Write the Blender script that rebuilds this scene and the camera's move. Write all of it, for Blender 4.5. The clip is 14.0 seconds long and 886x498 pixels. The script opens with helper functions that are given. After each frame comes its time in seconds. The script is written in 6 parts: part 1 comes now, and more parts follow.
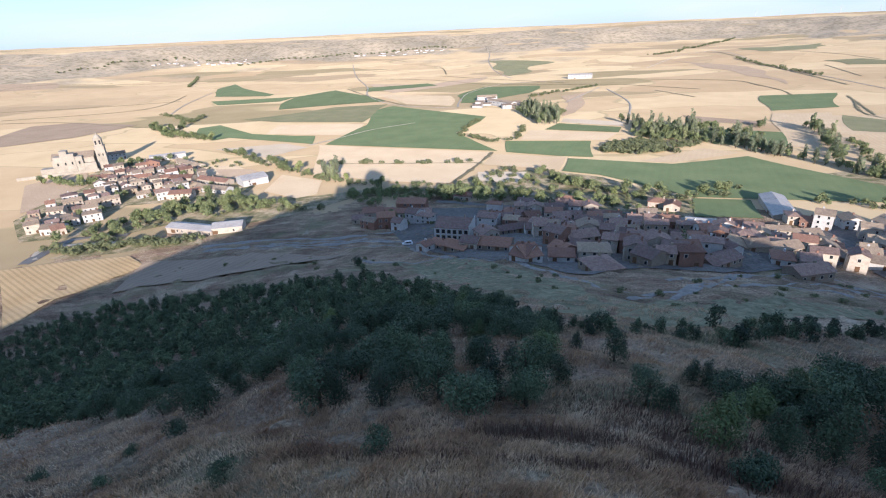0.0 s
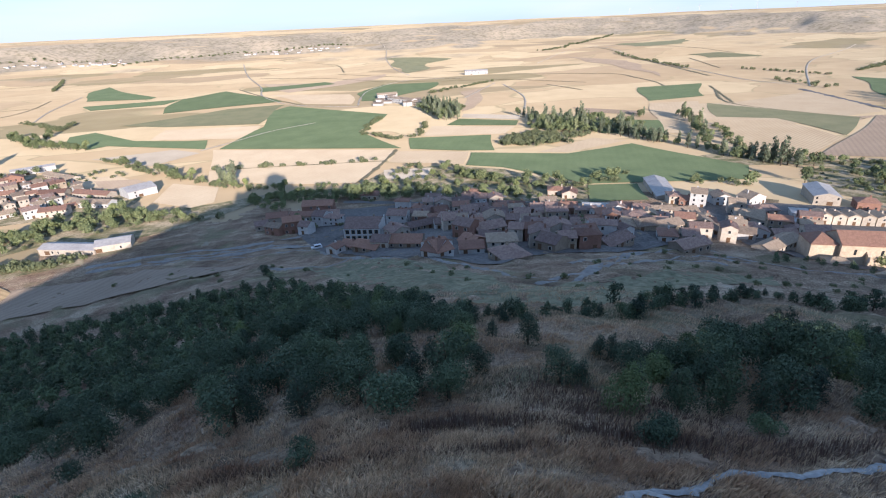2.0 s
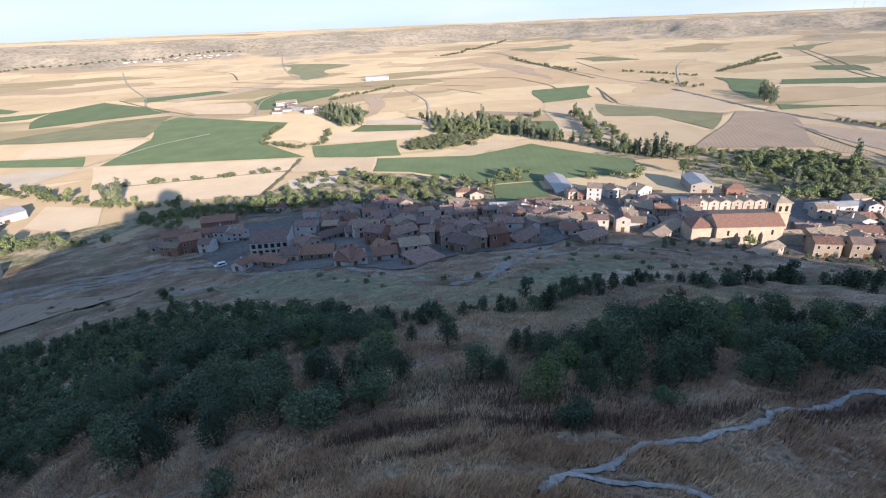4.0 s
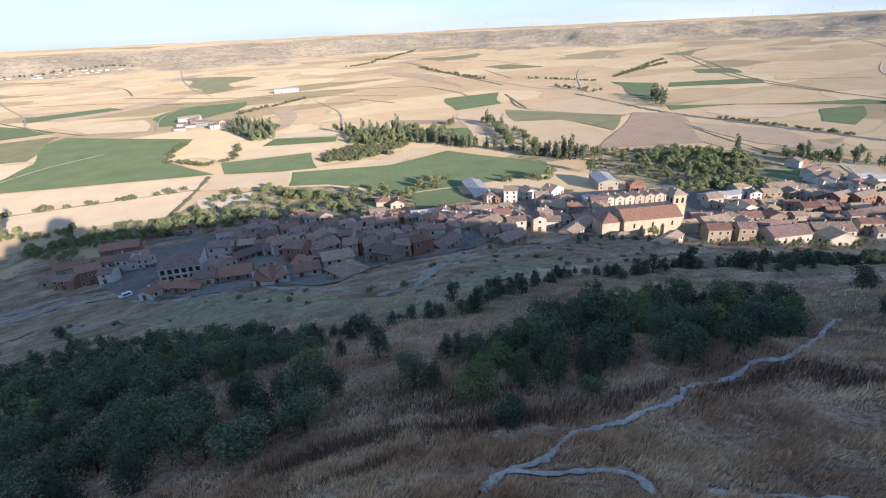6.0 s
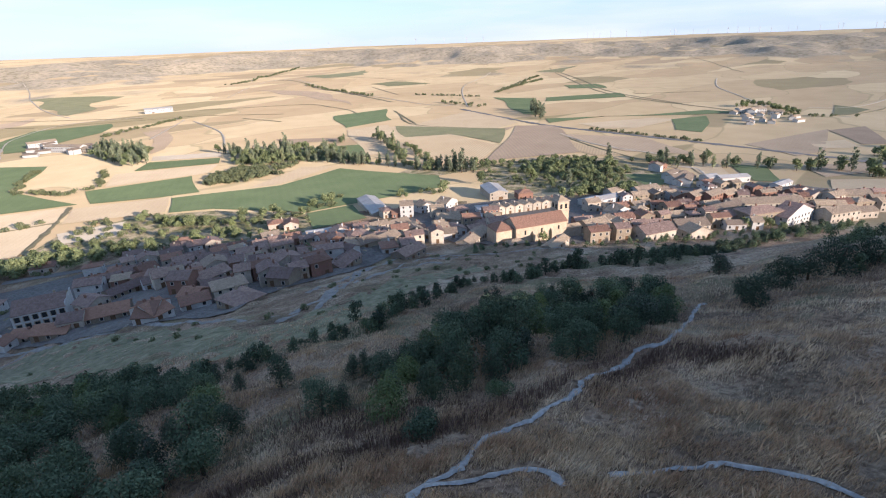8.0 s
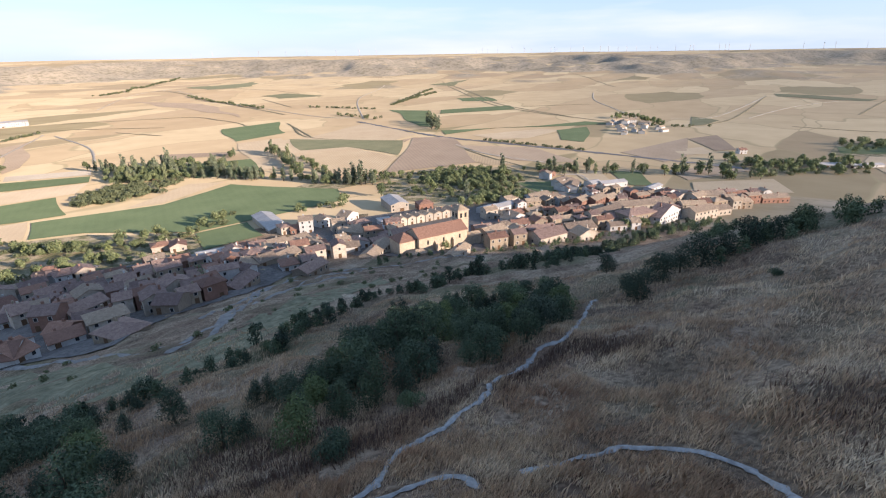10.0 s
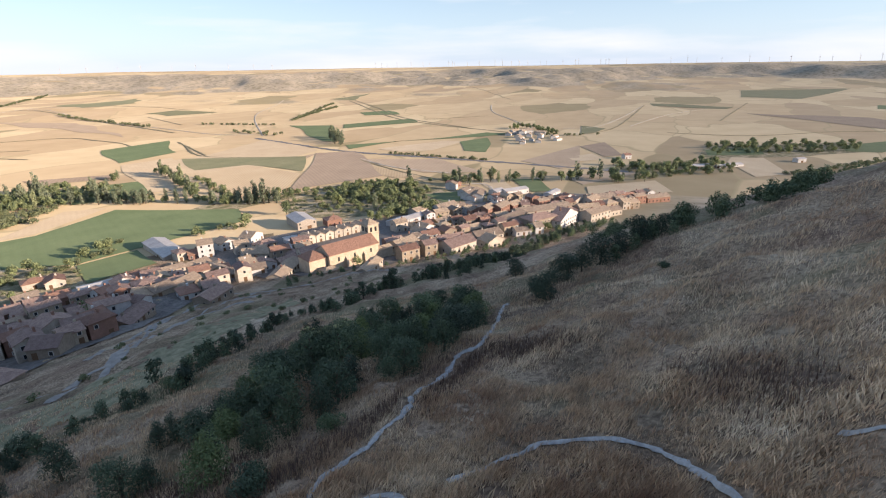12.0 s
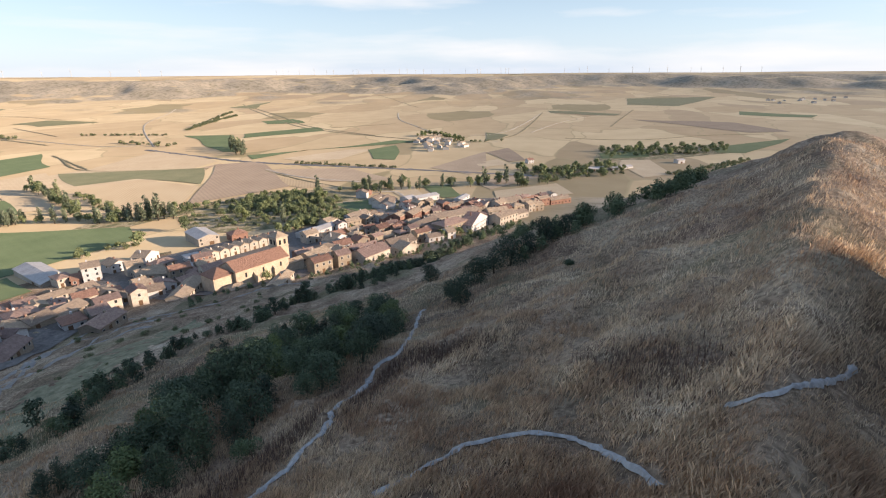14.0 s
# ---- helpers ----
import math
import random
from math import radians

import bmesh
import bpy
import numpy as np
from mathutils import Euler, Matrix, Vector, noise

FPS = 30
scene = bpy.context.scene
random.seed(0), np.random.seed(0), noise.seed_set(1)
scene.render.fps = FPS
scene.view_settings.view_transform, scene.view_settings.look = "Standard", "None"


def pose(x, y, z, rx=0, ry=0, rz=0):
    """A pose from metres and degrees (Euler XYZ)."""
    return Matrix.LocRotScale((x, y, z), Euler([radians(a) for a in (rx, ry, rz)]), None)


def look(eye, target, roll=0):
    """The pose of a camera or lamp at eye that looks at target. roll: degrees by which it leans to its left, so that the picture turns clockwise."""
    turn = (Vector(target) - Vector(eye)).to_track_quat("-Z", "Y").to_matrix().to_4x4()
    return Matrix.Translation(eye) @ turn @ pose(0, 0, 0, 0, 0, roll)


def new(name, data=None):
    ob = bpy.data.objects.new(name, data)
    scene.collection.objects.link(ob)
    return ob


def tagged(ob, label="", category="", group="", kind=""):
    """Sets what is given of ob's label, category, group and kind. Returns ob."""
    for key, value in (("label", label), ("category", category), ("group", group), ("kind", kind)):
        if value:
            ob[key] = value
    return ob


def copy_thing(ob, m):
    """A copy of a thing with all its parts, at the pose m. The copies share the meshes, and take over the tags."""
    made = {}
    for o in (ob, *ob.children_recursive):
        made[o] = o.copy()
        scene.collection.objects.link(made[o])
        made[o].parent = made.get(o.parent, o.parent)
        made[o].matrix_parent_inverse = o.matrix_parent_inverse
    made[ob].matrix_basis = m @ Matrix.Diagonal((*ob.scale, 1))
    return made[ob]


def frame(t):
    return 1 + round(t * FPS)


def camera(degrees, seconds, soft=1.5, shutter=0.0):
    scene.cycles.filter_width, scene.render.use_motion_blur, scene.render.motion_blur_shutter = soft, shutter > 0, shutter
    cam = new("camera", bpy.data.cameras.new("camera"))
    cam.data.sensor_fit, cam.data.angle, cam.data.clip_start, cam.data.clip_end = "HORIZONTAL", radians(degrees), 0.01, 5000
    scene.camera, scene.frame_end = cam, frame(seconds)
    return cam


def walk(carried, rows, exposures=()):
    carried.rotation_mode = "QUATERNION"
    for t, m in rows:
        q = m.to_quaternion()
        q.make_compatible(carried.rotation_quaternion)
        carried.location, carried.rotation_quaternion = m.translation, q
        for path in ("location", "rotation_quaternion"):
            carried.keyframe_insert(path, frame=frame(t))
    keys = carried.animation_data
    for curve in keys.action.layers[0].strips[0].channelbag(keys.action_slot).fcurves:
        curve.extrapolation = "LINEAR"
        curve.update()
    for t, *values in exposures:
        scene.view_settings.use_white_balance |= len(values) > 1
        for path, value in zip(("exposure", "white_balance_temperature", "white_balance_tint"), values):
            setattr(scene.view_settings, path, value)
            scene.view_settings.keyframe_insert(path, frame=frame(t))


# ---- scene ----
# The camera stands on the castle tower and turns from the near valley to the ridge.
EYE = 112.0
cam = camera(82.01, 14.0, 1.1)
# seconds, yaw, pitch, lean to the right
TURNS = [
    (0, 0.00, -23.45, 2.57),
    (0.5, -2.44, -23.63, 2.77),
    (1, -4.88, -23.80, 2.77),
    (1.5, -7.70, -23.98, 2.69),
    (2, -10.78, -24.16, 2.58),
    (2.5, -13.96, -24.23, 2.42),
    (3, -16.93, -24.17, 2.32),
    (5.5, -27.81, -23.64, 2.64),
    (6, -30.75, -23.42, 2.73),
    (6.5, -33.93, -23.11, 2.83),
    (7, -37.15, -22.79, 2.73),
    (7.5, -40.23, -22.47, 2.47),
    (8, -43.00, -22.17, 2.13),
    (10.5, -57.40, -20.79, 0.78),
    (11, -59.95, -20.38, 0.78),
    (11.5, -62.50, -20.11, 0.87),
    (12, -65.22, -19.90, 0.95),
    (12.5, -67.83, -19.72, 0.84),
    (13, -70.51, -19.49, 0.64),
    (13.5, -73.01, -19.31, 0.58),
    (14, -75.47, -19.19, 0.44),
]


def aimed(yaw, pitch, lean):
    away = Matrix.Rotation(radians(yaw), 4, "Z") @ Matrix.Rotation(radians(90 + pitch), 4, "X") @ Matrix.Rotation(radians(-lean), 4, "Z")
    return Matrix.Translation((0, 0, EYE)) @ away


walk(cam, [(t, aimed(yaw, pitch, lean)) for t, yaw, pitch, lean in TURNS], [(0, 0.88, 5750, 10), (7, 0.90, 6050, 11), (10.5, 0.93, 6500, 12), (14, 0.93, 7000, 12)])

# ---- terrain: height by azimuth (degrees to the left of the first view) and distance from the castle ----
KNOTS = np.array([0, 8, 20, 45, 100, 150, 210, 270, 340, 480], float)
SLOPES = []


def slope(azimuth, *heights):
    """The hill's section in one direction: its heights at the distances in KNOTS."""
    SLOPES.append((azimuth, (99.0,) + heights))


slope(-180, 99, 98, 90, 75, 55, 38, 22, 10, 2)
slope(-150, 99, 98.5, 95, 86, 70, 50, 30, 15, 3)
slope(-130, 98.6, 97.5, 95, 90, 80, 62, 43, 26, 5)
slope(-120, 98.8, 98.0, 97.2, 97.6, 91, 78, 58, 36, 6)
slope(-116, 99.1, 99.0, 99.5, 101.2, 95, 80, 58, 36, 6)
slope(-112, 99.2, 99.6, 100.6, 103.2, 96.5, 81, 58, 36, 6)
slope(-109, 98.9, 97.6, 97.0, 98.4, 92, 76, 54, 33, 6)
slope(-105, 98.8, 97, 95.5, 95.0, 87, 71, 48, 29, 5)
slope(-91, 98.5, 94.6, 90, 84, 73, 48, 26, 13, 3)
slope(-75, 98.2, 93, 85.5, 71, 55, 30, 16, 9, 2)
slope(-57, 98, 92, 82.5, 64, 46, 25, 13, 8, 1)
slope(-40, 98, 91.5, 81, 60, 43, 24, 12.5, 6, 1)
slope(-20, 98, 91, 80, 58, 40, 21.5, 11.5, 6, 1)
slope(0, 98, 91, 79.5, 57, 38, 19.5, 10, 5, 0.5)
slope(20, 98, 91, 79, 54, 36, 18, 8, 4, 0)
slope(40, 98, 91, 78, 50, 27, 10, 5, 3, 0)
slope(65, 98, 92, 83, 61, 40, 16, 6, 3, 0)
slope(97, 99, 98, 94, 78, 63, 29, 10, 4, 0)
slope(130, 99, 98, 93, 76, 58, 30, 12, 5, 1)
slope(180, 99, 98, 90, 75, 55, 38, 22, 10, 2)


def terrain_table():
    az = np.arange(-180, 181.0)
    d = np.arange(0, 481.0, 2.0)
    known = np.array([s[0] for s in SLOPES], float)
    heights = np.array([s[1] for s in SLOPES])
    along = np.array([np.interp(d, KNOTS, row) for row in heights])
    table = np.array([np.interp(az, known, along[:, k]) for k in range(len(d))]).T
    ring = np.concatenate([table[-13:-1], table, table[1:13]])
    for width in (2, 1, 1):
        ring = sum(np.roll(ring, k, 0) for k in range(-width, width + 1)) / (2 * width + 1)
    table = ring[12:-12]
    for width in (4, 3):
        padded = np.pad(table, ((0, 0), (width, width)), mode="edge")
        table = sum(padded[:, k:k + table.shape[1]] for k in range(2 * width + 1)) / (2 * width + 1)
    return table


TABLE = terrain_table()


def waves(x, y, size, seed, octaves=4):
    """Smooth uneven noise of about -1 to 1 from turned sines."""
    total = 0.0
    for o in range(octaves):
        rng = np.random.RandomState(seed * 37 + o)
        for _ in range(3):
            a, ph = rng.uniform(0, 6.283), rng.uniform(0, 6.283)
            k = 6.283 / (size / 1.9 ** o) * rng.uniform(0.7, 1.3)
            total = total + np.sin(k * (x * np.cos(a) + y * np.sin(a)) + ph + 0.7 * np.sin(k * 0.6 * (y * np.cos(a) - x * np.sin(a)) + ph * 2)) / 2.4 / 1.9 ** o
    return total


def smooth(a, b, v):
    s = np.clip((v - a) / (b - a), 0, 1)
    return s * s * (3 - 2 * s)


def ground_z(x, y):
    """Height of the ground at the plan's x, y (numbers or arrays)."""
    x, y = np.asarray(x, float), np.asarray(y, float)
    d = np.hypot(x, y)
    az = np.degrees(np.arctan2(-x, y))
    fa, fd = np.clip(az + 180, 0, 359.999), np.clip(d / 2, 0, 239.999)
    ia, ib = fa.astype(int), fd.astype(int)
    ua, ub = fa - ia, fd - ib
    hill = (TABLE[ia, ib] * (1 - ua) + TABLE[ia + 1, ib] * ua) * (1 - ub) + (TABLE[ia, ib + 1] * (1 - ua) + TABLE[ia + 1, ib + 1] * ua) * ub
    hill = hill * (1 - smooth(440, 640, d))
    rough = smooth(12, 40, d) * (1 - smooth(240, 330, d))
    hill = hill + rough * (0.9 * waves(x, y, 42, 3) + 0.35 * waves(x, y, 11, 5, 3))
    hill = hill + smooth(9, 16, d) * (1 - smooth(45, 70, d)) * 0.10 * waves(x, y, 2.8, 7, 2)
    # dry knolls at the hill's foot
    hill = hill + 5 * np.exp(-((x - 45) / 38) ** 2 - ((y - 205) / 16) ** 2) + 4 * np.exp(-((x - 118) / 34) ** 2 - ((y - 185) / 16) ** 2)
    # valley floor, then slopes up to the tableland round it
    start = np.interp(az, [-180, -112, -98, -85, -75, -60, -30, -10, 5, 25, 60, 180], [1500, 3000, 2900, 2300, 1750, 1700, 1500, 1500, 1650, 1750, 1700, 1500])
    end = np.interp(az, [-180, -112, -98, -85, -75, -60, -30, -10, 5, 25, 60, 180], [3000, 4300, 4200, 3900, 3500, 3600, 3400, 3100, 2900, 2600, 2500, 3000])
    s = np.clip((d - start) / (end - start) + 0.17 * waves(x, y, 1300, 11, 4) * smooth(1300, 1900, d), 0, 1)
    rise = 0.5 * s + 0.5 * smooth(0.40, 0.82, s)
    far = rise * (93 + 2.5 * waves(x, y, 1500, 13, 2)) + 5 * waves(x, y, 420, 17, 3) * rise * (1 - rise) * 2
    return hill + far + 0.8 * waves(x, y, 700, 23, 2) * smooth(350, 700, d)

# ---- light: low evening sun behind the castle, pale hazy sky ----
SUN_ELEVATION, SUN_YAW = 14.2, 186.6
world = bpy.data.worlds.new("sky")
scene.world = world
world.use_nodes = True
wn, wl = world.node_tree.nodes, world.node_tree.links
sky = wn.new("ShaderNodeTexSky")
sky.sky_type, sky.sun_disc = "NISHITA", False
sky.sun_elevation, sky.sun_rotation = radians(SUN_ELEVATION), radians(-SUN_YAW)
sky.altitude, sky.air_density, sky.dust_density, sky.ozone_density = 900, 1.0, 0.6, 2.0
# thin evening haze and streaks of cloud over the clear sky
where = wn.new("ShaderNodeTexCoord")
split = wn.new("ShaderNodeSeparateXYZ")
wl.new(where.outputs["Generated"], split.inputs[0])
low = wn.new("ShaderNodeMapRange")
low.inputs["From Min"].default_value, low.inputs["From Max"].default_value = -0.02, 0.24
low.inputs["To Min"].default_value, low.inputs["To Max"].default_value = 0.80, 0.05
wl.new(split.outputs["Z"], low.inputs["Value"])
stretch = wn.new("ShaderNodeMapping")
stretch.inputs["Scale"].default_value = (1.2, 1.2, 9.0)
wl.new(where.outputs["Generated"], stretch.inputs["Vector"])
streak = wn.new("ShaderNodeTexNoise")
streak.inputs["Scale"].default_value, streak.inputs["Detail"].default_value = 2.2, 7
wl.new(stretch.outputs["Vector"], streak.inputs["Vector"])
thin = wn.new("ShaderNodeMapRange")
thin.inputs["From Min"].default_value, thin.inputs["From Max"].default_value = 0.44, 0.70
wl.new(streak.outputs["Fac"], thin.inputs["Value"])
# the streaks lie low; overhead the sky is clear and blue
clear = wn.new("ShaderNodeMapRange")
clear.inputs["From Min"].default_value, clear.inputs["From Max"].default_value = 0.14, 0.42
clear.inputs["To Min"].default_value, clear.inputs["To Max"].default_value = 1.0, 0.12
wl.new(split.outputs["Z"], clear.inputs["Value"])
veil = wn.new("ShaderNodeMath")
veil.operation = "MULTIPLY"
wl.new(thin.outputs["Result"], veil.inputs[0])
wl.new(clear.outputs["Result"], veil.inputs[1])
haze = wn.new("ShaderNodeMix")
haze.data_type = "RGBA"
haze.inputs[7].default_value = (3.8, 4.8, 6.6, 1)
wl.new(low.outputs["Result"], haze.inputs[0])
wl.new(sky.outputs["Color"], haze.inputs[6])
cloud = wn.new("ShaderNodeMix")
cloud.data_type = "RGBA"
cloud.inputs[7].default_value = (5.4, 5.6, 6.0, 1)
wl.new(veil.outputs[0], cloud.inputs[0])
wl.new(haze.outputs[2], cloud.inputs[6])
# the unseen sky overhead is mixed brighter and bluer to fill the shade
over = wn.new("ShaderNodeMapRange")
over.inputs["From Min"].default_value, over.inputs["From Max"].default_value = 0.20, 0.60
over.inputs["To Min"].default_value, over.inputs["To Max"].default_value = 0.0, 0.26
wl.new(split.outputs["Z"], over.inputs["Value"])
dome = wn.new("ShaderNodeMix")
dome.data_type = "RGBA"
dome.inputs[7].default_value = (4.3, 6.3, 10.5, 1)
wl.new(over.outputs["Result"], dome.inputs[0])
wl.new(cloud.outputs[2], dome.inputs[6])
wl.new(dome.outputs[2], wn["Background"].inputs["Color"])
wn["Background"].inputs["Strength"].default_value = 0.096

sun = new("sun", bpy.data.lights.new("sun", "SUN"))
sun.data.energy, sun.data.angle, sun.data.color = 5.0, radians(0.53), (1.0, 0.82, 0.68)
sun.matrix_basis = look((0, 0, 0), (-math.sin(radians(SUN_YAW + 180)), math.cos(radians(SUN_YAW + 180)), -math.tan(radians(SUN_ELEVATION))))

# ---- materials ----
def material(name, rough=0.9, metal=0.0):
    m = bpy.data.materials.new(name)
    m.use_nodes = True
    b = m.node_tree.nodes["Principled BSDF"]
    b.inputs["Roughness"].default_value, b.inputs["Metallic"].default_value = rough, metal
    b.inputs["Specular IOR Level"].default_value = 0.25
    b.inputs["Diffuse Roughness"].default_value = 0.55 if rough > 0.93 else 0.0
    return m, m.node_tree.nodes, m.node_tree.links, b


def noise_node(n, l, scale, detail=5, vector=None, rough=0.6):
    t = n.new("ShaderNodeTexNoise")
    t.inputs["Scale"].default_value, t.inputs["Detail"].default_value, t.inputs["Roughness"].default_value = scale, detail, rough
    l.new(vector if vector else n.new("ShaderNodeNewGeometry").outputs["Position"], t.inputs["Vector"])
    return t.outputs["Fac"]


def ramp(n, l, fac, *stops):
    r = n.new("ShaderNodeValToRGB")
    while len(r.color_ramp.elements) < len(stops):
        r.color_ramp.elements.new(0.5)
    for e, (p, c) in zip(r.color_ramp.elements, stops):
        e.position, e.color = p, (*c, 1)
    l.new(fac, r.inputs["Fac"])
    return r.outputs["Color"]


def mixed(n, l, fac, a, b, mode="MIX"):
    x = n.new("ShaderNodeMix")
    x.data_type, x.blend_type = "RGBA", mode
    for socket, v in ((x.inputs[0], fac), (x.inputs[6], a), (x.inputs[7], b)):
        if isinstance(v, (int, float)):
            socket.default_value = v
        elif isinstance(v, tuple):
            socket.default_value = (*v, 1)
        else:
            l.new(v, socket)
    return x.outputs[2]


def bump(n, l, b, height, strength=0.5, distance=0.1):
    u = n.new("ShaderNodeBump")
    u.inputs["Strength"].default_value, u.inputs["Distance"].default_value = strength, distance
    l.new(height, u.inputs["Height"])
    l.new(u.outputs["Normal"], b.inputs["Normal"])


def mapped(n, l, turn=0.0, scale=(1, 1, 1)):
    v = n.new("ShaderNodeMapping")
    v.inputs["Rotation"].default_value, v.inputs["Scale"].default_value = (0, 0, radians(turn)), scale
    l.new(n.new("ShaderNodeNewGeometry").outputs["Position"], v.inputs["Vector"])
    return v.outputs["Vector"]


def mottled(name, dark, light, fine, coarse, rough=0.9, relief=0.3, depth=0.05, vary=0.0):
    """A surface that varies at two scales, with relief; vary: how far each object's shade differs."""
    m, n, l, b = material(name, rough)
    c = ramp(n, l, noise_node(n, l, fine), (0.3, dark), (0.72, light))
    c = mixed(n, l, ramp(n, l, noise_node(n, l, coarse, 3), (0.35, (0.72, 0.72, 0.72)), (0.7, (1.12, 1.1, 1.06))), c, c, "MIX")
    shade = ramp(n, l, noise_node(n, l, coarse, 3), (0.3, (0.74, 0.74, 0.74)), (0.72, (1.0, 1.0, 1.0)))
    c = mixed(n, l, 1.0, c, shade, "MULTIPLY")
    if vary:
        r = n.new("ShaderNodeObjectInfo").outputs["Random"]
        c = mixed(n, l, 1.0, c, ramp(n, l, r, (0.0, (1 - vary,) * 3), (1.0, (1.0, 1.0, 1.0))), "MULTIPLY")
    l.new(c, b.inputs["Base Color"])
    bump(n, l, b, noise_node(n, l, fine * 2), relief, depth)
    return m


def crop(name, dark, light, turn, stripe=0.0, width=3.0):
    """A field: soft mottling and, where stripe is given, rows left by the machines."""
    m, n, l, b = material(name, 0.95)
    c = ramp(n, l, noise_node(n, l, 0.035, 6), (0.3, dark), (0.7, light))
    fine = ramp(n, l, noise_node(n, l, 1.3, 4), (0.3, (0.82, 0.82, 0.82)), (0.7, (1.0, 1.0, 1.0)))
    c = mixed(n, l, 1.0, c, fine, "MULTIPLY")
    if stripe:
        w = n.new("ShaderNodeTexWave")
        w.inputs["Scale"].default_value, w.inputs["Distortion"].default_value = 0.31 / width, 2.5
        w.inputs["Detail Scale"].default_value = 0.15
        l.new(mapped(n, l, turn), w.inputs["Vector"])
        c = mixed(n, l, 1.0, c, ramp(n, l, w.outputs["Fac"], (0.25, (1 - stripe,) * 3), (0.6, (1.0, 1.0, 1.0))), "MULTIPLY")
    r = n.new("ShaderNodeObjectInfo").outputs["Random"]
    c = mixed(n, l, 1.0, c, ramp(n, l, r, (0.0, (0.85, 0.84, 0.82)), (1.0, (1.0, 1.0, 1.0))), "MULTIPLY")
    l.new(c, b.inputs["Base Color"])
    bump(n, l, b, noise_node(n, l, 2.5), 0.4, 0.15)
    return m


def dry_grass():
    m, n, l, b = material("dry_hill_grass", 0.95)
    c = ramp(n, l, noise_node(n, l, 0.10, 7, rough=0.65), (0.32, (0.22, 0.145, 0.10)), (0.46, (0.32, 0.235, 0.16)), (0.6, (0.41, 0.325, 0.225)), (0.75, (0.48, 0.41, 0.31)))
    tuft = ramp(n, l, noise_node(n, l, 2.2, 6, mapped(n, l, 20, (1, 1, 0.45))), (0.38, (0.46, 0.44, 0.43)), (0.60, (1.12, 1.12, 1.12)))
    c = mixed(n, l, 1.0, c, tuft, "MULTIPLY")
    bands = ramp(n, l, noise_node(n, l, 0.055, 9, mapped(n, l, -12, (0.45, 1.5, 1.0)), 0.72), (0.38, (0.50, 0.48, 0.46)), (0.50, (0.85, 0.82, 0.79)), (0.62, (1.15, 1.15, 1.15)))
    c = mixed(n, l, 1.0, c, bands, "MULTIPLY")
    green = ramp(n, l, noise_node(n, l, 0.045, 3), (0.52, (0, 0, 0)), (0.68, (1, 1, 1)))
    c = mixed(n, l, green, c, mixed(n, l, 0.5, c, (0.13, 0.15, 0.07)))
    l.new(c, b.inputs["Base Color"])
    bump(n, l, b, noise_node(n, l, 3.0, 6), 0.8, 0.3)
    return m


def plain_mosaic():
    """Harvested farmland: irregular parcels of straw, stubble and bare earth with grassy balks."""
    m, n, l, b = material("harvested_farmland", 0.95)
    pos = mapped(n, l, 24, (1 / 300, 1 / 130, 0))
    warp = n.new("ShaderNodeTexNoise")
    warp.inputs["Scale"].default_value = 1.1
    l.new(pos, warp.inputs["Vector"])
    add = n.new("ShaderNodeVectorMath")
    add.operation = "MULTIPLY_ADD"
    add.inputs[1].default_value = (0.9, 0.9, 0)
    l.new(warp.outputs["Color"], add.inputs[0])
    l.new(pos, add.inputs[2])
    cells, edges = n.new("ShaderNodeTexVoronoi"), n.new("ShaderNodeTexVoronoi")
    edges.feature = "DISTANCE_TO_EDGE"
    for v in (cells, edges):
        v.inputs["Scale"].default_value = 1.0
        l.new(add.outputs[0], v.inputs["Vector"])
    split = n.new("ShaderNodeSeparateColor")
    l.new(cells.outputs["Color"], split.inputs["Color"])
    c = ramp(n, l, split.outputs["Red"], (0.0, (0.384, 0.288, 0.172)), (0.25, (0.459, 0.355, 0.215)), (0.5, (0.521, 0.416, 0.258)), (0.74, (0.434, 0.331, 0.200)), (0.86, (0.345, 0.262, 0.165)), (0.95, (0.27, 0.222, 0.125)))
    c = mixed(n, l, 1.0, c, ramp(n, l, noise_node(n, l, 0.02, 6), (0.3, (0.84, 0.83, 0.80)), (0.7, (1.0, 1.0, 1.0))), "MULTIPLY")
    c = mixed(n, l, ramp(n, l, edges.outputs["Distance"], (0.004, (0.8, 0.8, 0.8)), (0.011, (0, 0, 0))), c, (0.30, 0.25, 0.14))
    # bare scrub where the ground is too steep to plough
    split = n.new("ShaderNodeSeparateXYZ")
    l.new(n.new("ShaderNodeNewGeometry").outputs["Normal"], split.inputs[0])
    jitter = n.new("ShaderNodeMath")
    jitter.operation = "MULTIPLY_ADD"
    jitter.inputs[1].default_value = 0.0035
    l.new(noise_node(n, l, 0.012, 6), jitter.inputs[0])
    l.new(split.outputs["Z"], jitter.inputs[2])
    steep = ramp(n, l, jitter.outputs[0], (0.9978, (1, 1, 1)), (0.9996, (0, 0, 0)))
    c = mixed(n, l, steep, c, scrub_colour(n, l))
    l.new(c, b.inputs["Base Color"])
    return m


def scrub_colour(n, l):
    c = ramp(n, l, noise_node(n, l, 0.006, 8, rough=0.7), (0.3, (0.20, 0.175, 0.13)), (0.47, (0.28, 0.24, 0.18)), (0.6, (0.35, 0.295, 0.22)), (0.76, (0.40, 0.335, 0.25)))
    spots = ramp(n, l, noise_node(n, l, 0.06, 5), (0.38, (0.66, 0.68, 0.62)), (0.54, (1.0, 1.0, 1.0)))
    return mixed(n, l, 1.0, c, spots, "MULTIPLY")


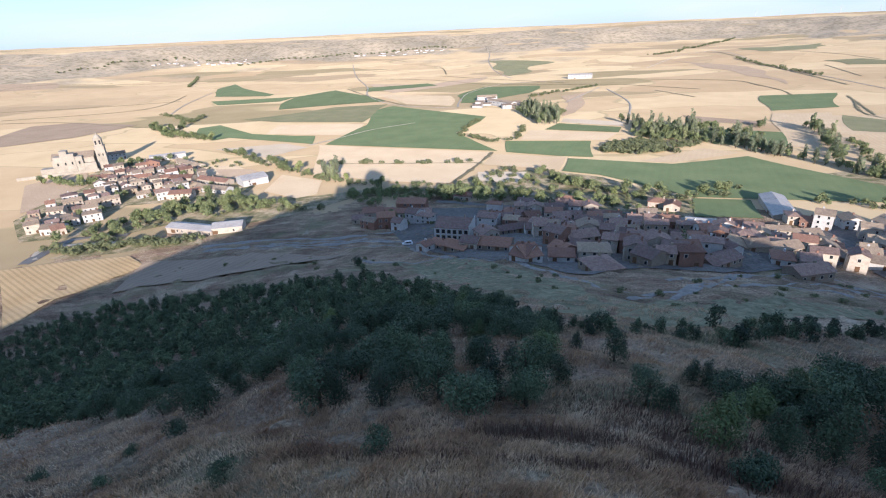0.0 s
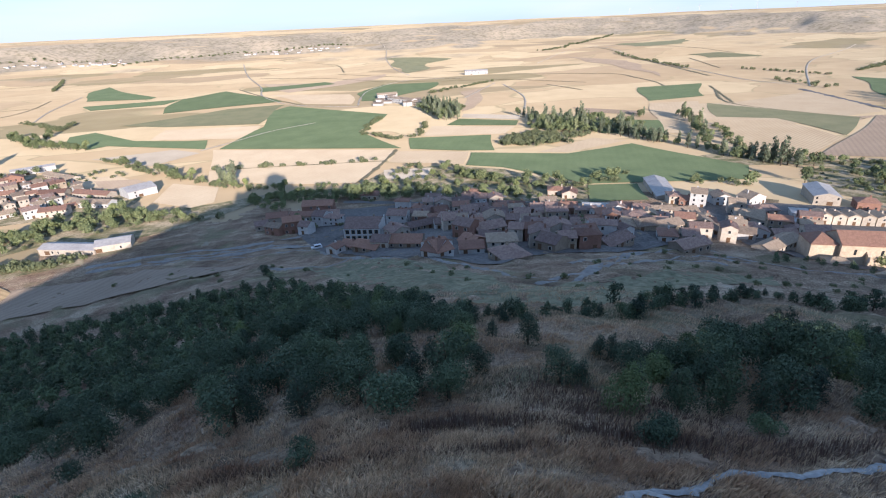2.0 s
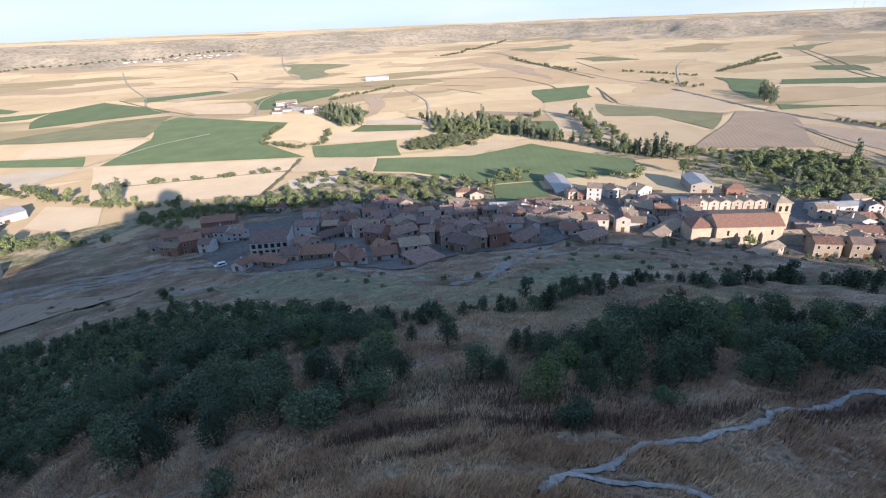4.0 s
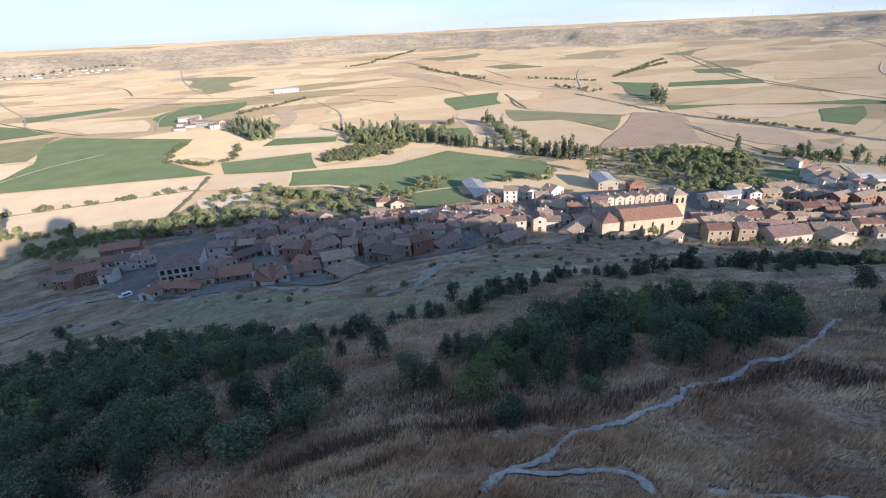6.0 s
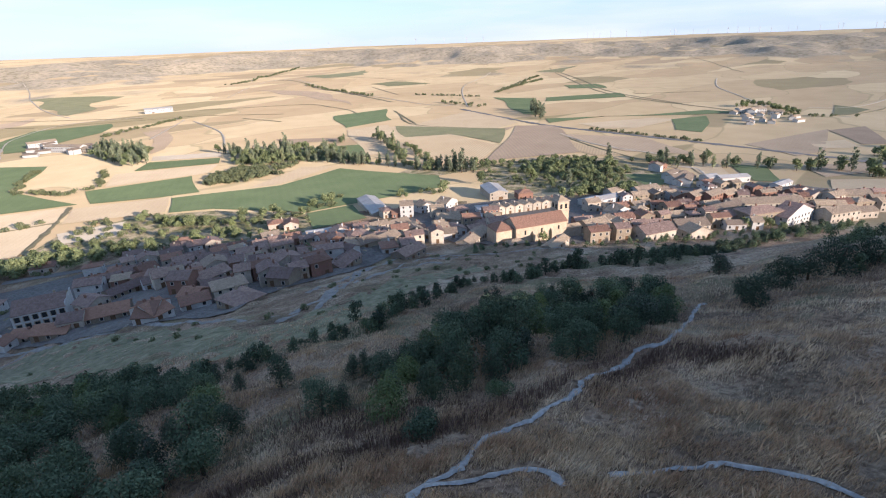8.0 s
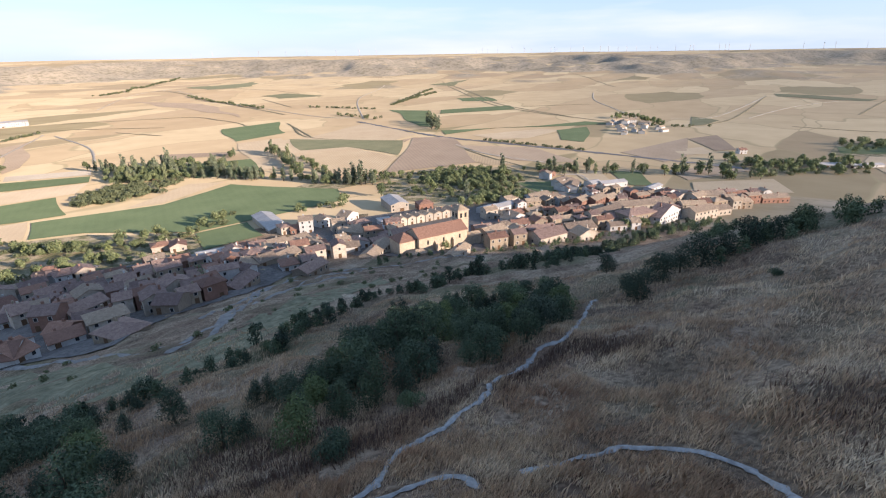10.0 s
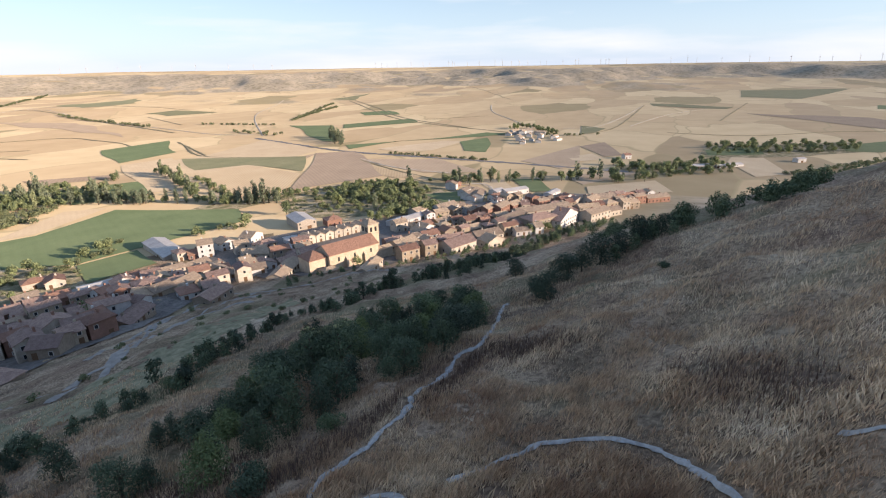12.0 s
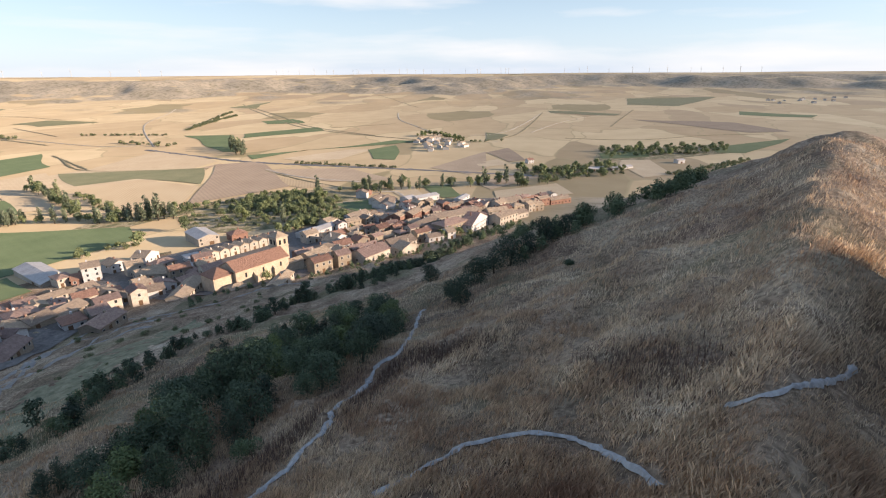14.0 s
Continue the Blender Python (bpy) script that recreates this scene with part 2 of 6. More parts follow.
def leafy(name, dark, light):
    m, n, l, b = material(name, 0.75)
    g = n.new("ShaderNodeNewGeometry")
    c = ramp(n, l, g.outputs["Random Per Island"], (0.0, dark), (1.0, light))
    r = n.new("ShaderNodeObjectInfo").outputs["Random"]
    c = mixed(n, l, 1.0, c, ramp(n, l, r, (0.0, (0.62, 0.66, 0.68)), (0.6, (1.0, 1.0, 1.0)), (0.85, (1.2, 1.18, 1.12)), (1.0, (1.35, 1.3, 1.05))), "MULTIPLY")
    l.new(c, b.inputs["Base Color"])
    return m


def tiled_roof(name, dark, light):
    m, n, l, b = material(name, 0.85)
    c = ramp(n, l, noise_node(n, l, 0.9, 6), (0.3, dark), (0.7, light))
    c = mixed(n, l, 1.0, c, ramp(n, l, noise_node(n, l, 6, 3), (0.3, (0.7, 0.68, 0.66)), (0.65, (1.0, 1.0, 1.0))), "MULTIPLY")
    r = n.new("ShaderNodeObjectInfo").outputs["Random"]
    c = mixed(n, l, 1.0, c, ramp(n, l, r, (0.0, (0.62, 0.60, 0.60)), (0.6, (1.0, 0.97, 0.92)), (1.0, (1.15, 1.1, 1.0))), "MULTIPLY")
    l.new(c, b.inputs["Base Color"])
    co = n.new("ShaderNodeTexCoord")
    w = n.new("ShaderNodeTexWave")
    w.inputs["Scale"].default_value, w.inputs["Distortion"].default_value = 1.3, 0.4
    l.new(co.outputs["Object"], w.inputs["Vector"])
    bump(n, l, b, w.outputs["Fac"], 0.8, 0.12)
    return m


GRASS, PLAIN = dry_grass(), plain_mosaic()
def weedy_ground():
    m, n, l, b = material("weedy_waste_ground", 0.95)
    c = ramp(n, l, noise_node(n, l, 0.10, 8, rough=0.7), (0.34, (0.085, 0.095, 0.045)), (0.46, (0.18, 0.165, 0.09)), (0.56, (0.33, 0.275, 0.18)), (0.70, (0.46, 0.385, 0.275)))
    c = mixed(n, l, 1.0, c, ramp(n, l, noise_node(n, l, 0.9, 5), (0.34, (0.62, 0.62, 0.60)), (0.62, (1.0, 1.0, 1.0))), "MULTIPLY")
    l.new(c, b.inputs["Base Color"])
    bump(n, l, b, noise_node(n, l, 0.8, 6), 0.6, 0.5)
    return m


CROPS = {
    "scrub": weedy_ground(),
    "green": crop("green_crop", (0.104, 0.142, 0.066), (0.146, 0.186, 0.090), 25, 0.03, 6),
    "olive": crop("thin_green_crop", (0.156, 0.164, 0.090), (0.226, 0.218, 0.125), 10),
    "straw": crop("straw_stubble", (0.486, 0.384, 0.256), (0.550, 0.448, 0.307), 30, 0.03, 4),
    "rows": crop("straw_in_rows", (0.448, 0.346, 0.218), (0.512, 0.410, 0.269), 62, 0.14, 3),
    "gold": crop("golden_stubble", (0.392, 0.287, 0.154), (0.476, 0.364, 0.210), -52, 0.20, 2.4),
    "tan": crop("bare_tan_soil", (0.365, 0.282, 0.196), (0.44, 0.345, 0.245), 40, 0.12, 4),
    "brown": crop("ploughed_soil", (0.285, 0.218, 0.155), (0.350, 0.272, 0.196), 40, 0.10, 4),
    "pale": crop("pale_dry_ground", (0.420, 0.364, 0.280), (0.518, 0.448, 0.350), 0),
}
TRACK = mottled("pale_dirt_track", (0.46, 0.39, 0.295), (0.58, 0.50, 0.39), 1.5, 0.2)
LANE = mottled("worn_earth_lane", (0.20, 0.185, 0.165), (0.34, 0.32, 0.29), 0.8, 0.1)
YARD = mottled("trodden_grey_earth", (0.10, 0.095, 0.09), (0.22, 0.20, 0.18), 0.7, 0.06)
MEADOW = mottled("half_dry_meadow", (0.115, 0.12, 0.065), (0.30, 0.275, 0.175), 0.6, 0.09, relief=0.6, depth=0.3)
TRAIL = mottled("chalky_footpath", (0.24, 0.235, 0.225), (0.45, 0.445, 0.425), 3.0, 0.4, relief=0.5)
BALK = mottled("dry_weedy_balk", (0.20, 0.17, 0.09), (0.34, 0.28, 0.16), 0.5, 0.08)
ASPHALT = mottled("grey_asphalt", (0.16, 0.15, 0.14), (0.24, 0.23, 0.21), 2.0, 0.1)
BARK = mottled("brown_bark", (0.06, 0.045, 0.03), (0.14, 0.11, 0.08), 9, 1.2, relief=0.7)
LEAF = [leafy("oak_leaves", (0.040, 0.064, 0.038), (0.114, 0.150, 0.084)), leafy("juniper_needles", (0.028, 0.046, 0.030), (0.074, 0.100, 0.062)), leafy("bright_leaves", (0.080, 0.115, 0.045), (0.150, 0.185, 0.075)), leafy("silver_poplar_leaves", (0.124, 0.150, 0.091), (0.227, 0.247, 0.156)), leafy("hedge_leaves", (0.114, 0.134, 0.065), (0.244, 0.252, 0.127)), leafy("valley_tree_leaves", (0.098, 0.127, 0.058), (0.227, 0.252, 0.117))]
WALLS = [mottled("cream_render", (0.460, 0.397, 0.322), (0.598, 0.529, 0.443), 1.2, 0.25, vary=0.25), mottled("white_render", (0.516, 0.503, 0.482), (0.619, 0.606, 0.585), 1.5, 0.3, vary=0.12), mottled("ochre_stone", (0.32, 0.26, 0.19), (0.46, 0.38, 0.285), 2.5, 0.4, relief=0.6, vary=0.25), mottled("red_brick", (0.252, 0.140, 0.104), (0.342, 0.198, 0.149), 3.0, 0.4, vary=0.2), mottled("adobe", (0.30, 0.24, 0.18), (0.41, 0.335, 0.26), 1.5, 0.3, vary=0.25)]
ROOFS = [tiled_roof("weathered_clay_tiles", (0.245, 0.172, 0.152), (0.41, 0.305, 0.265)), tiled_roof("red_clay_tiles", (0.28, 0.165, 0.125), (0.38, 0.23, 0.175)), tiled_roof("brown_clay_tiles", (0.32, 0.255, 0.195), (0.48, 0.39, 0.30))]
SHEET = mottled("grey_roof_sheet", (0.36, 0.34, 0.32), (0.50, 0.47, 0.44), 0.8, 0.15, 0.6, 0.2)
STONE = mottled("golden_church_stone", (0.444, 0.354, 0.258), (0.588, 0.486, 0.366), 1.4, 0.22, relief=0.5)
PALESTONE = mottled("pale_church_stone", (0.348, 0.310, 0.253), (0.447, 0.402, 0.331), 1.4, 0.22, relief=0.5)
DARKGLASS = mottled("dark_window", (0.02, 0.022, 0.025), (0.05, 0.052, 0.055), 2, 0.5, 0.25, 0.0)
TIMBER = mottled("brown_timber", (0.10, 0.06, 0.035), (0.2, 0.12, 0.07), 6, 1)
CONCRETE = mottled("pale_concrete", (0.45, 0.43, 0.40), (0.58, 0.56, 0.52), 1.5, 0.3)


# ---- building helpers ----
def mesh_of(name, verts, faces, mats, index=None, sleek=False):
    me = bpy.data.meshes.new(name)
    me.from_pydata(verts, [], faces)
    for m in mats:
        me.materials.append(m)
    if index is not None:
        me.polygons.foreach_set("material_index", index)
    if sleek:
        me.polygons.foreach_set("use_smooth", [True] * len(me.polygons))
    me.update()
    return me


def part(name, bm, mat, parent, label=""):
    me = bpy.data.meshes.new(name)
    bm.to_mesh(me)
    bm.free()
    me.materials.append(mat)
    ob = new(name, me)
    ob.parent = parent
    if label:
        ob["label"] = label
    return ob


def box(bm, x0, x1, y0, y1, z0, z1):
    v = [bm.verts.new((x, y, z)) for z in (z0, z1) for x, y in ((x0, y0), (x1, y0), (x1, y1), (x0, y1))]
    for f in ((3, 2, 1, 0), (4, 5, 6, 7), (0, 1, 5, 4), (1, 2, 6, 5), (2, 3, 7, 6), (3, 0, 4, 7)):
        bm.faces.new([v[i] for i in f])
    return bm


def boxes(*dims):
    bm = bmesh.new()
    for d in dims:
        box(bm, *d)
    return bm


# ---- the ground, one sheet to the horizon ----
def build_ground():
    az = np.concatenate([np.arange(-180, -122, 2.0), np.arange(-122, 52, 0.4), np.arange(52, 180, 2.0)])
    d = [1.5]
    while d[-1] < 4750:
        d.append(d[-1] + max(0.5, 0.017 * d[-1]) * (0.6 if 100 < d[-1] < 420 else 1))
    d = np.array(d)
    A, D = np.meshgrid(np.radians(az), d, indexing="ij")
    X, Y = -np.sin(A) * D, np.cos(A) * D
    Zs = ground_z(X, Y)
    verts = np.stack([X, Y, Zs], -1).reshape(-1, 3).tolist()
    na, nd = len(az), len(d)
    faces, index = [], []
    patch = waves(X, Y, 60, 41)
    for i in range(na):
        j2 = (i + 1) % na
        for k in range(nd - 1):
            faces.append((i * nd + k, j2 * nd + k, j2 * nd + k + 1, i * nd + k + 1))
            if D[i, k] < 330 + 25 * patch[i, k]:
                index.append(0)
            else:
                index.append(1)
    centre = len(verts)
    verts.append((0, 0, 99.0))
    for i in range(na):
        faces.append((centre, ((i + 1) % na) * nd, i * nd))
        index.append(0)
    me = mesh_of("ground", verts, faces, [GRASS, PLAIN], index, True)
    me.flip_normals() if me.polygons[10].normal.z < 0 else None
    return tagged(new("ground", me), "dry grassy castle hill falling to harvested farmland and far tableland", "ground", kind="structure")


build_ground()


def draped(name, outline, mat, lift=0.35, step=22.0):
    """A sheet with that outline in plan, laid on the ground."""
    if min(math.hypot(*q) for q in outline) < 380:
        step = min(step, 7.0)
    bm = bmesh.new()
    pts = []
    for (ax, ay), (bx, by) in zip(outline, outline[1:] + outline[:1]):
        k = max(1, int(math.hypot(bx - ax, by - ay) / step))
        pts += [(ax + (bx - ax) * i / k, ay + (by - ay) * i / k) for i in range(k)]
    # the outline wanders a little, as field edges do
    bm.faces.new([bm.verts.new((x + 0.006 * math.hypot(x, y) * math.sin(y * 0.03 + x * 0.017), y, 0)) for x, y in pts])
    bmesh.ops.triangulate(bm, faces=bm.faces[:])
    for _ in range(6):
        long = [e for e in bm.edges if e.calc_length() > step * 1.6]
        if not long:
            break
        bmesh.ops.subdivide_edges(bm, edges=long, cuts=1)
        bmesh.ops.triangulate(bm, faces=[f for f in bm.faces if len(f.verts) > 3])
    zs = ground_z([v.co.x for v in bm.verts], [v.co.y for v in bm.verts])
    for v, z in zip(bm.verts, zs):
        v.co.z = z + lift
    bmesh.ops.recalc_face_normals(bm, faces=bm.faces[:])
    if sum(f.normal.z for f in bm.faces) < 0:
        bmesh.ops.reverse_faces(bm, faces=bm.faces[:])
    for f in bm.faces:
        f.smooth = True
    return part(name, bm, mat, None)


FIELD_WORDS = {"green": "green irrigated crop field between harvested parcels", "olive": "thin patchy green field gone partly dry", "straw": "pale harvested straw stubble field", "rows": "harvested straw field with curving machine rows", "gold": "golden stubble field with dark straw rows", "tan": "bare tan soil parcel with faint furrows", "brown": "brown ploughed field of bare soil", "pale": "pale dry ground with thin weeds", "scrub": "weedy waste ground with dry grass and low scrub"}


def field(kind, *outline):
    tagged(draped("field", list(outline), CROPS[kind], {"scrub": 0.2, "rows": 0.40, "green": 0.43, "brown": 0.46, "olive": 0.49}.get(kind, 0.35)), FIELD_WORDS[kind], "field", "fields in the valley", "structure")


PATHS = []


def ribbon(name, points, width, mat, lift=0.3, label="", step=6.0):
    """A road, track or path along points in plan, laid on the ground."""
    p = [Vector((*q, 0)) for q in points]
    fine = []
    for i in range(len(p) - 1):
        a, b, c, d = p[max(i - 1, 0)], p[i], p[i + 1], p[min(i + 2, len(p) - 1)]
        k = max(2, min(60, int((c - b).length / step)))
        for j in range(k):
            t = j / k
            fine.append(0.5 * ((2 * b) + (c - a) * t + (2 * a - 5 * b + 4 * c - d) * t * t + (3 * b - a - 3 * c + d) * t ** 3))
    fine.append(p[-1])
    if name == "footpath":
        PATHS.extend((q.x, q.y) for q in fine)
    verts, faces = [], []
    for i, q in enumerate(fine):
        way = (fine[min(i + 1, len(fine) - 1)] - fine[max(i - 1, 0)]).normalized()
        side = Vector((-way.y, way.x, 0)) * width * (0.5 + 0.14 * math.sin(i * 1.7) + 0.12 * math.sin(i * 0.61) + 0.14 * math.sin(i * 3.3))
        for k in (-1, -0.35, 0.35, 1):
            s = q + side * k
            verts.append((s.x, s.y, float(ground_z(s.x, s.y)) + lift * (1 if abs(k) < 0.5 else 0.4)))
        if i:
            b = i * 4
            faces += [(b - 4 + j, b - 3 + j, b + 1 + j, b + j) for j in range(3)]
    me = mesh_of(name, verts, faces, [mat], None, True)
    if me.polygons[0].normal.z < 0:
        me.flip_normals()
    return tagged(new(name, me), label, name.replace("_", " "), kind="structure")

# ---- fields in the valley, by their corners in plan ----
field("green", (-323.5, 705.0), (-298.3, 725.5), (-233.1, 646.5), (-174.0, 622.5), (-145.2, 615.6), (-142.2, 565.8), (-200.9, 598.3), (-257.7, 627.2), (-272.9, 613.6), (-314.6, 663.2))
field("green", (-104.6, 786.7), (-66.1, 846.7), (65.5, 696.2), (23.0, 595.0), (36.9, 558.3), (56.6, 488.0), (-127.1, 559.3), (-102.7, 626.3), (-91.2, 674.1))
field("straw", (-209.9, 704.5), (-96.1, 684.1), (-93.6, 635.0), (-110.5, 610.5), (-214.2, 642.4))
field("green", (-496.8, 1184.0), (-529.6, 1394.9), (-339.9, 1097.5), (-343.1, 1069.8), (-457.9, 1101.0))
field("green", (-425.6, 1019.0), (-277.2, 1034.0), (-281.8, 969.8), (-395.8, 956.2))
field("green", (-261.9, 862.0), (-277.2, 1034.0), (-203.9, 1121.9), (-89.7, 907.1), (-164.5, 889.1))
field("olive", (-284.6, 765.8), (-160.0, 862.4), (-77.0, 869.6), (-96.9, 756.8), (-101.8, 699.0), (-216.4, 728.7))
field("green", (-146.4, 1139.9), (-13.5, 1175.8), (-1.2, 1122.0), (-131.2, 1059.2))
field("green", (40.2, 937.7), (88.4, 1054.7), (203.4, 1039.4), (168.0, 933.2), (51.8, 836.7), (35.8, 842.7))
field("olive", (182.9, 1738.1), (278.5, 1657.9), (358.1, 1586.4), (269.3, 1506.9), (230.9, 1328.7), (181.2, 1274.5), (168.6, 1457.1))
field("straw", (-133.0, 557.7), (49.6, 484.5), (9.0, 372.2), (-34.7, 386.7), (-105.0, 425.5))
field("green", (73.7, 534.0), (156.9, 514.0), (136.3, 443.0), (108.8, 453.7), (63.9, 481.4))
field("straw", (104.0, 589.3), (191.3, 548.9), (171.1, 513.5), (89.0, 536.4))
field("green", (144.2, 624.2), (204.8, 580.0), (192.3, 551.9), (120.1, 588.7))
field("pale", (162.3, 656.9), (222.6, 613.0), (208.8, 586.2), (149.2, 630.9))
field("straw", (49.9, 477.1), (112.5, 447.7), (93.9, 398.6), (35.5, 432.3))
field("green", (112.7, 442.5), (166.3, 416.1), (190.3, 405.9), (265.8, 424.4), (296.1, 321.9), (267.3, 287.2), (162.7, 309.6), (121.1, 376.1), (95.2, 394.3))
field("straw", (167.9, 420.4), (244.8, 460.0), (268.0, 436.9), (192.1, 410.1))
field("green", (283.4, 550.7), (345.3, 513.2), (312.8, 448.9), (258.6, 477.2))
field("green", (479.9, 775.3), (588.9, 774.9), (505.0, 649.1), (411.7, 641.8))
field("straw", (404.8, 624.8), (464.7, 612.5), (406.4, 499.4), (350.3, 521.1))
field("rows", (376.2, 502.1), (456.9, 468.6), (443.9, 376.1), (377.4, 339.6), (304.4, 398.1))
field("brown", (567.4, 448.5), (599.8, 407.5), (466.1, 283.5), (375.8, 333.1))
field("rows", (509.1, 373.9), (524.9, 355.1), (476.6, 243.1), (458.5, 262.9))
field("green", (847.1, 729.7), (861.2, 639.4), (666.3, 489.1), (660.4, 514.0))
field("green", (881.8, 629.0), (1022.5, 545.3), (964.2, 495.9), (824.4, 589.2))
field("green", (1133.6, 748.1), (1206.1, 704.9), (1114.1, 622.5), (1060.4, 693.5))
field("green", (645.0, 455.4), (763.7, 350.2), (852.5, 304.8), (847.3, 257.0), (795.6, 294.6), (709.2, 400.6), (614.9, 426.1))
field("green", (728.9, 306.8), (785.0, 281.1), (717.6, 252.0), (653.4, 234.7), (650.8, 266.4))
field("straw", (627.9, 390.5), (728.9, 334.6), (736.4, 300.5), (635.8, 309.5), (608.9, 345.6))
field("tan", (543.0, 362.6), (583.1, 269.3), (516.6, 186.5), (496.8, 250.4))
field("green", (492.5, 150.4), (504.1, 123.4), (450.7, 97.0), (441.9, 113.6))
field("straw", (464.9, 174.1), (488.0, 158.1), (434.6, 122.3), (430.9, 145.3))
field("straw", (484.7, 73.4), (534.8, 16.2), (480.7, -1.5), (435.3, 63.2))
field("green", (762.6, -33.1), (816.7, -99.4), (746.5, -99.3), (716.2, -35.3))
field("straw", (712.8, -60.3), (716.7, -95.8), (615.5, -108.1), (585.5, -74.9), (675.1, -54.3))
field("green", (844.2, -197.7), (997.9, -353.6), (921.0, -312.1), (800.1, -231.6), (793.6, -194.1))
field("olive", (1602.4, 87.5), (1507.4, -114.7), (1446.0, -96.4), (1494.0, 73.4))
field("green", (1633.0, -439.0), (1523.1, -591.6), (1442.4, -549.4), (1502.4, -405.3))
field("brown", (1332.6, -128.6), (1295.2, -340.6), (1106.2, -389.5), (1075.2, -314.4))
field("olive", (2328.3, -193.2), (2524.5, -580.1), (1859.0, -313.9), (1899.4, -159.8))
field("olive", (999.5, 170.9), (958.7, 121.5), (886.5, 131.6), (867.5, 148.0))
field("brown", (-589.0, 699.1), (-616.2, 788.9), (-561.8, 810.0), (-440.6, 762.9), (-472.1, 671.6), (-532.3, 626.5))
field("gold", (-236.1, 248.4), (-204.4, 255.3), (-169.4, 256.7), (-153.4, 241.2), (-177.6, 207.8), (-180.7, 179.4))
field("straw", (-136.2, 378.4), (-133.4, 432.2), (-93.3, 403.4), (-91.1, 361.0), (-105.9, 353.7))
field("green", (161.5, 307.0), (193.6, 300.1), (179.1, 260.7), (143.4, 266.5))
field("green", (396.0, 201.3), (417.5, 178.4), (408.0, 153.3), (369.0, 163.2))
field("olive", (931.8, 1276.5), (1015.5, 1261.7), (1018.6, 1127.4), (905.4, 1174.8))
field("olive", (464.6, 591.9), (541.0, 446.2), (453.9, 384.8), (462.5, 474.3), (414.4, 505.4))
field("pale", (30.8, 405.1), (68.7, 397.4), (58.7, 362.5), (30.7, 376.6))
field("olive", (1478.8, 1104.8), (1611.0, 1111.3), (1819.9, 1153.5), (1532.7, 1037.6))
field("tan", (-169.3, 1223.4), (-13.3, 1150.8), (121.6, 1286.0), (97.9, 1167.2), (-77.8, 1020.2))
field("tan", (214.4, 875.9), (261.2, 908.6), (188.3, 696.1), (166.3, 673.9))
field("tan", (654.2, 1447.2), (731.5, 1235.9), (599.0, 888.4), (629.2, 1077.5))
field("olive", (969.3, 1717.2), (1274.7, 1769.9), (1119.1, 1571.5), (934.6, 1538.1))
field("tan", (-1222.5, 1519.0), (-1091.7, 1558.0), (-1010.1, 1423.4), (-1123.7, 1387.7))
field("straw", (-120.1, 1008.9), (28.3, 942.0), (24.0, 813.8), (-48.5, 860.2))
field("brown", (305.9, 636.0), (371.2, 569.1), (347.0, 558.7), (299.4, 591.2))
field("tan", (474.4, 418.5), (529.3, 451.9), (581.4, 446.2), (563.7, 445.7))
field("straw", (410.1, 603.7), (493.6, 581.5), (650.5, 616.1), (591.6, 462.4), (528.4, 455.3), (358.7, 431.6), (302.9, 457.0))
field("tan", (601.8, 172.4), (750.0, 127.7), (607.7, 103.0), (567.0, 115.5))
field("straw", (644.2, 124.0), (678.5, 100.0), (643.3, 80.3), (614.1, 111.1))
field("brown", (739.2, 125.8), (790.7, 99.6), (675.9, 62.3), (659.5, 82.4))
field("tan", (527.1, 104.3), (568.5, 70.5), (575.6, 33.4), (492.3, 77.4))
field("pale", (-245.9, 562.0), (-175.2, 576.5), (-143.1, 548.2), (-173.1, 506.5))
field("tan", (-208.7, 467.9), (-169.6, 460.8), (-146.5, 435.3), (-186.8, 424.6))
field("straw", (-243.1, 474.1), (-192.7, 482.2), (-175.1, 461.8), (-215.0, 434.0))
field("tan", (-365.0, 437.3), (-345.6, 493.0), (-304.4, 427.6), (-303.6, 354.6))
field("brown", (-155.3, 244.9), (-96.6, 240.2), (-42.6, 214.3), (-72.7, 209.3), (-117.1, 208.4), (-152.5, 209.5))
field("scrub", (8.7, 362.2), (32.9, 402.7), (69.7, 403.3), (98.1, 387.8), (119.6, 370.9), (160.3, 304.5), (137.0, 255.3), (103.6, 275.3), (61.2, 309.6))
field("scrub", (325.4, 301.6), (399.1, 290.6), (461.0, 245.1), (435.5, 206.3), (417.7, 180.0), (351.9, 167.6), (305.5, 210.7), (286.3, 256.1))
field("scrub", (-212.8, 283.2), (-200.0, 315.6), (-185.8, 349.2), (-123.4, 357.4), (-90.4, 357.8), (-58.6, 366.5), (-8.0, 364.0), (8.4, 354.3), (-63.7, 344.9), (-101.7, 309.1), (-127.6, 300.1), (-175.0, 309.9))
field("scrub", (-219.1, 260.8), (-197.8, 280.6), (-141.9, 283.5), (-135.4, 268.2), (-183.8, 262.7))
field("scrub", (-256.8, 292.1), (-295.4, 338.3), (-327.8, 464.8), (-329.2, 522.5), (-252.8, 507.7), (-145.2, 430.9), (-151.3, 366.2), (-233.1, 361.2), (-224.7, 296.3))
field("scrub", (356.0, 196.5), (428.6, 200.0), (422.8, 142.6), (448.1, 75.4), (470.9, 0.9), (366.2, 44.3), (315.4, 99.0), (292.8, 146.7))
field("scrub", (223.4, 347.3), (305.7, 367.0), (344.3, 326.6), (409.7, 301.4), (419.3, 277.3), (362.5, 285.1), (331.5, 315.2), (286.6, 324.9), (243.8, 331.1))
field("scrub", (698.9, -24.0), (797.5, -34.1), (894.2, -224.7), (796.8, -212.9), (732.7, -125.9))

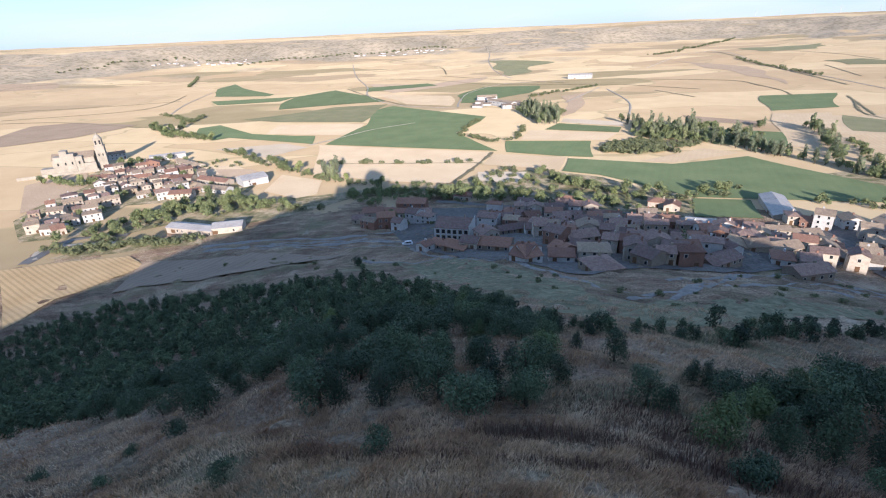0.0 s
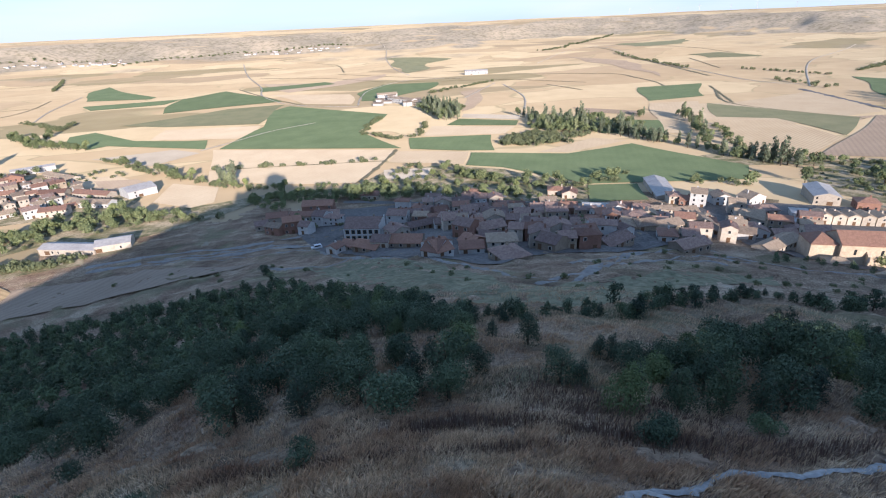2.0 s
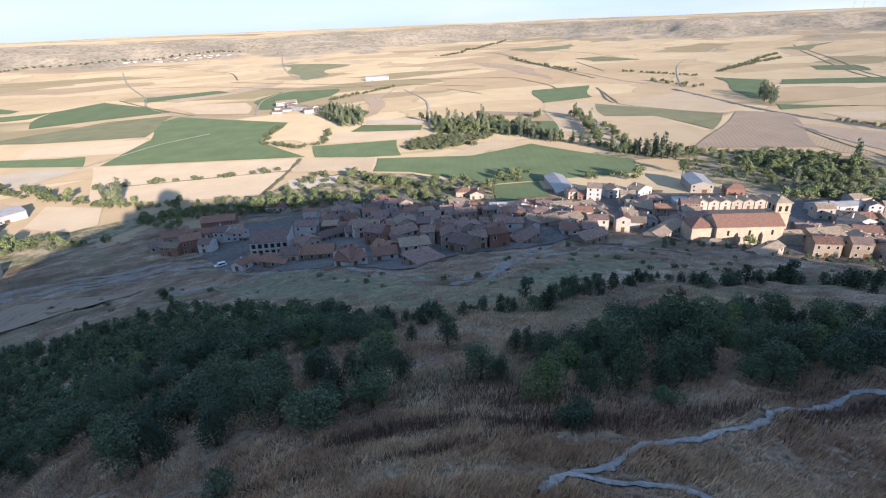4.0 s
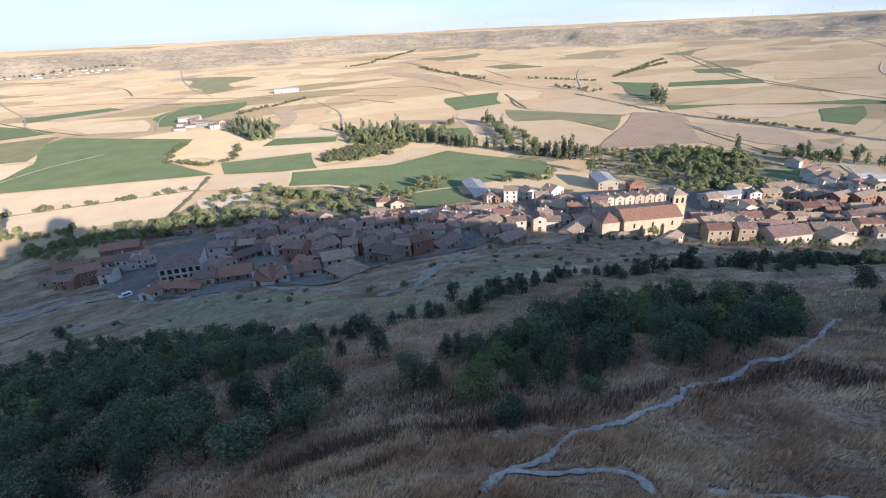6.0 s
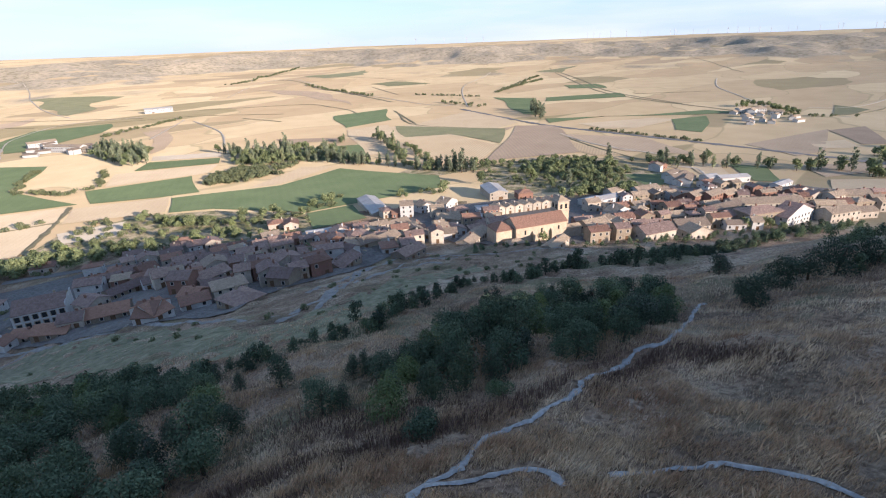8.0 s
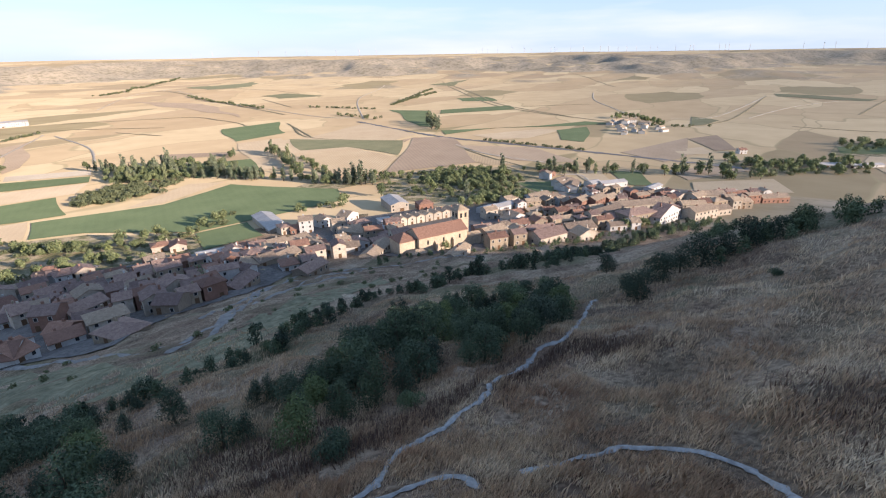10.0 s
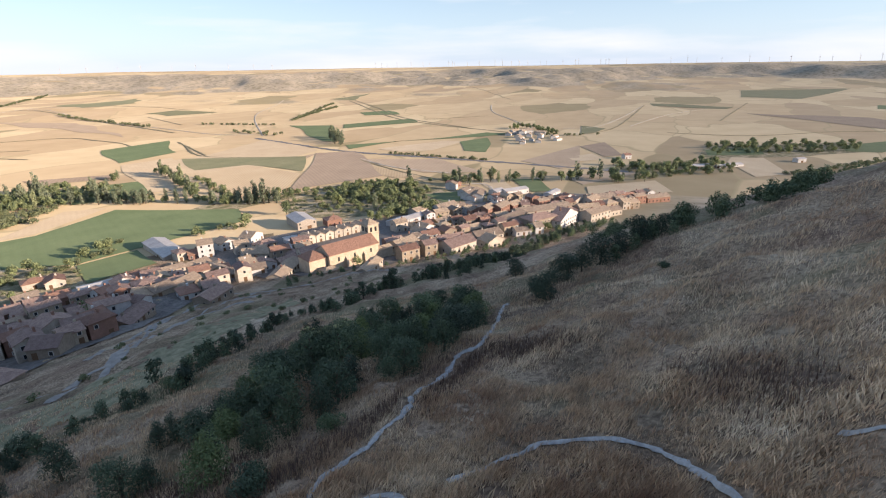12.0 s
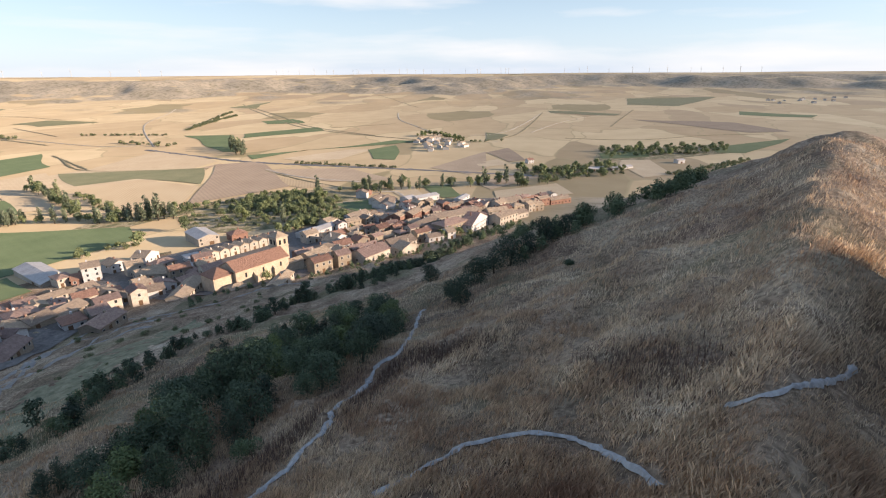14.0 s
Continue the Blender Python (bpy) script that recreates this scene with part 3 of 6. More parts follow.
# ---- tracks and roads ----
ribbon("track", [(214.1, 2383.2), (209.2, 2068.9), (171.5, 1715.4), (162.1, 1401.2), (173.3, 1218.5)], 3, TRACK, 0.6, "pale dirt farm track between the fields")
ribbon("track", [(-282.3, 1878.1), (-216.7, 1472.0), (-147.8, 1152.1), (-127.0, 994.2), (-67.0, 859.9), (31.5, 786.0)], 3, TRACK, 0.6, "pale dirt farm track between the fields")
ribbon("track", [(-142.8, 559.9), (-114.5, 594.4), (-80.1, 639.1), (-28.6, 673.3)], 3, TRACK, 0.6, "pale dirt farm track between the fields")
ribbon("track", [(32.1, 798.1), (40.2, 876.5), (66.8, 987.0), (151.5, 1106.1), (265.4, 1090.5)], 3, TRACK, 0.6, "pale dirt farm track between the fields")
ribbon("track", [(195.2, 795.5), (279.0, 936.7), (300.1, 973.5)], 3, TRACK, 0.6, "pale dirt farm track between the fields")
ribbon("track", [(242.6, 654.4), (284.7, 776.2), (306.4, 944.0)], 3, TRACK, 0.6, "pale dirt farm track between the fields")
ribbon("track", [(521.1, 1324.6), (636.8, 1477.5), (870.8, 1714.9), (946.7, 1647.2)], 3, TRACK, 0.6, "pale dirt farm track between the fields")
ribbon("track", [(876.6, 1704.8), (761.6, 1155.8), (684.3, 781.5), (701.9, 692.4)], 3, TRACK, 0.6, "pale dirt farm track between the fields")
ribbon("track", [(690.1, 659.9), (1010.8, 979.1), (1380.2, 1212.2)], 3, TRACK, 0.6, "pale dirt farm track between the fields")
ribbon("road", [(658.1, 644.1), (621.5, 531.6), (592.4, 419.6), (587.3, 286.6), (586.7, 168.1), (574.4, 39.6)], 8, ASPHALT, 0.6, "grey asphalt road through the valley")
ribbon("track", [(549.6, 366.8), (518.2, 310.2), (503.9, 247.1), (502.9, 220.2)], 3, TRACK, 0.6, "pale dirt farm track between the fields")
ribbon("track", [(1443.4, 504.4), (1226.2, 424.7), (1072.3, 331.0), (936.2, 245.2)], 3, TRACK, 0.6, "pale dirt farm track between the fields")
ribbon("track", [(947.1, 193.7), (1035.3, 131.6), (1509.3, 97.7)], 3, TRACK, 0.6, "pale dirt farm track between the fields")
ribbon("track", [(-432.8, 850.8), (-468.0, 992.0), (-496.8, 1184.0)], 3, TRACK, 0.6, "pale dirt farm track between the fields")
ribbon("track", [(-226.7, 260.4), (-232.1, 279.3), (-195.2, 282.0), (-147.8, 274.2)], 4, TRACK, 0.6, "pale dirt farm track between the fields")
ribbon("road", [(-228.7, 254.7), (-229.1, 270.4), (-225.2, 291.7), (-192.7, 295.7)], 6, ASPHALT, 0.6, "grey asphalt road through the valley")
ribbon("lane", [(-133.3, 263.2), (-89.0, 263.8), (-49.3, 254.2), (-19.4, 260.3)], 3, LANE, 0.25, "worn earth lane along the foot of the hill")
ribbon("balk", [(-1141.7, 1411.9), (-1066.8, 1520.3), (-938.5, 1570.3)], 4, BALK, 0.6, "dark grassy balk between two fields")
ribbon("balk", [(-815.8, 989.7), (-637.8, 1010.1), (-502.6, 1044.8)], 3, BALK, 0.6, "dark grassy balk between two fields")
ribbon("balk", [(-693.3, 833.0), (-572.0, 812.3), (-428.6, 740.7), (-389.6, 735.0)], 4, BALK, 0.6, "dark grassy balk between two fields")
ribbon("balk", [(-900.3, 1531.3), (-832.9, 1524.3), (-718.6, 1555.5)], 3, BALK, 0.6, "dark grassy balk between two fields")
ribbon("balk", [(-188.3, 1136.8), (-129.2, 995.0), (-47.6, 840.4)], 4, BALK, 0.6, "dark grassy balk between two fields")
ribbon("balk", [(13.8, 1347.9), (116.2, 1229.2), (260.3, 1069.3)], 4, BALK, 0.6, "dark grassy balk between two fields")
ribbon("balk", [(-46.0, 1810.1), (18.0, 1657.7), (29.0, 1391.1)], 4, BALK, 0.6, "dark grassy balk between two fields")
ribbon("balk", [(-173.7, 1369.9), (-14.0, 1256.3), (104.2, 1102.5)], 4, BALK, 0.6, "dark grassy balk between two fields")
ribbon("balk", [(374.4, 1104.3), (476.7, 1043.6), (553.4, 980.2), (547.8, 890.6)], 4, BALK, 0.6, "dark grassy balk between two fields")
ribbon("balk", [(373.7, 897.4), (391.0, 791.4)], 4, BALK, 0.6, "dark grassy balk between two fields")
ribbon("balk", [(849.0, 1689.9), (774.5, 1264.2), (673.3, 859.9)], 6, BALK, 0.6, "dark grassy balk between two fields")
ribbon("balk", [(585.0, 741.7), (496.4, 580.6)], 4, BALK, 0.6, "dark grassy balk between two fields")
ribbon("balk", [(1008.5, 1527.4), (1037.5, 1350.8), (1024.0, 1227.1)], 5, BALK, 0.6, "dark grassy balk between two fields")
ribbon("balk", [(874.2, 1197.3), (774.0, 960.6)], 4, BALK, 0.6, "dark grassy balk between two fields")
ribbon("balk", [(126.5, 1093.3), (253.3, 1039.7), (351.2, 1001.4), (443.6, 882.7)], 4, BALK, 0.6, "dark grassy balk between two fields")
ribbon("balk", [(553.1, 925.5), (543.8, 828.6), (525.2, 773.5)], 4, BALK, 0.6, "dark grassy balk between two fields")
ribbon("balk", [(560.1, 697.3), (491.1, 573.1), (536.6, 437.9)], 4, BALK, 0.6, "dark grassy balk between two fields")
ribbon("balk", [(1594.8, 1086.6), (1271.7, 781.9), (1047.5, 579.8), (905.2, 363.5)], 5, BALK, 0.6, "dark grassy balk between two fields")
ribbon("balk", [(1021.5, 510.1), (1127.7, 402.0)], 4, BALK, 0.6, "dark grassy balk between two fields")
ribbon("balk", [(1633.3, 1148.8), (1386.0, 920.8), (1059.3, 620.7), (941.6, 454.0), (861.1, 266.3)], 5, BALK, 0.6, "dark grassy balk between two fields")
ribbon("balk", [(1509.3, 97.7), (1008.6, 106.2), (867.5, 148.0)], 4, BALK, 0.6, "dark grassy balk between two fields")
ribbon("balk", [(1658.1, -156.9), (1151.8, -67.8)], 4, BALK, 0.6, "dark grassy balk between two fields")
ribbon("balk", [(539.7, 360.5), (496.6, 284.0), (464.7, 216.2)], 3, BALK, 0.6, "dark grassy balk between two fields")
ribbon("balk", [(-114.4, 469.4), (-39.4, 454.4), (36.0, 439.2)], 3, BALK, 0.6, "dark grassy balk between two fields")
ribbon("balk", [(50.7, 484.3), (33.1, 432.8), (9.0, 372.2)], 4, BALK, 0.6, "dark grassy balk between two fields")
ribbon("balk", [(932.7, 18.9), (931.8, -102.6), (1022.3, -226.6), (1060.0, -328.7)], 5, BALK, 0.6, "dark grassy balk between two fields")
ribbon("balk", [(2336.5, 1230.2), (2381.5, 985.2), (1695.5, 521.7)], 4, BALK, 0.6, "dark grassy balk between two fields")
ribbon("balk", [(1600.1, 1425.9), (1866.2, 1492.8), (2184.7, 1557.0)], 4, BALK, 0.6, "dark grassy balk between two fields")
ribbon("balk", [(1121.2, 2768.5), (1423.5, 2840.8)], 4, BALK, 0.6, "dark grassy balk between two fields")
ribbon("balk", [(-599.4, 2161.2), (-443.4, 2043.2), (-253.1, 2051.8), (-97.4, 1903.8)], 4, BALK, 0.6, "dark grassy balk between two fields")
ribbon("balk", [(-537.1, 1147.7), (-522.6, 934.9), (-720.7, 868.0)], 3, BALK, 0.6, "dark grassy balk between two fields")
ribbon("track", [(1011.4, 84.9), (1268.1, 28.5), (1438.9, -53.5)], 3, TRACK, 0.6, "pale dirt farm track between the fields")
ribbon("track", [(442.6, 194.6), (461.0, 166.8), (410.3, 138.5), (355.8, 129.6)], 4, TRACK, 0.6, "pale dirt farm track between the fields")
ribbon("road", [(393.1, 156.1), (348.0, 138.6), (322.5, 122.3)], 6, ASPHALT, 0.6, "grey asphalt road through the valley")
ribbon("road", [(-2.5, 324.3), (45.2, 299.7), (94.6, 281.1), (139.9, 258.7), (162.3, 235.1)], 5, ASPHALT, 0.6, "grey asphalt road through the valley")
ribbon("lane", [(-130.4, 256.3), (-91.7, 252.1), (-53.8, 244.6), (-17.9, 234.1)], 3, LANE, 0.25, "worn earth lane along the foot of the hill")


# ---- worn lanes, half-dry meadows and trodden ground at the hill's foot ----
LANE_WORDS = "pale worn earth lane winding over the dry knolls"
ribbon("lane", [(36.7, 133.3), (39.4, 112.1), (42.5, 105.5), (53.2, 107.6), (63.0, 114.0), (93.2, 145.5), (116.7, 157.2), (133.0, 162.0), (141.4, 155.3)], 1.7, LANE, 0.18, LANE_WORDS, 2.0)
ribbon("lane", [(55.7, 105.1), (88.1, 131.2), (105.7, 136.2), (139.0, 149.7), (147.3, 132.4), (170.2, 124.9), (181.8, 109.0)], 1.4, LANE, 0.18, LANE_WORDS, 2.0)
ribbon("lane", [(-101.2, 248.1), (-73.7, 245.5), (-45.8, 232.1), (-20.1, 226.2)], 1.0, LANE, 0.18, LANE_WORDS, 2.0)
ribbon("lane", [(-94.0, 256.2), (-67.7, 253.7), (-42.4, 245.3), (-20.8, 240.4)], 2.0, LANE, 0.18, LANE_WORDS, 2.0)
ribbon("lane", [(-37.4, 206.6), (-28.9, 194.9), (-13.8, 188.1), (1.0, 190.0)], 2.0, LANE, 0.18, LANE_WORDS, 2.0)
ribbon("lane", [(112.4, 120.9), (104.1, 133.5), (89.3, 131.2), (68.4, 117.0), (52.6, 103.4), (39.8, 97.5)], 1.3, LANE, 0.18, LANE_WORDS, 2.0)
ribbon("lane", [(59.7, 121.9), (82.0, 139.4), (105.6, 154.0), (118.8, 148.2), (126.1, 126.7)], 1.3, LANE, 0.18, LANE_WORDS, 2.0)
ribbon("lane", [(-17.4, 231.5), (-14.0, 215.0), (-2.0, 190.0), (22.0, 166.0), (36.7, 133.3)], 1.9, LANE, 0.18, LANE_WORDS, 2.0)


def ground_cover(name, outline, mat, lift, label):
    tagged(draped(name, outline, mat, lift, 3.5), label, "ground", kind="structure")


ground_cover("meadow", [(-21.0, 188.7), (8.0, 183.8), (28.9, 144.5), (33.4, 90.7), (56.5, 99.8), (76.5, 101.6), (83.7, 94.2), (53.2, 70.9), (36.7, 63.9), (23.8, 65.5), (16.5, 91.2), (4.2, 118.5)], MEADOW, 0.12, "half-dry olive green meadow on the shaded knoll")
ground_cover("meadow", [(46.7, 79.6), (58.3, 92.5), (80.4, 108.7), (93.3, 106.3), (117.7, 108.8), (103.4, 92.1), (81.4, 90.1)], MEADOW, 0.12, "half-dry olive green meadow on the shaded knoll")
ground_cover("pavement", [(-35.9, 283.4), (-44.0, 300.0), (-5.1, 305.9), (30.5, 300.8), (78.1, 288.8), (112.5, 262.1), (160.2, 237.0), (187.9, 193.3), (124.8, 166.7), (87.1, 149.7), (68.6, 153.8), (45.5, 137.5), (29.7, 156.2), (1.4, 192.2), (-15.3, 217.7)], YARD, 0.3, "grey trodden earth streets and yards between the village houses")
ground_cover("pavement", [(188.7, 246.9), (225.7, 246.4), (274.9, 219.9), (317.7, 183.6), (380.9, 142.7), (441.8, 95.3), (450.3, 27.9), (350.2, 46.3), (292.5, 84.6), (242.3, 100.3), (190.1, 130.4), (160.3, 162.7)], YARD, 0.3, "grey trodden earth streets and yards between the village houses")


# ---- footpaths on the hill ----
ribbon("footpath", [(9.1, 13.1), (10.0, 13.6), (11.4, 14.4), (13.8, 14.3), (17.6, 16.0), (21.7, 15.4), (27.3, 15.6), (29.8, 16.4), (37.7, 16.2), (40.6, 14.7), (52.2, 17.4), (68.8, 20.9)], 0.5, TRAIL, 0.17, "pale chalky footpath worn into the dry slope", 0.4)
ribbon("footpath", [(11.4, 14.4), (12.5, 13.0), (14.9, 12.0), (15.9, 10.9), (15.9, 10.0), (15.1, 8.9)], 0.5, TRAIL, 0.17, "pale chalky footpath worn into the dry slope", 0.4)
ribbon("footpath", [(17.7, 8.2), (20.1, 6.3), (21.9, 4.7), (22.7, 2.4), (22.7, 0.8), (22.2, -0.7), (19.9, -2.4), (18.0, -3.3), (16.5, -3.9)], 0.42, TRAIL, 0.17, "pale chalky footpath worn into the dry slope", 0.4)
ribbon("footpath", [(21.7, -7.4), (20.9, -7.9), (21.2, -9.1), (23.1, -11.3), (27.0, -14.6)], 0.3, TRAIL, 0.17, "pale chalky footpath worn into the dry slope", 0.4)


# ---- houses ----
WALL_OF = {"c": WALLS[0], "w": WALLS[1], "o": WALLS[2], "b": WALLS[3], "a": WALLS[4], "y": mottled("orange_render", (0.52, 0.30, 0.12), (0.64, 0.40, 0.18), 1.2, 0.25)}
ROOF_OF = {"w": ROOFS[0], "r": ROOFS[1], "b": ROOFS[2], "s": SHEET}
WALL_WORDS = {"c": "cream rendered", "w": "whitewashed", "o": "ochre stone", "b": "red brick", "a": "brown adobe", "y": "orange rendered"}
ROOF_WORDS = {"w": "weathered clay tile roof", "r": "red clay tile roof", "b": "brown clay tile roof", "s": "grey sheet roof"}
PANE = mesh_of("window", [(x, y, z) for z in (0, 1) for x, y in ((-0.5, -0.5), (0.5, -0.5), (0.5, 0.5), (-0.5, 0.5))], [(3, 2, 1, 0), (4, 5, 6, 7), (0, 1, 5, 4), (1, 2, 6, 5), (2, 3, 7, 6), (3, 0, 4, 7)], [DARKGLASS])
LEAF_DOOR = PANE.copy()
LEAF_DOOR.name = "door"
LEAF_DOOR.materials[0] = TIMBER
FRAME = PANE.copy()
FRAME.name = "frame"
FRAME.materials[0] = CONCRETE
HOUSES = []


def gabled(bm, w, d, h, rise, along, low=-2.0):
    """Walls with gables; along: the ridge runs along the front."""
    v = lambda x, y, z: bm.verts.new((x, y, z))
    a, b, c, e = [(-w / 2, 0), (w / 2, 0), (w / 2, d), (-w / 2, d)]
    low_ring = [v(*p, low) for p in (a, b, c, e)]
    top = [v(*p, h) for p in (a, b, c, e)]
    if along:
        r = [v(-w / 2, d / 2, h + rise), v(w / 2, d / 2, h + rise)]
        bm.faces.new([low_ring[0], low_ring[1], top[1], top[0]])
        bm.faces.new([low_ring[2], low_ring[3], top[3], top[2]])
        bm.faces.new([low_ring[1], low_ring[2], top[2], r[1], top[1]])
        bm.faces.new([low_ring[3], low_ring[0], top[0], r[0], top[3]])
    else:
        r = [v(0, 0, h + rise), v(0, d, h + rise)]
        bm.faces.new([low_ring[0], low_ring[1], top[1], r[0], top[0]])
        bm.faces.new([low_ring[2], low_ring[3], top[3], r[1], top[2]])
        bm.faces.new([low_ring[1], low_ring[2], top[2], top[1]])
        bm.faces.new([low_ring[3], low_ring[0], top[0], top[3]])
    return bm


def slab(bm, p, t=0.22):
    lo = [bm.verts.new(q) for q in p]
    hi = [bm.verts.new((q[0], q[1], q[2] + t)) for q in p]
    k = len(p)
    bm.faces.new(hi)
    bm.faces.new(lo[::-1])
    for i in range(k):
        bm.faces.new([lo[i], lo[(i + 1) % k], hi[(i + 1) % k], hi[i]])


def roofed(w, d, h, rise, style, over=0.45):
    bm = bmesh.new()
    z = h + 0.02
    if style == "e":
        drop = rise * over / (d / 2)
        x0, x1 = -w / 2 - over * 0.6, w / 2 + over * 0.6
        slab(bm, [(x0, -over, z - drop), (x1, -over, z - drop), (x1, d / 2, z + rise), (x0, d / 2, z + rise)])
        slab(bm, [(x0, d / 2, z + rise), (x1, d / 2, z + rise), (x1, d + over, z - drop), (x0, d + over, z - drop)])
    elif style == "g":
        drop = rise * over / (w / 2)
        y0, y1 = -over * 0.6, d + over * 0.6
        slab(bm, [(-w / 2 - over, y0, z - drop), (0, y0, z + rise), (0, y1, z + rise), (-w / 2 - over, y1, z - drop)])
        slab(bm, [(0, y0, z + rise), (w / 2 + over, y0, z - drop), (w / 2 + over, y1, z - drop), (0, y1, z + rise)])
    else:
        k = min(w, d) / 2
        a = [(-w / 2 - over, -over), (w / 2 + over, -over), (w / 2 + over, d + over), (-w / 2 - over, d + over)]
        r = [(-w / 2 + k, d / 2), (w / 2 - k, d / 2)] if w >= d else [(0, k), (0, d - k)]
        low = [bm.verts.new((*p, z - 0.15)) for p in a]
        eave = [bm.verts.new((*p, z + 0.05)) for p in a]
        top = [bm.verts.new((*p, z + rise)) for p in r]
        bm.faces.new(low[::-1])
        for i in range(4):
            bm.faces.new([low[i], low[(i + 1) % 4], eave[(i + 1) % 4], eave[i]])
        if w >= d:
            quads = [(eave[0], eave[1], top[1], top[0]), (eave[1], eave[2], top[1]), (eave[2], eave[3], top[0], top[1]), (eave[3], eave[0], top[0])]
        else:
            quads = [(eave[0], eave[1], top[0]), (eave[1], eave[2], top[1], top[0]), (eave[2], eave[3], top[1]), (eave[3], eave[0], top[0], top[1])]
        for q in quads:
            bm.faces.new(q)
    return bm


def piece(name, mesh, parent, x, y, z, sx, sy, sz, turn=0):
    ob = new(name, mesh)
    ob.parent = parent
    ob.matrix_basis = pose(x, y, z, 0, 0, turn) @ Matrix.Diagonal((sx, sy, sz, 1))
    return ob


def house(ax, ay, bx, by, depth, height, wall, roof, style="e", group="village houses"):
    """A house whose front runs from a to b on the ground; depth goes away from the castle."""
    w = math.hypot(bx - ax, by - ay)
    cx, cy = (ax + bx) / 2, (ay + by) / 2
    ang = math.degrees(math.atan2(by - ay, bx - ax))
    if -math.sin(radians(ang)) * cx + math.cos(radians(ang)) * cy < 0:
        ang += 180
    rng = np.random.RandomState(int(abs(cx * 13 + cy * 7)) % 99991)
    kind = "shed" if roof == "s" else "cottage" if w < 7.2 else "house"
    root = tagged(new(kind), f"{'long ' if w > 18 else 'small ' if w < 7 else ''}{WALL_WORDS[wall]} {'farm shed' if roof == 's' else 'village house'} with {ROOF_WORDS[roof]}", kind, group)
    dx, dy = -math.sin(radians(ang)) * depth * 0.5, math.cos(radians(ang)) * depth * 0.5
    z = min(float(ground_z(cx, cy)) + 0.2, max(float(ground_z(cx, cy)), float(ground_z(cx + dx, cy + dy))))
    root.matrix_basis = pose(cx, cy, z, 0, 0, ang)
    HOUSES.append((cx + dx, cy + dy, max(w, depth) / 2))
    span = w if style == "g" else depth if style == "e" else min(w, depth)
    rise = span / 2 * (0.28 if roof == "s" else 0.42)
    if style == "h":
        part("wall", boxes((-w / 2, w / 2, 0, depth, -2, height)), WALL_OF[wall], root)
    else:
        part("wall", gabled(bmesh.new(), w, depth, height, rise, style == "e"), WALL_OF[wall], root)
    top = part("roof", roofed(w, depth, height, rise, style), ROOF_OF[roof], root)
    if kind != "shed":
        x = rng.uniform(-0.3, 0.3) * w
        part("chimney", boxes((x, x + 0.7, depth * 0.55, depth * 0.55 + 0.7, height, height + rise + 0.9)), WALLS[3] if rng.rand() < 0.5 else WALL_OF[wall], top)
    storeys = max(1, int(round(height / 2.9)))
    n = max(1, int(w / 3.1))
    door_at = rng.randint(n)
    for s in range(storeys):
        zz = height / storeys * s
        for i in range(n):
            x = -w / 2 + w * (i + 0.5) / n + rng.uniform(-0.2, 0.2)
            if s == 0 and i == door_at:
                piece("door", LEAF_DOOR, root, x, 0.0, 0.0, 1.5 if kind != "shed" else 3.0, 0.12, min(2.2, height - 0.4))
            elif rng.rand() < (0.85 if kind != "shed" else 0.4):
                pane = piece("window", PANE, root, x, -0.01, zz + 0.9, 0.95, 0.14, min(1.25, height / storeys - 1.25))
                if wall in "cobay" and math.hypot(cx, cy) < 340:
                    piece("frame", FRAME, pane, 0, 0.12, -0.09, 1.42, 0.75, 1.2)
    if kind != "shed":
        for side in (-1, 1):
            if rng.rand() < 0.6:
                piece("window", PANE, root, side * w / 2, depth * rng.uniform(0.3, 0.7), height / storeys * (storeys - 1) + 0.9, 0.95, 0.14, 1.1, 90)
    return root


def inside(x, y, outline):
    hit = False
    for (ax, ay), (bx, by) in zip(outline, outline[1:] + outline[:1]):
        if (ay > y) != (by > y) and x < (bx - ax) * (y - ay) / (by - ay) + ax:
            hit = not hit
    return hit


def fill(outline, turn, walls, roofs, spacing, seed, group="village houses"):
    """Houses in loose rows where the village is close-built."""
    rng = np.random.RandomState(seed)
    c, s = math.cos(radians(turn)), math.sin(radians(turn))
    uv = [(x * c + y * s, -x * s + y * c) for x, y in outline]
    v = min(q[1] for q in uv) + 3
    while v < max(q[1] for q in uv):
        u = min(q[0] for q in uv)
        while u < max(q[0] for q in uv):
            w, d = rng.uniform(5.5, 11), rng.uniform(6, 9)
            x, y = u * c - v * s, u * s + v * c
            mx, my = x - s * d / 2, y + c * d / 2
            if inside(mx, my, outline) and all(math.hypot(mx - hx, my - hy) > 0.62 * (r + max(w, d) / 2) + 1.5 for hx, hy, r in HOUSES):
                t = rng.uniform(-5, 5)
                ex, ey = math.cos(radians(turn + t)) * w / 2, math.sin(radians(turn + t)) * w / 2
                house(x - ex, y - ey, x + ex, y + ey, d, rng.choice([3.0, 4.6, 5.6, 6.2]), rng.choice(list(walls)), rng.choice(list(roofs)), rng.choice(["e", "e", "e", "g", "h"]), group)
            u += w + rng.uniform(0.3, 3.0)
        v += spacing * rng.uniform(0.9, 1.15)


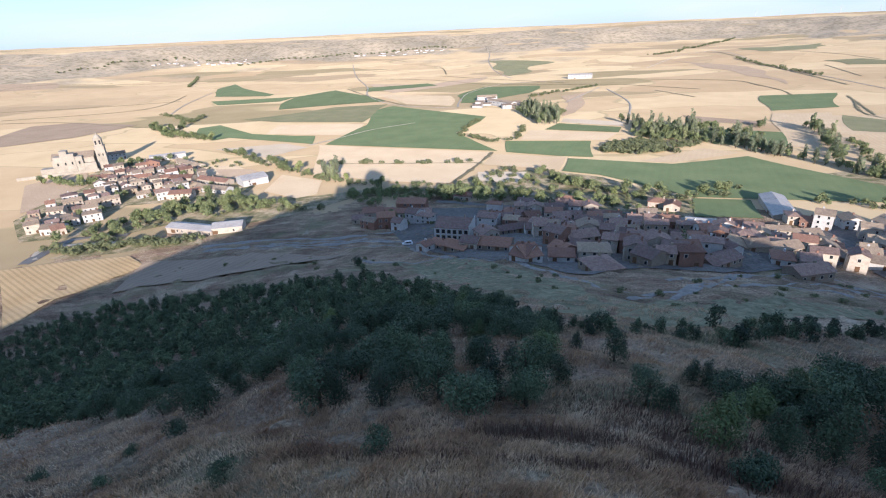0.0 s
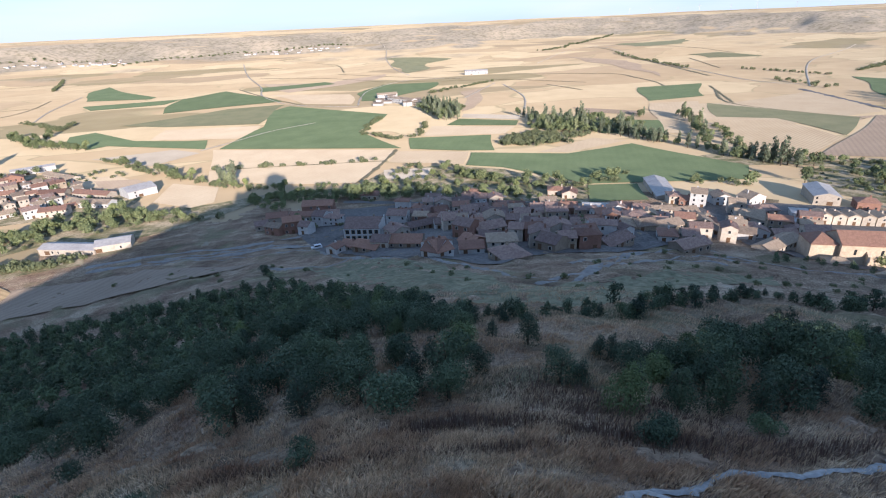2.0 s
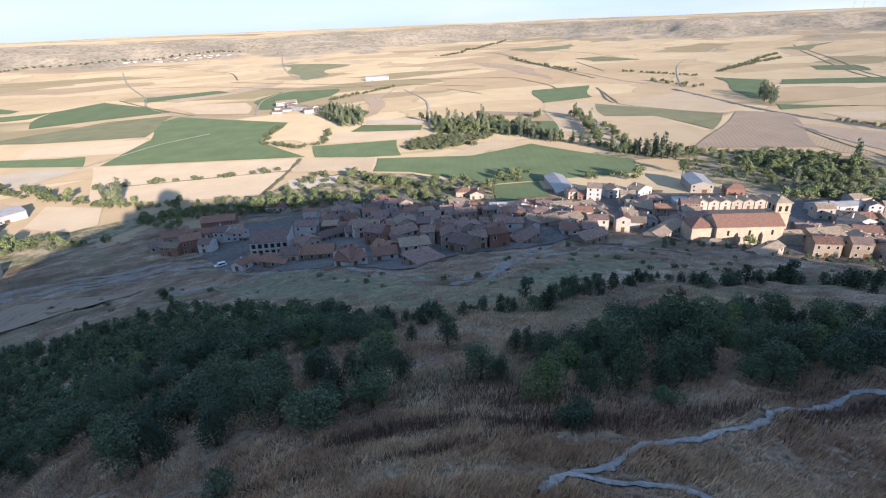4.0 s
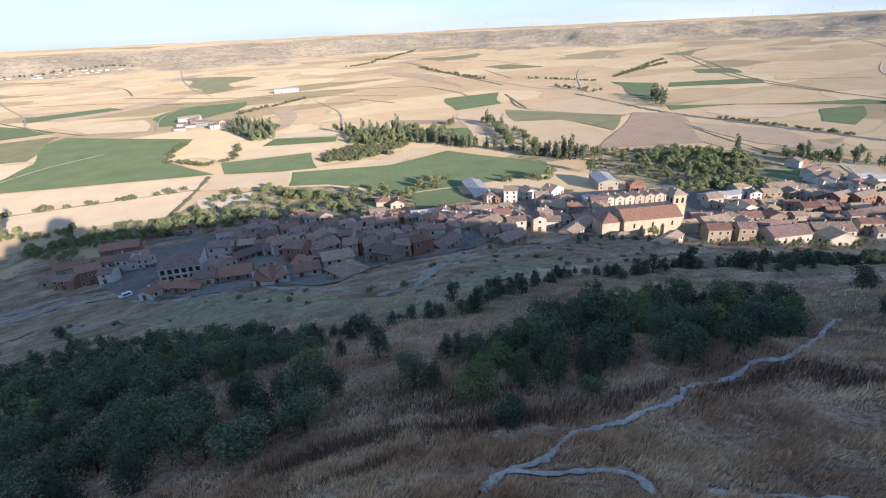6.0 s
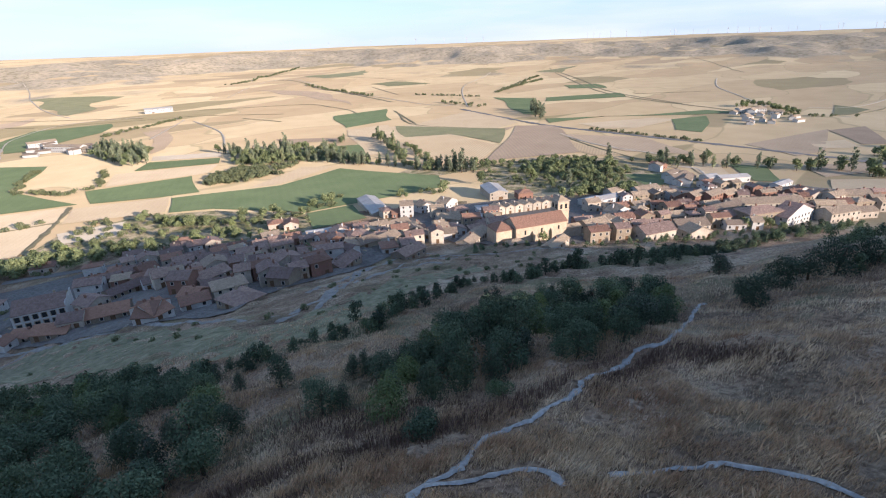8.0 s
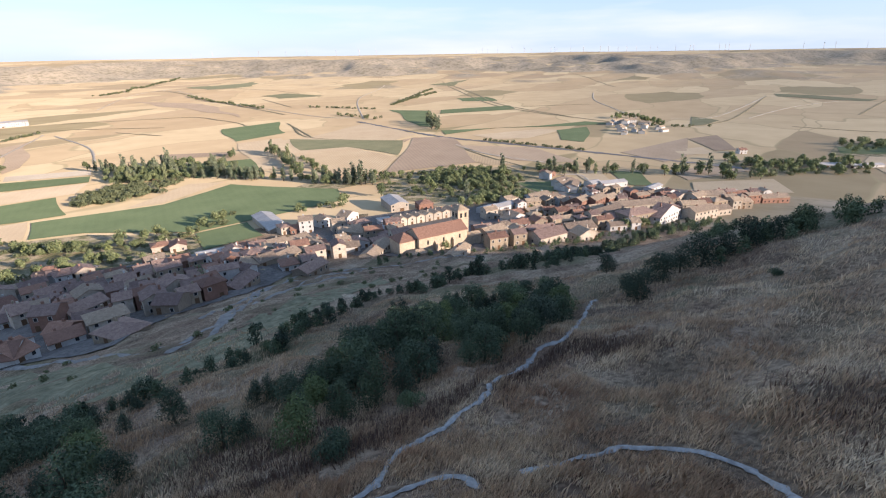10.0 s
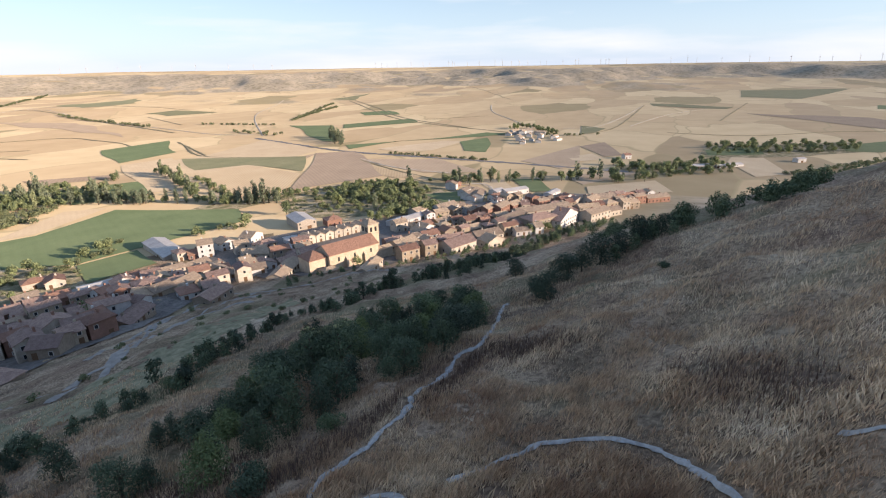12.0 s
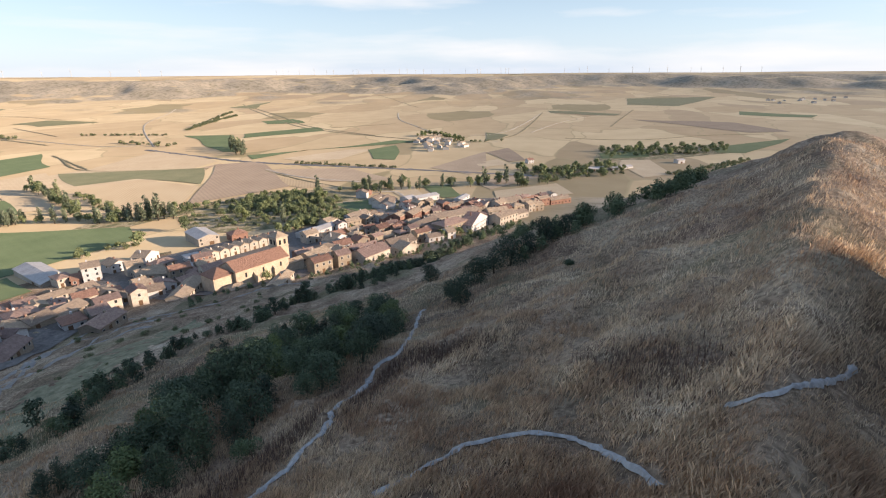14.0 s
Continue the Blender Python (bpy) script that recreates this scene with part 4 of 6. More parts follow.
def hamlet(outline, count, seed):
    """Small far houses scattered loosely, too far off to tell apart."""
    rng = np.random.RandomState(seed)
    xs, ys = [p[0] for p in outline], [p[1] for p in outline]
    bm, roofs, done = bmesh.new(), [], 0
    while done < count:
        x, y = rng.uniform(min(xs), max(xs)), rng.uniform(min(ys), max(ys))
        if inside(x, y, outline):
            w, d, h = rng.uniform(7, 16), rng.uniform(7, 11), rng.choice([3.2, 5.5])
            m = pose(x, y, float(ground_z(x, y)), 0, 0, rng.uniform(-25, 25))
            for made, tile in ((gabled(bmesh.new(), w, d, h, d * 0.2, True), 0), (roofed(w, d, h, d * 0.2, "e"), 1)):
                made.transform(m)
                for f in made.faces:
                    f.material_index = tile
                me = bpy.data.meshes.new("piece")
                made.to_mesh(me)
                made.free()
                bm.from_mesh(me)
                bpy.data.meshes.remove(me)
            done += 1
    ob = part("far_hamlet", bm, WALLS[1], None)
    ob.data.materials.append(ROOFS[2])
    tagged(ob, "cluster of small pale far houses with brown roofs", "hamlet", kind="stuff")


# ---- the village, house by house ----
house(-36.1, 269.1, -26.0, 269.9, 9, 6.9, "b", "r", "e")
house(-52.6, 282.1, -45.4, 283.6, 8, 2.9, "c", "w", "e")
house(-47.9, 292.5, -35.4, 292.6, 9, 3.7, "c", "r", "e")
house(-35.1, 292.5, -16.2, 287.0, 8, 3.3, "c", "r", "e")
house(-16.0, 288.3, -6.1, 287.5, 8, 2.9, "c", "w", "e")
house(-28.0, 303.8, -9.8, 300.5, 10, 5.3, "b", "r", "e")
house(8.4, 324.5, 19.0, 320.5, 9, 3.2, "c", "r", "h")
house(70.9, 300.5, 80.4, 294.4, 10, 3.4, "c", "r", "h")
house(23.1, 163.1, 28.2, 159.0, 12, 2.6, "w", "r", "e")
house(28.4, 158.9, 34.6, 161.2, 12, 2.4, "w", "r", "e")
house(37.7, 165.8, 46.7, 164.2, 8, 2.4, "w", "r", "e")
house(44.8, 153.1, 47.4, 142.4, 10, 2.5, "o", "w", "h")
house(18.9, 222.0, 27.4, 226.1, 9, 2.9, "c", "w", "g")
house(-11.8, 205.6, -7.5, 201.9, 6, 2.7, "w", "r", "g")
house(-5.9, 212.3, -1.1, 206.4, 6, 2.4, "c", "r", "e")
house(13.9, 195.3, 27.4, 191.0, 10, 2.4, "a", "r", "e")
house(-0.7, 199.9, 8.5, 192.5, 8, 2.4, "a", "r", "e")
house(6.9, 196.6, 13.7, 193.6, 8, 3.1, "c", "w", "e")
house(42.1, 197.8, 48.2, 192.3, 9, 5.8, "b", "w", "e")
house(40.0, 178.4, 44.1, 172.3, 8, 3.9, "b", "r", "e")
house(52.9, 195.6, 66.6, 198.3, 9, 2.7, "c", "w", "e")
house(50.1, 185.6, 60.5, 180.3, 8, 2.5, "o", "w", "e")
house(39.5, 266.2, 45.6, 264.5, 9, 3.4, "c", "w", "e")
house(45.9, 257.7, 54.1, 258.8, 9, 4.0, "b", "r", "e")
house(58.0, 248.1, 67.1, 246.9, 9, 5.9, "o", "w", "e")
house(21.4, 275.2, 34.1, 272.6, 8, 2.4, "c", "r", "e")
house(28.7, 235.7, 43.9, 239.5, 8, 2.5, "o", "w", "e")
house(78.8, 202.2, 93.5, 203.7, 9, 2.4, "c", "w", "e")
house(99.7, 204.8, 105.5, 201.9, 9, 2.4, "c", "w", "e")
house(65.1, 161.1, 70.0, 154.3, 9, 3.4, "a", "w", "e")
house(122.1, 154.1, 135.7, 156.4, 8, 3.2, "a", "w", "e")
house(95.0, 160.4, 109.1, 167.0, 8, 2.4, "a", "w", "e")
house(108.0, 173.9, 114.2, 175.4, 9, 4.3, "w", "w", "g")
house(157.2, 186.6, 160.1, 180.8, 8, 2.5, "c", "b", "e")
house(165.0, 176.4, 170.7, 171.9, 8, 2.8, "w", "b", "e")
house(163.5, 155.6, 185.2, 163.2, 8, 2.7, "c", "b", "e")
house(109.5, 243.0, 119.7, 239.7, 9, 4.0, "b", "r", "e")
house(124.9, 243.3, 138.7, 236.8, 11, 2.8, "o", "s", "e")
house(140.1, 237.4, 150.7, 233.6, 10, 2.8, "b", "r", "e")
house(113.6, 188.2, 118.8, 180.8, 9, 2.4, "o", "b", "e")
house(119.0, 180.7, 128.2, 180.0, 9, 2.4, "o", "b", "e")
house(128.3, 179.9, 142.2, 181.3, 9, 2.6, "o", "b", "e")
house(166.0, 224.8, 182.8, 223.4, 9, 2.8, "a", "b", "e")
house(196.5, 213.7, 208.5, 207.0, 9, 2.9, "c", "b", "e")
house(203.7, 198.0, 220.1, 189.8, 9, 2.5, "c", "s", "e")
house(183.3, 250.8, 190.1, 248.5, 9, 4.6, "c", "w", "h")
house(189.6, 241.4, 196.2, 236.2, 9, 8.3, "w", "b", "e")
house(205.8, 241.0, 215.3, 238.2, 10, 4.7, "w", "b", "g")
house(225.0, 236.5, 237.4, 238.2, 9, 4.0, "w", "b", "g")
house(213.6, 218.5, 225.5, 215.2, 9, 2.7, "c", "w", "h")
house(227.8, 209.8, 234.6, 205.4, 9, 2.7, "w", "s", "h")
house(123.9, 289.0, 133.7, 284.8, 8, 3.5, "c", "r", "h")
house(129.3, 279.3, 137.0, 275.4, 9, 3.4, "c", "r", "g")
house(197.1, 299.8, 182.9, 262.1, 13, 3.3, "c", "s", "e")
house(260.5, 229.0, 271.9, 222.1, 24, 5.1, "c", "s", "g")
house(273.9, 214.2, 282.6, 208.3, 10, 4.2, "b", "r", "h")
house(284.7, 166.1, 297.9, 163.1, 9, 3.3, "w", "s", "e")
house(298.2, 162.8, 313.1, 157.9, 9, 3.3, "w", "s", "e")
house(318.6, 168.3, 333.6, 164.0, 8, 4.0, "c", "b", "e")
house(331.0, 154.5, 348.8, 147.3, 10, 4.5, "w", "b", "e")
house(282.7, 145.7, 292.0, 140.4, 8, 3.5, "b", "r", "e")
house(291.3, 136.9, 304.8, 131.8, 9, 4.0, "y", "b", "e")
house(264.7, 137.6, 280.0, 131.9, 9, 3.7, "w", "b", "g")
house(281.9, 111.6, 290.8, 106.0, 9, 3.0, "c", "b", "e")
house(220.0, 126.8, 234.0, 122.3, 10, 5.9, "c", "b", "e")
house(222.5, 116.9, 230.2, 111.8, 9, 3.2, "o", "b", "g")
house(226.1, 99.5, 243.1, 92.3, 12, 4.2, "c", "w", "e")
house(263.4, 99.1, 278.1, 88.2, 12, 2.8, "c", "b", "e")
house(250.1, 88.0, 261.4, 81.8, 9, 3.7, "c", "b", "g")
house(264.5, 129.0, 273.5, 120.4, 9, 3.3, "a", "w", "e")
house(276.8, 122.0, 286.0, 114.3, 8, 2.6, "a", "b", "e")
house(327.0, 115.7, 338.7, 113.5, 9, 7.6, "b", "b", "e")
house(334.1, 108.5, 349.9, 105.9, 9, 7.8, "b", "b", "e")
house(348.1, 103.7, 360.7, 100.8, 9, 6.6, "b", "b", "e")
house(310.3, 112.3, 316.1, 105.0, 8, 4.0, "b", "r", "g")
house(326.5, 93.3, 358.6, 63.7, 11, 6.4, "c", "b", "e")
house(302.2, 95.4, 326.6, 87.4, 9, 6.4, "c", "b", "e")
house(300.0, 76.6, 319.5, 65.0, 12, 7.0, "o", "w", "h")
house(313.1, 61.7, 339.1, 55.5, 9, 5.6, "w", "w", "g")
house(353.9, 61.3, 373.1, 52.0, 9, 3.1, "c", "r", "e")
house(384.5, 53.8, 399.0, 49.1, 9, 6.6, "c", "b", "e")
house(337.5, 46.5, 355.5, 36.5, 10, 5.9, "c", "b", "e")
house(412.7, 129.6, 432.2, 115.1, 10, 4.1, "w", "s", "e")
house(408.6, 136.7, 418.6, 132.1, 10, 4.1, "w", "s", "e")
house(380.9, 146.4, 391.7, 143.3, 8, 3.9, "w", "r", "e")
house(387.2, 131.8, 396.3, 127.6, 8, 3.9, "w", "r", "e")
house(421.9, 92.7, 441.3, 89.1, 7, 2.6, "w", "s", "e")
house(175.7, 117.6, 192.6, 120.5, 6, 2.4, "c", "b", "e")
house(183.5, 174.3, 193.5, 171.4, 9, 2.6, "a", "w", "e")
house(197.3, 213.1, 202.7, 199.4, 9, 3.2, "c", "b", "e")
house(186.7, 246.5, 196.6, 237.6, 9, 3.0, "b", "r", "e")
house(390.6, 56.4, 404.9, 37.8, 11, 6.2, "c", "b", "e")
house(359.0, 58.0, 368.2, 44.6, 9, 5.3, "c", "b", "e")
house(421.5, 16.2, 435.3, 0.4, 9, 4.0, "b", "b", "e")
house(352.8, 42.6, 369.8, 30.1, 9, 3.9, "c", "b", "e")
house(-168.2, 293.1, -136.2, 282.2, 10, 3.2, "c", "s", "e")
house(-136.3, 283.1, -119.1, 286.1, 12, 3.5, "c", "s", "e")
house(-156.6, 396.1, -140.4, 408.5, 18, 5.1, "w", "s", "e")
house(-291.7, 513.0, -261.3, 526.9, 8, 4.7, "w", "s", "e", group="farm and hamlet buildings")
house(-240.4, 303.9, -253.5, 303.1, 9, 4.2, "w", "b", "e")
house(-247.8, 338.2, -239.5, 342.8, 8, 6.0, "w", "b", "e")
house(-274.3, 339.4, -264.5, 342.4, 9, 5.1, "c", "b", "e")
house(-276.3, 360.0, -266.6, 367.7, 9, 4.8, "c", "b", "e")
house(-242.6, 299.3, -237.1, 304.3, 9, 4.2, "c", "r", "e")
house(-279.0, 476.5, -266.0, 482.7, 9, 5.7, "b", "r", "g")
house(-261.6, 429.2, -248.6, 432.4, 9, 4.7, "c", "r", "e")
house(-193.7, 390.6, -164.3, 378.0, 9, 3.5, "w", "b", "e")
house(-230.0, 424.1, -209.8, 422.0, 9, 4.5, "c", "r", "e")
house(-203.6, 418.9, -173.9, 403.3, 9, 3.7, "c", "r", "e")
house(-275.0, 431.5, -262.7, 431.2, 8, 4.1, "w", "r", "e")
house(-305.0, 436.4, -289.3, 439.2, 8, 4.3, "c", "r", "e")
house(-203.7, 369.5, -187.1, 370.6, 9, 4.5, "c", "r", "e")
house(-343.8, 527.6, -328.7, 537.4, 9, 5.8, "w", "b", "e", group="farm and hamlet buildings")
house(-260.4, 499.7, -225.8, 471.0, 8, 3.1, "c", "b", "e")
house(284.9, 1147.0, 334.4, 1136.8, 14, 7.9, "w", "s", "e", group="farm and hamlet buildings")
house(77.8, 807.4, 108.8, 761.4, 10, 7.2, "w", "b", "e", group="farm and hamlet buildings")
house(66.6, 852.2, 99.0, 855.0, 10, 6.8, "w", "b", "e", group="farm and hamlet buildings")
house(108.8, 761.4, 122.0, 741.0, 9, 5.2, "c", "b", "e", group="farm and hamlet buildings")
house(833.0, 252.7, 850.7, 240.9, 10, 5.9, "w", "b", "e", group="farm and hamlet buildings")
house(851.3, 238.1, 861.7, 225.8, 10, 6.0, "w", "b", "e", group="farm and hamlet buildings")
house(840.4, 215.3, 842.9, 201.3, 10, 4.9, "w", "b", "e", group="farm and hamlet buildings")
house(615.2, -15.9, 627.8, -38.6, 10, 2.8, "w", "s", "e", group="farm and hamlet buildings")
house(628.5, -41.8, 650.1, -68.9, 9, 2.4, "w", "s", "e", group="farm and hamlet buildings")
house(696.9, -127.1, 703.2, -136.1, 8, 4.1, "w", "s", "e", group="farm and hamlet buildings")
house(441.6, 200.0, 438.9, 187.3, 8, 3.4, "b", "r", "e")
house(655.5, 56.7, 660.9, 50.0, 8, 4.5, "w", "r", "e", group="farm and hamlet buildings")

# ---- the close-built rest of the village ----
fill([(22.6, 285.6), (70.1, 282.9), (113.5, 264.4), (135.5, 225.3), (94.9, 155.9), (59.8, 159.0), (38.6, 177.2), (34.7, 256.8)], -8, "wocccwwb", "wwwwbr", 15, 100)
fill([(135.5, 225.3), (161.5, 196.1), (214.8, 184.6), (188.3, 159.8), (153.0, 163.7), (117.8, 168.4)], -28, "wocccwwb", "wwwwbr", 15, 101)
fill([(91.0, 270.5), (121.2, 257.4), (156.0, 225.6), (183.7, 215.4), (190.3, 202.2), (183.3, 194.5), (145.2, 209.1)], -28, "ccwwoab", "bbwwr", 15, 102)
fill([(238.7, 146.7), (279.2, 134.9), (321.3, 123.5), (316.1, 89.9), (293.2, 85.2), (227.0, 102.6), (207.0, 123.5)], -33, "ccwwoab", "bbwwr", 15, 103)
fill([(353.0, 133.2), (399.7, 121.3), (397.2, 86.3), (412.2, 59.3), (352.4, 43.2), (342.6, 72.1), (311.7, 103.4)], -33, "ccwwoab", "bbwwr", 15, 104)
fill([(204.2, 236.4), (248.2, 212.6), (213.8, 178.7), (185.8, 210.5)], -33, "ccwwoab", "bbwwr", 15, 105)
fill([(294.4, 131.3), (355.8, 129.6), (382.1, 91.3), (355.1, 59.4), (299.2, 71.5), (263.0, 96.6)], -45, "ccwwoab", "bbwwr", 15, 106)
fill([(-260.8, 302.3), (-287.8, 333.5), (-291.6, 379.5), (-267.3, 405.3), (-233.8, 348.0), (-232.3, 302.5)], 35, "wccwo", "bbrw", 17, 107)
fill([(-304.4, 427.6), (-314.8, 487.5), (-237.3, 473.1), (-171.0, 421.0), (-163.7, 376.3), (-203.7, 369.5), (-252.1, 394.7)], 35, "wccwo", "bbrw", 17, 108)
fill([(342.5, 129.3), (384.6, 120.3), (415.4, 69.8), (457.1, 0.7), (382.2, 33.4), (351.0, 62.9), (325.2, 93.8)], -45, "ccwwoab", "bbwwr", 15, 109)
fill([(298.7, 181.1), (333.1, 167.0), (364.3, 145.7), (340.3, 135.2), (297.3, 148.0), (268.0, 157.8)], -33, "ccwwoab", "bbwwr", 15, 110)
fill([(-51.5, 273.4), (-32.5, 296.9), (-3.3, 293.5), (-3.7, 275.2), (-27.1, 257.8)], -28, "wocccwwb", "wwwwbr", 15, 111)
fill([(30.5, 300.8), (78.1, 288.8), (112.5, 262.1), (160.2, 237.0), (187.9, 193.3), (124.8, 168.7), (87.1, 153.7), (70.6, 160.8), (60.0, 185.0), (52.0, 225.0), (14.0, 262.0)], -22, "wwwccob", "wwwrwwb", 11, 112)
hamlet([(-1120.4, 1906.3), (-977.0, 2112.3), (-725.3, 2203.4), (-685.1, 2007.3), (-980.5, 2015.8)], 30, 900)
hamlet([(-372.2, 2130.6), (-64.7, 2217.2), (120.7, 2253.5), (-151.4, 2127.2)], 24, 901)
hamlet([(790.5, 254.2), (862.2, 261.5), (868.8, 187.5), (780.9, 159.5), (737.0, 210.7)], 16, 902)
hamlet([(56.4, 777.4), (81.2, 861.3), (136.1, 801.6), (124.1, 729.8)], 9, 903)
hamlet([(2250.0, -656.1), (2552.4, -1078.1), (2132.0, -921.6), (1960.7, -607.7)], 14, 904)
hamlet([(430.1, 189.3), (429.2, 155.6), (381.6, 138.7), (400.2, 171.2)], 7, 905)


def placed(x, y, turn=0.0, size=1.0, sink=0.0, tall=1.0):
    return pose(x, y, float(ground_z(x, y)) - sink, 0, 0, turn) @ Matrix.Diagonal((size, size, size * tall, 1))


# ---- church below the hill ----
def church():
    root = tagged(new("church"), "golden stone village church with red tiled nave and square bell tower", "church")
    root.matrix_basis = pose(183, 143.5, 18.0, 0, 0, -24)
    nave = part("nave", gabled(bmesh.new(), 28, 13, 9.6, 3.4, True, -4), STONE, root)
    nave.matrix_basis = pose(13.5, 0, 0)
    roof = part("nave_roof", roofed(28, 13, 9.6, 3.4, "e", 0.5), ROOFS[1], root, "red clay tile roof")
    roof.matrix_basis = pose(13.5, 0, 0)
    part("apse", boxes((-10, -0.4, 2.0, 13, -4, 8.6)), STONE, root)
    cap = part("apse_roof", roofed(9.6, 11, 8.6, 3.2, "h", 0.4), ROOFS[1], root, "red clay tile roof")
    cap.matrix_basis = pose(-5.2, 2.0, 0)
    part("sacristy", boxes((-6.5, 1.5, -5.5, 0, -4, 4.2)), STONE, root)
    lean = part("sacristy_roof", roofed(8, 5.6, 4.2, 1.6, "h", 0.4), ROOFS[2], root)
    lean.matrix_basis = pose(-2.5, -5.6, 0)
    part("porch", boxes((28, 37, 1.0, 7.0, -4, 4.6)), STONE, root)
    pr = part("porch_roof", roofed(9.5, 6, 4.6, 1.2, "e", 0.3), ROOFS[2], root)
    pr.matrix_basis = pose(32.5, 1.0, 0)
    for x in (8.2, 18.4):
        bm = boxes((x, x + 1.3, -1.6, 0.0, -4, 7.2))
        for v in bm.verts:
            if v.co.z > 5 and v.co.y < -1:
                v.co.z -= 1.2
        part("buttress", bm, STONE, root)
    for x in (4.5, 13.5, 23.0):
        piece("window", PANE, root, x, 0.0, 5.6, 0.9, 0.16, 2.2)
    tower = part("tower", boxes((26.5, 33.0, 7.0, 13.5, -4, 17.0)), STONE, root)
    part("cornice", boxes((26.2, 33.3, 6.7, 13.8, 12.2, 12.6)), PALESTONE, tower)
    part("tower_cornice", boxes((26.1, 33.4, 6.6, 13.9, 17.0, 17.5)), PALESTONE, tower)
    bm = bmesh.new()
    bmesh.ops.create_cone(bm, cap_ends=True, segments=4, radius1=4.9, radius2=0.3, depth=2.2, matrix=pose(29.75, 10.25, 18.6, 0, 0, 45))
    part("tower_roof", bm, ROOFS[2], tower)
    for x in (28.4, 31.1):
        piece("belfry_opening", PANE, tower, x, 7.0, 13.4, 1.2, 0.16, 2.4)
    for y in (8.8, 11.6):
        piece("belfry_opening", PANE, tower, 26.5, y, 13.4, 1.2, 0.16, 2.4, 90)
    HOUSES.extend([(190, 148, 10), (200, 143, 12), (213, 138, 10)])


def collegiate():
    root = tagged(new("collegiate_church"), "pale stone collegiate church with stepped front and domed tower", "church")
    root.matrix_basis = pose(-346, 482, 0.0, 0, 0, 24)
    n = part("nave", gabled(bmesh.new(), 34, 17, 13, 4.5, True, -2), PALESTONE, root)
    r = part("nave_roof", roofed(34, 17, 13, 4.5, "e", 0.4), ROOFS[2], root)
    n.matrix_basis = r.matrix_basis = pose(0, 0, 0)
    part("stepped_front", boxes((-15, -9, -3, 6, -2, 16), (-9, -3, -3, 5, -2, 21), (-3, 2, -3, 4, -2, 18), (2, 8, -2.5, 3, -2, 15)), PALESTONE, root)
    part("side_chapel", boxes((8.2, 18, -3, 0, -2, 8), (-27, -15.2, -2, 8, -2, 6)), PALESTONE, root)
    part("tower", boxes((19, 27, 3, 11, -2, 21)), PALESTONE, root)
    part("belfry", boxes((19.8, 26.2, 3.8, 10.2, 21.4, 28)), PALESTONE, root)
    part("tower_cornice", boxes((18.6, 27.4, 2.6, 11.4, 21.0, 21.4), (19.4, 26.6, 3.4, 10.6, 28, 28.4)), PALESTONE, root)
    bm = bmesh.new()
    bmesh.ops.create_uvsphere(bm, u_segments=12, v_segments=8, radius=3.0, matrix=pose(23, 7, 28.6) @ Matrix.Diagonal((1, 1, 1.15, 1)))
    bmesh.ops.create_cone(bm, cap_ends=True, segments=8, radius1=0.8, radius2=0.1, depth=2.5, matrix=pose(23, 7, 33))
    part("dome", bm, PALESTONE, root)
    for x in (21.3, 24.7):
        piece("belfry_opening", PANE, root, x, 3.8, 23, 1.4, 0.2, 3.6)
        piece("window", PANE, root, x, 3.0, 12, 1.0, 0.2, 2.2)
    for x in (-12, -6, -0.5, 5):
        piece("window", PANE, root, x, -3.0, 8, 1.2, 0.2, 2.6)
    part("churchyard_wall", boxes((-45, 20, -9, -8.3, -2, 2.6)), PALESTONE, root)
    HOUSES.append((-346, 490, 26))


church()
collegiate()


def arcaded_house():
    """The big cream house with white piers, balconies and dark bays."""
    root = house(-3.5, 233.5, 12.8, 229.0, 15, 6.6, "o", "w", "e")
    root["label"] = "big three storey house with white piers and balconies"
    for o in list(root.children):
        if o.name.startswith(("window", "door")):
            for q in (*o.children, o):
                bpy.data.objects.remove(q)
    w = math.hypot(16.3, 4.5)
    for i in range(7):
        x = -w / 2 + w * i / 6
        part("pier", boxes((x - 0.35, x + 0.35, -0.35, 0.1, -2, 6.6)), WALLS[1], root)
    for z in (0.0, 3.2, 6.1):
        part("band", boxes((-w / 2 - 0.1, w / 2 + 0.1, -0.25, 0.1, z - 0.2, z + 0.45)), WALLS[1], root)
    for z in (0.6, 3.8):
        for i in range(6):
            piece("window", PANE, root, -w / 2 + w * (i + 0.5) / 6, -0.05, z, 1.5, 0.14, 1.9)
    part("side_wall", boxes((w / 2, w / 2 + 0.3, -0.4, 15, -2, 8.2)), WALLS[1], root, "white end wall")


arcaded_house()
# terrace of small gabled houses behind the church
for i in range(8):
    f, g = i / 8, (i + 0.92) / 8
    house(230 + 50 * f, 196.5 - 18 * f, 230 + 50 * g, 196.5 - 18 * g, 9, 4.6, "c", "b", "g", "terrace of alike houses")


def wall_run(ax, ay, bx, by, height, mat, label):
    run = math.hypot(bx - ax, by - ay)
    ob = part("garden_wall", bmesh.new(), mat, None)
    bm = bmesh.new()
    k = max(1, int(run / 5))
    for i in range(k):
        x, y = ax + (bx - ax) * (i + 0.5) / k, ay + (by - ay) * (i + 0.5) / k
        z = float(ground_z(x, y))
        box(bm, run * i / k, run * (i + 1) / k, -0.2, 0.2, z - 1.5, z + height)
    bm.to_mesh(ob.data)
    bm.free()
    ob.matrix_basis = pose(ax, ay, 0, 0, 0, math.degrees(math.atan2(by - ay, bx - ax)))
    tagged(ob, label, "wall")


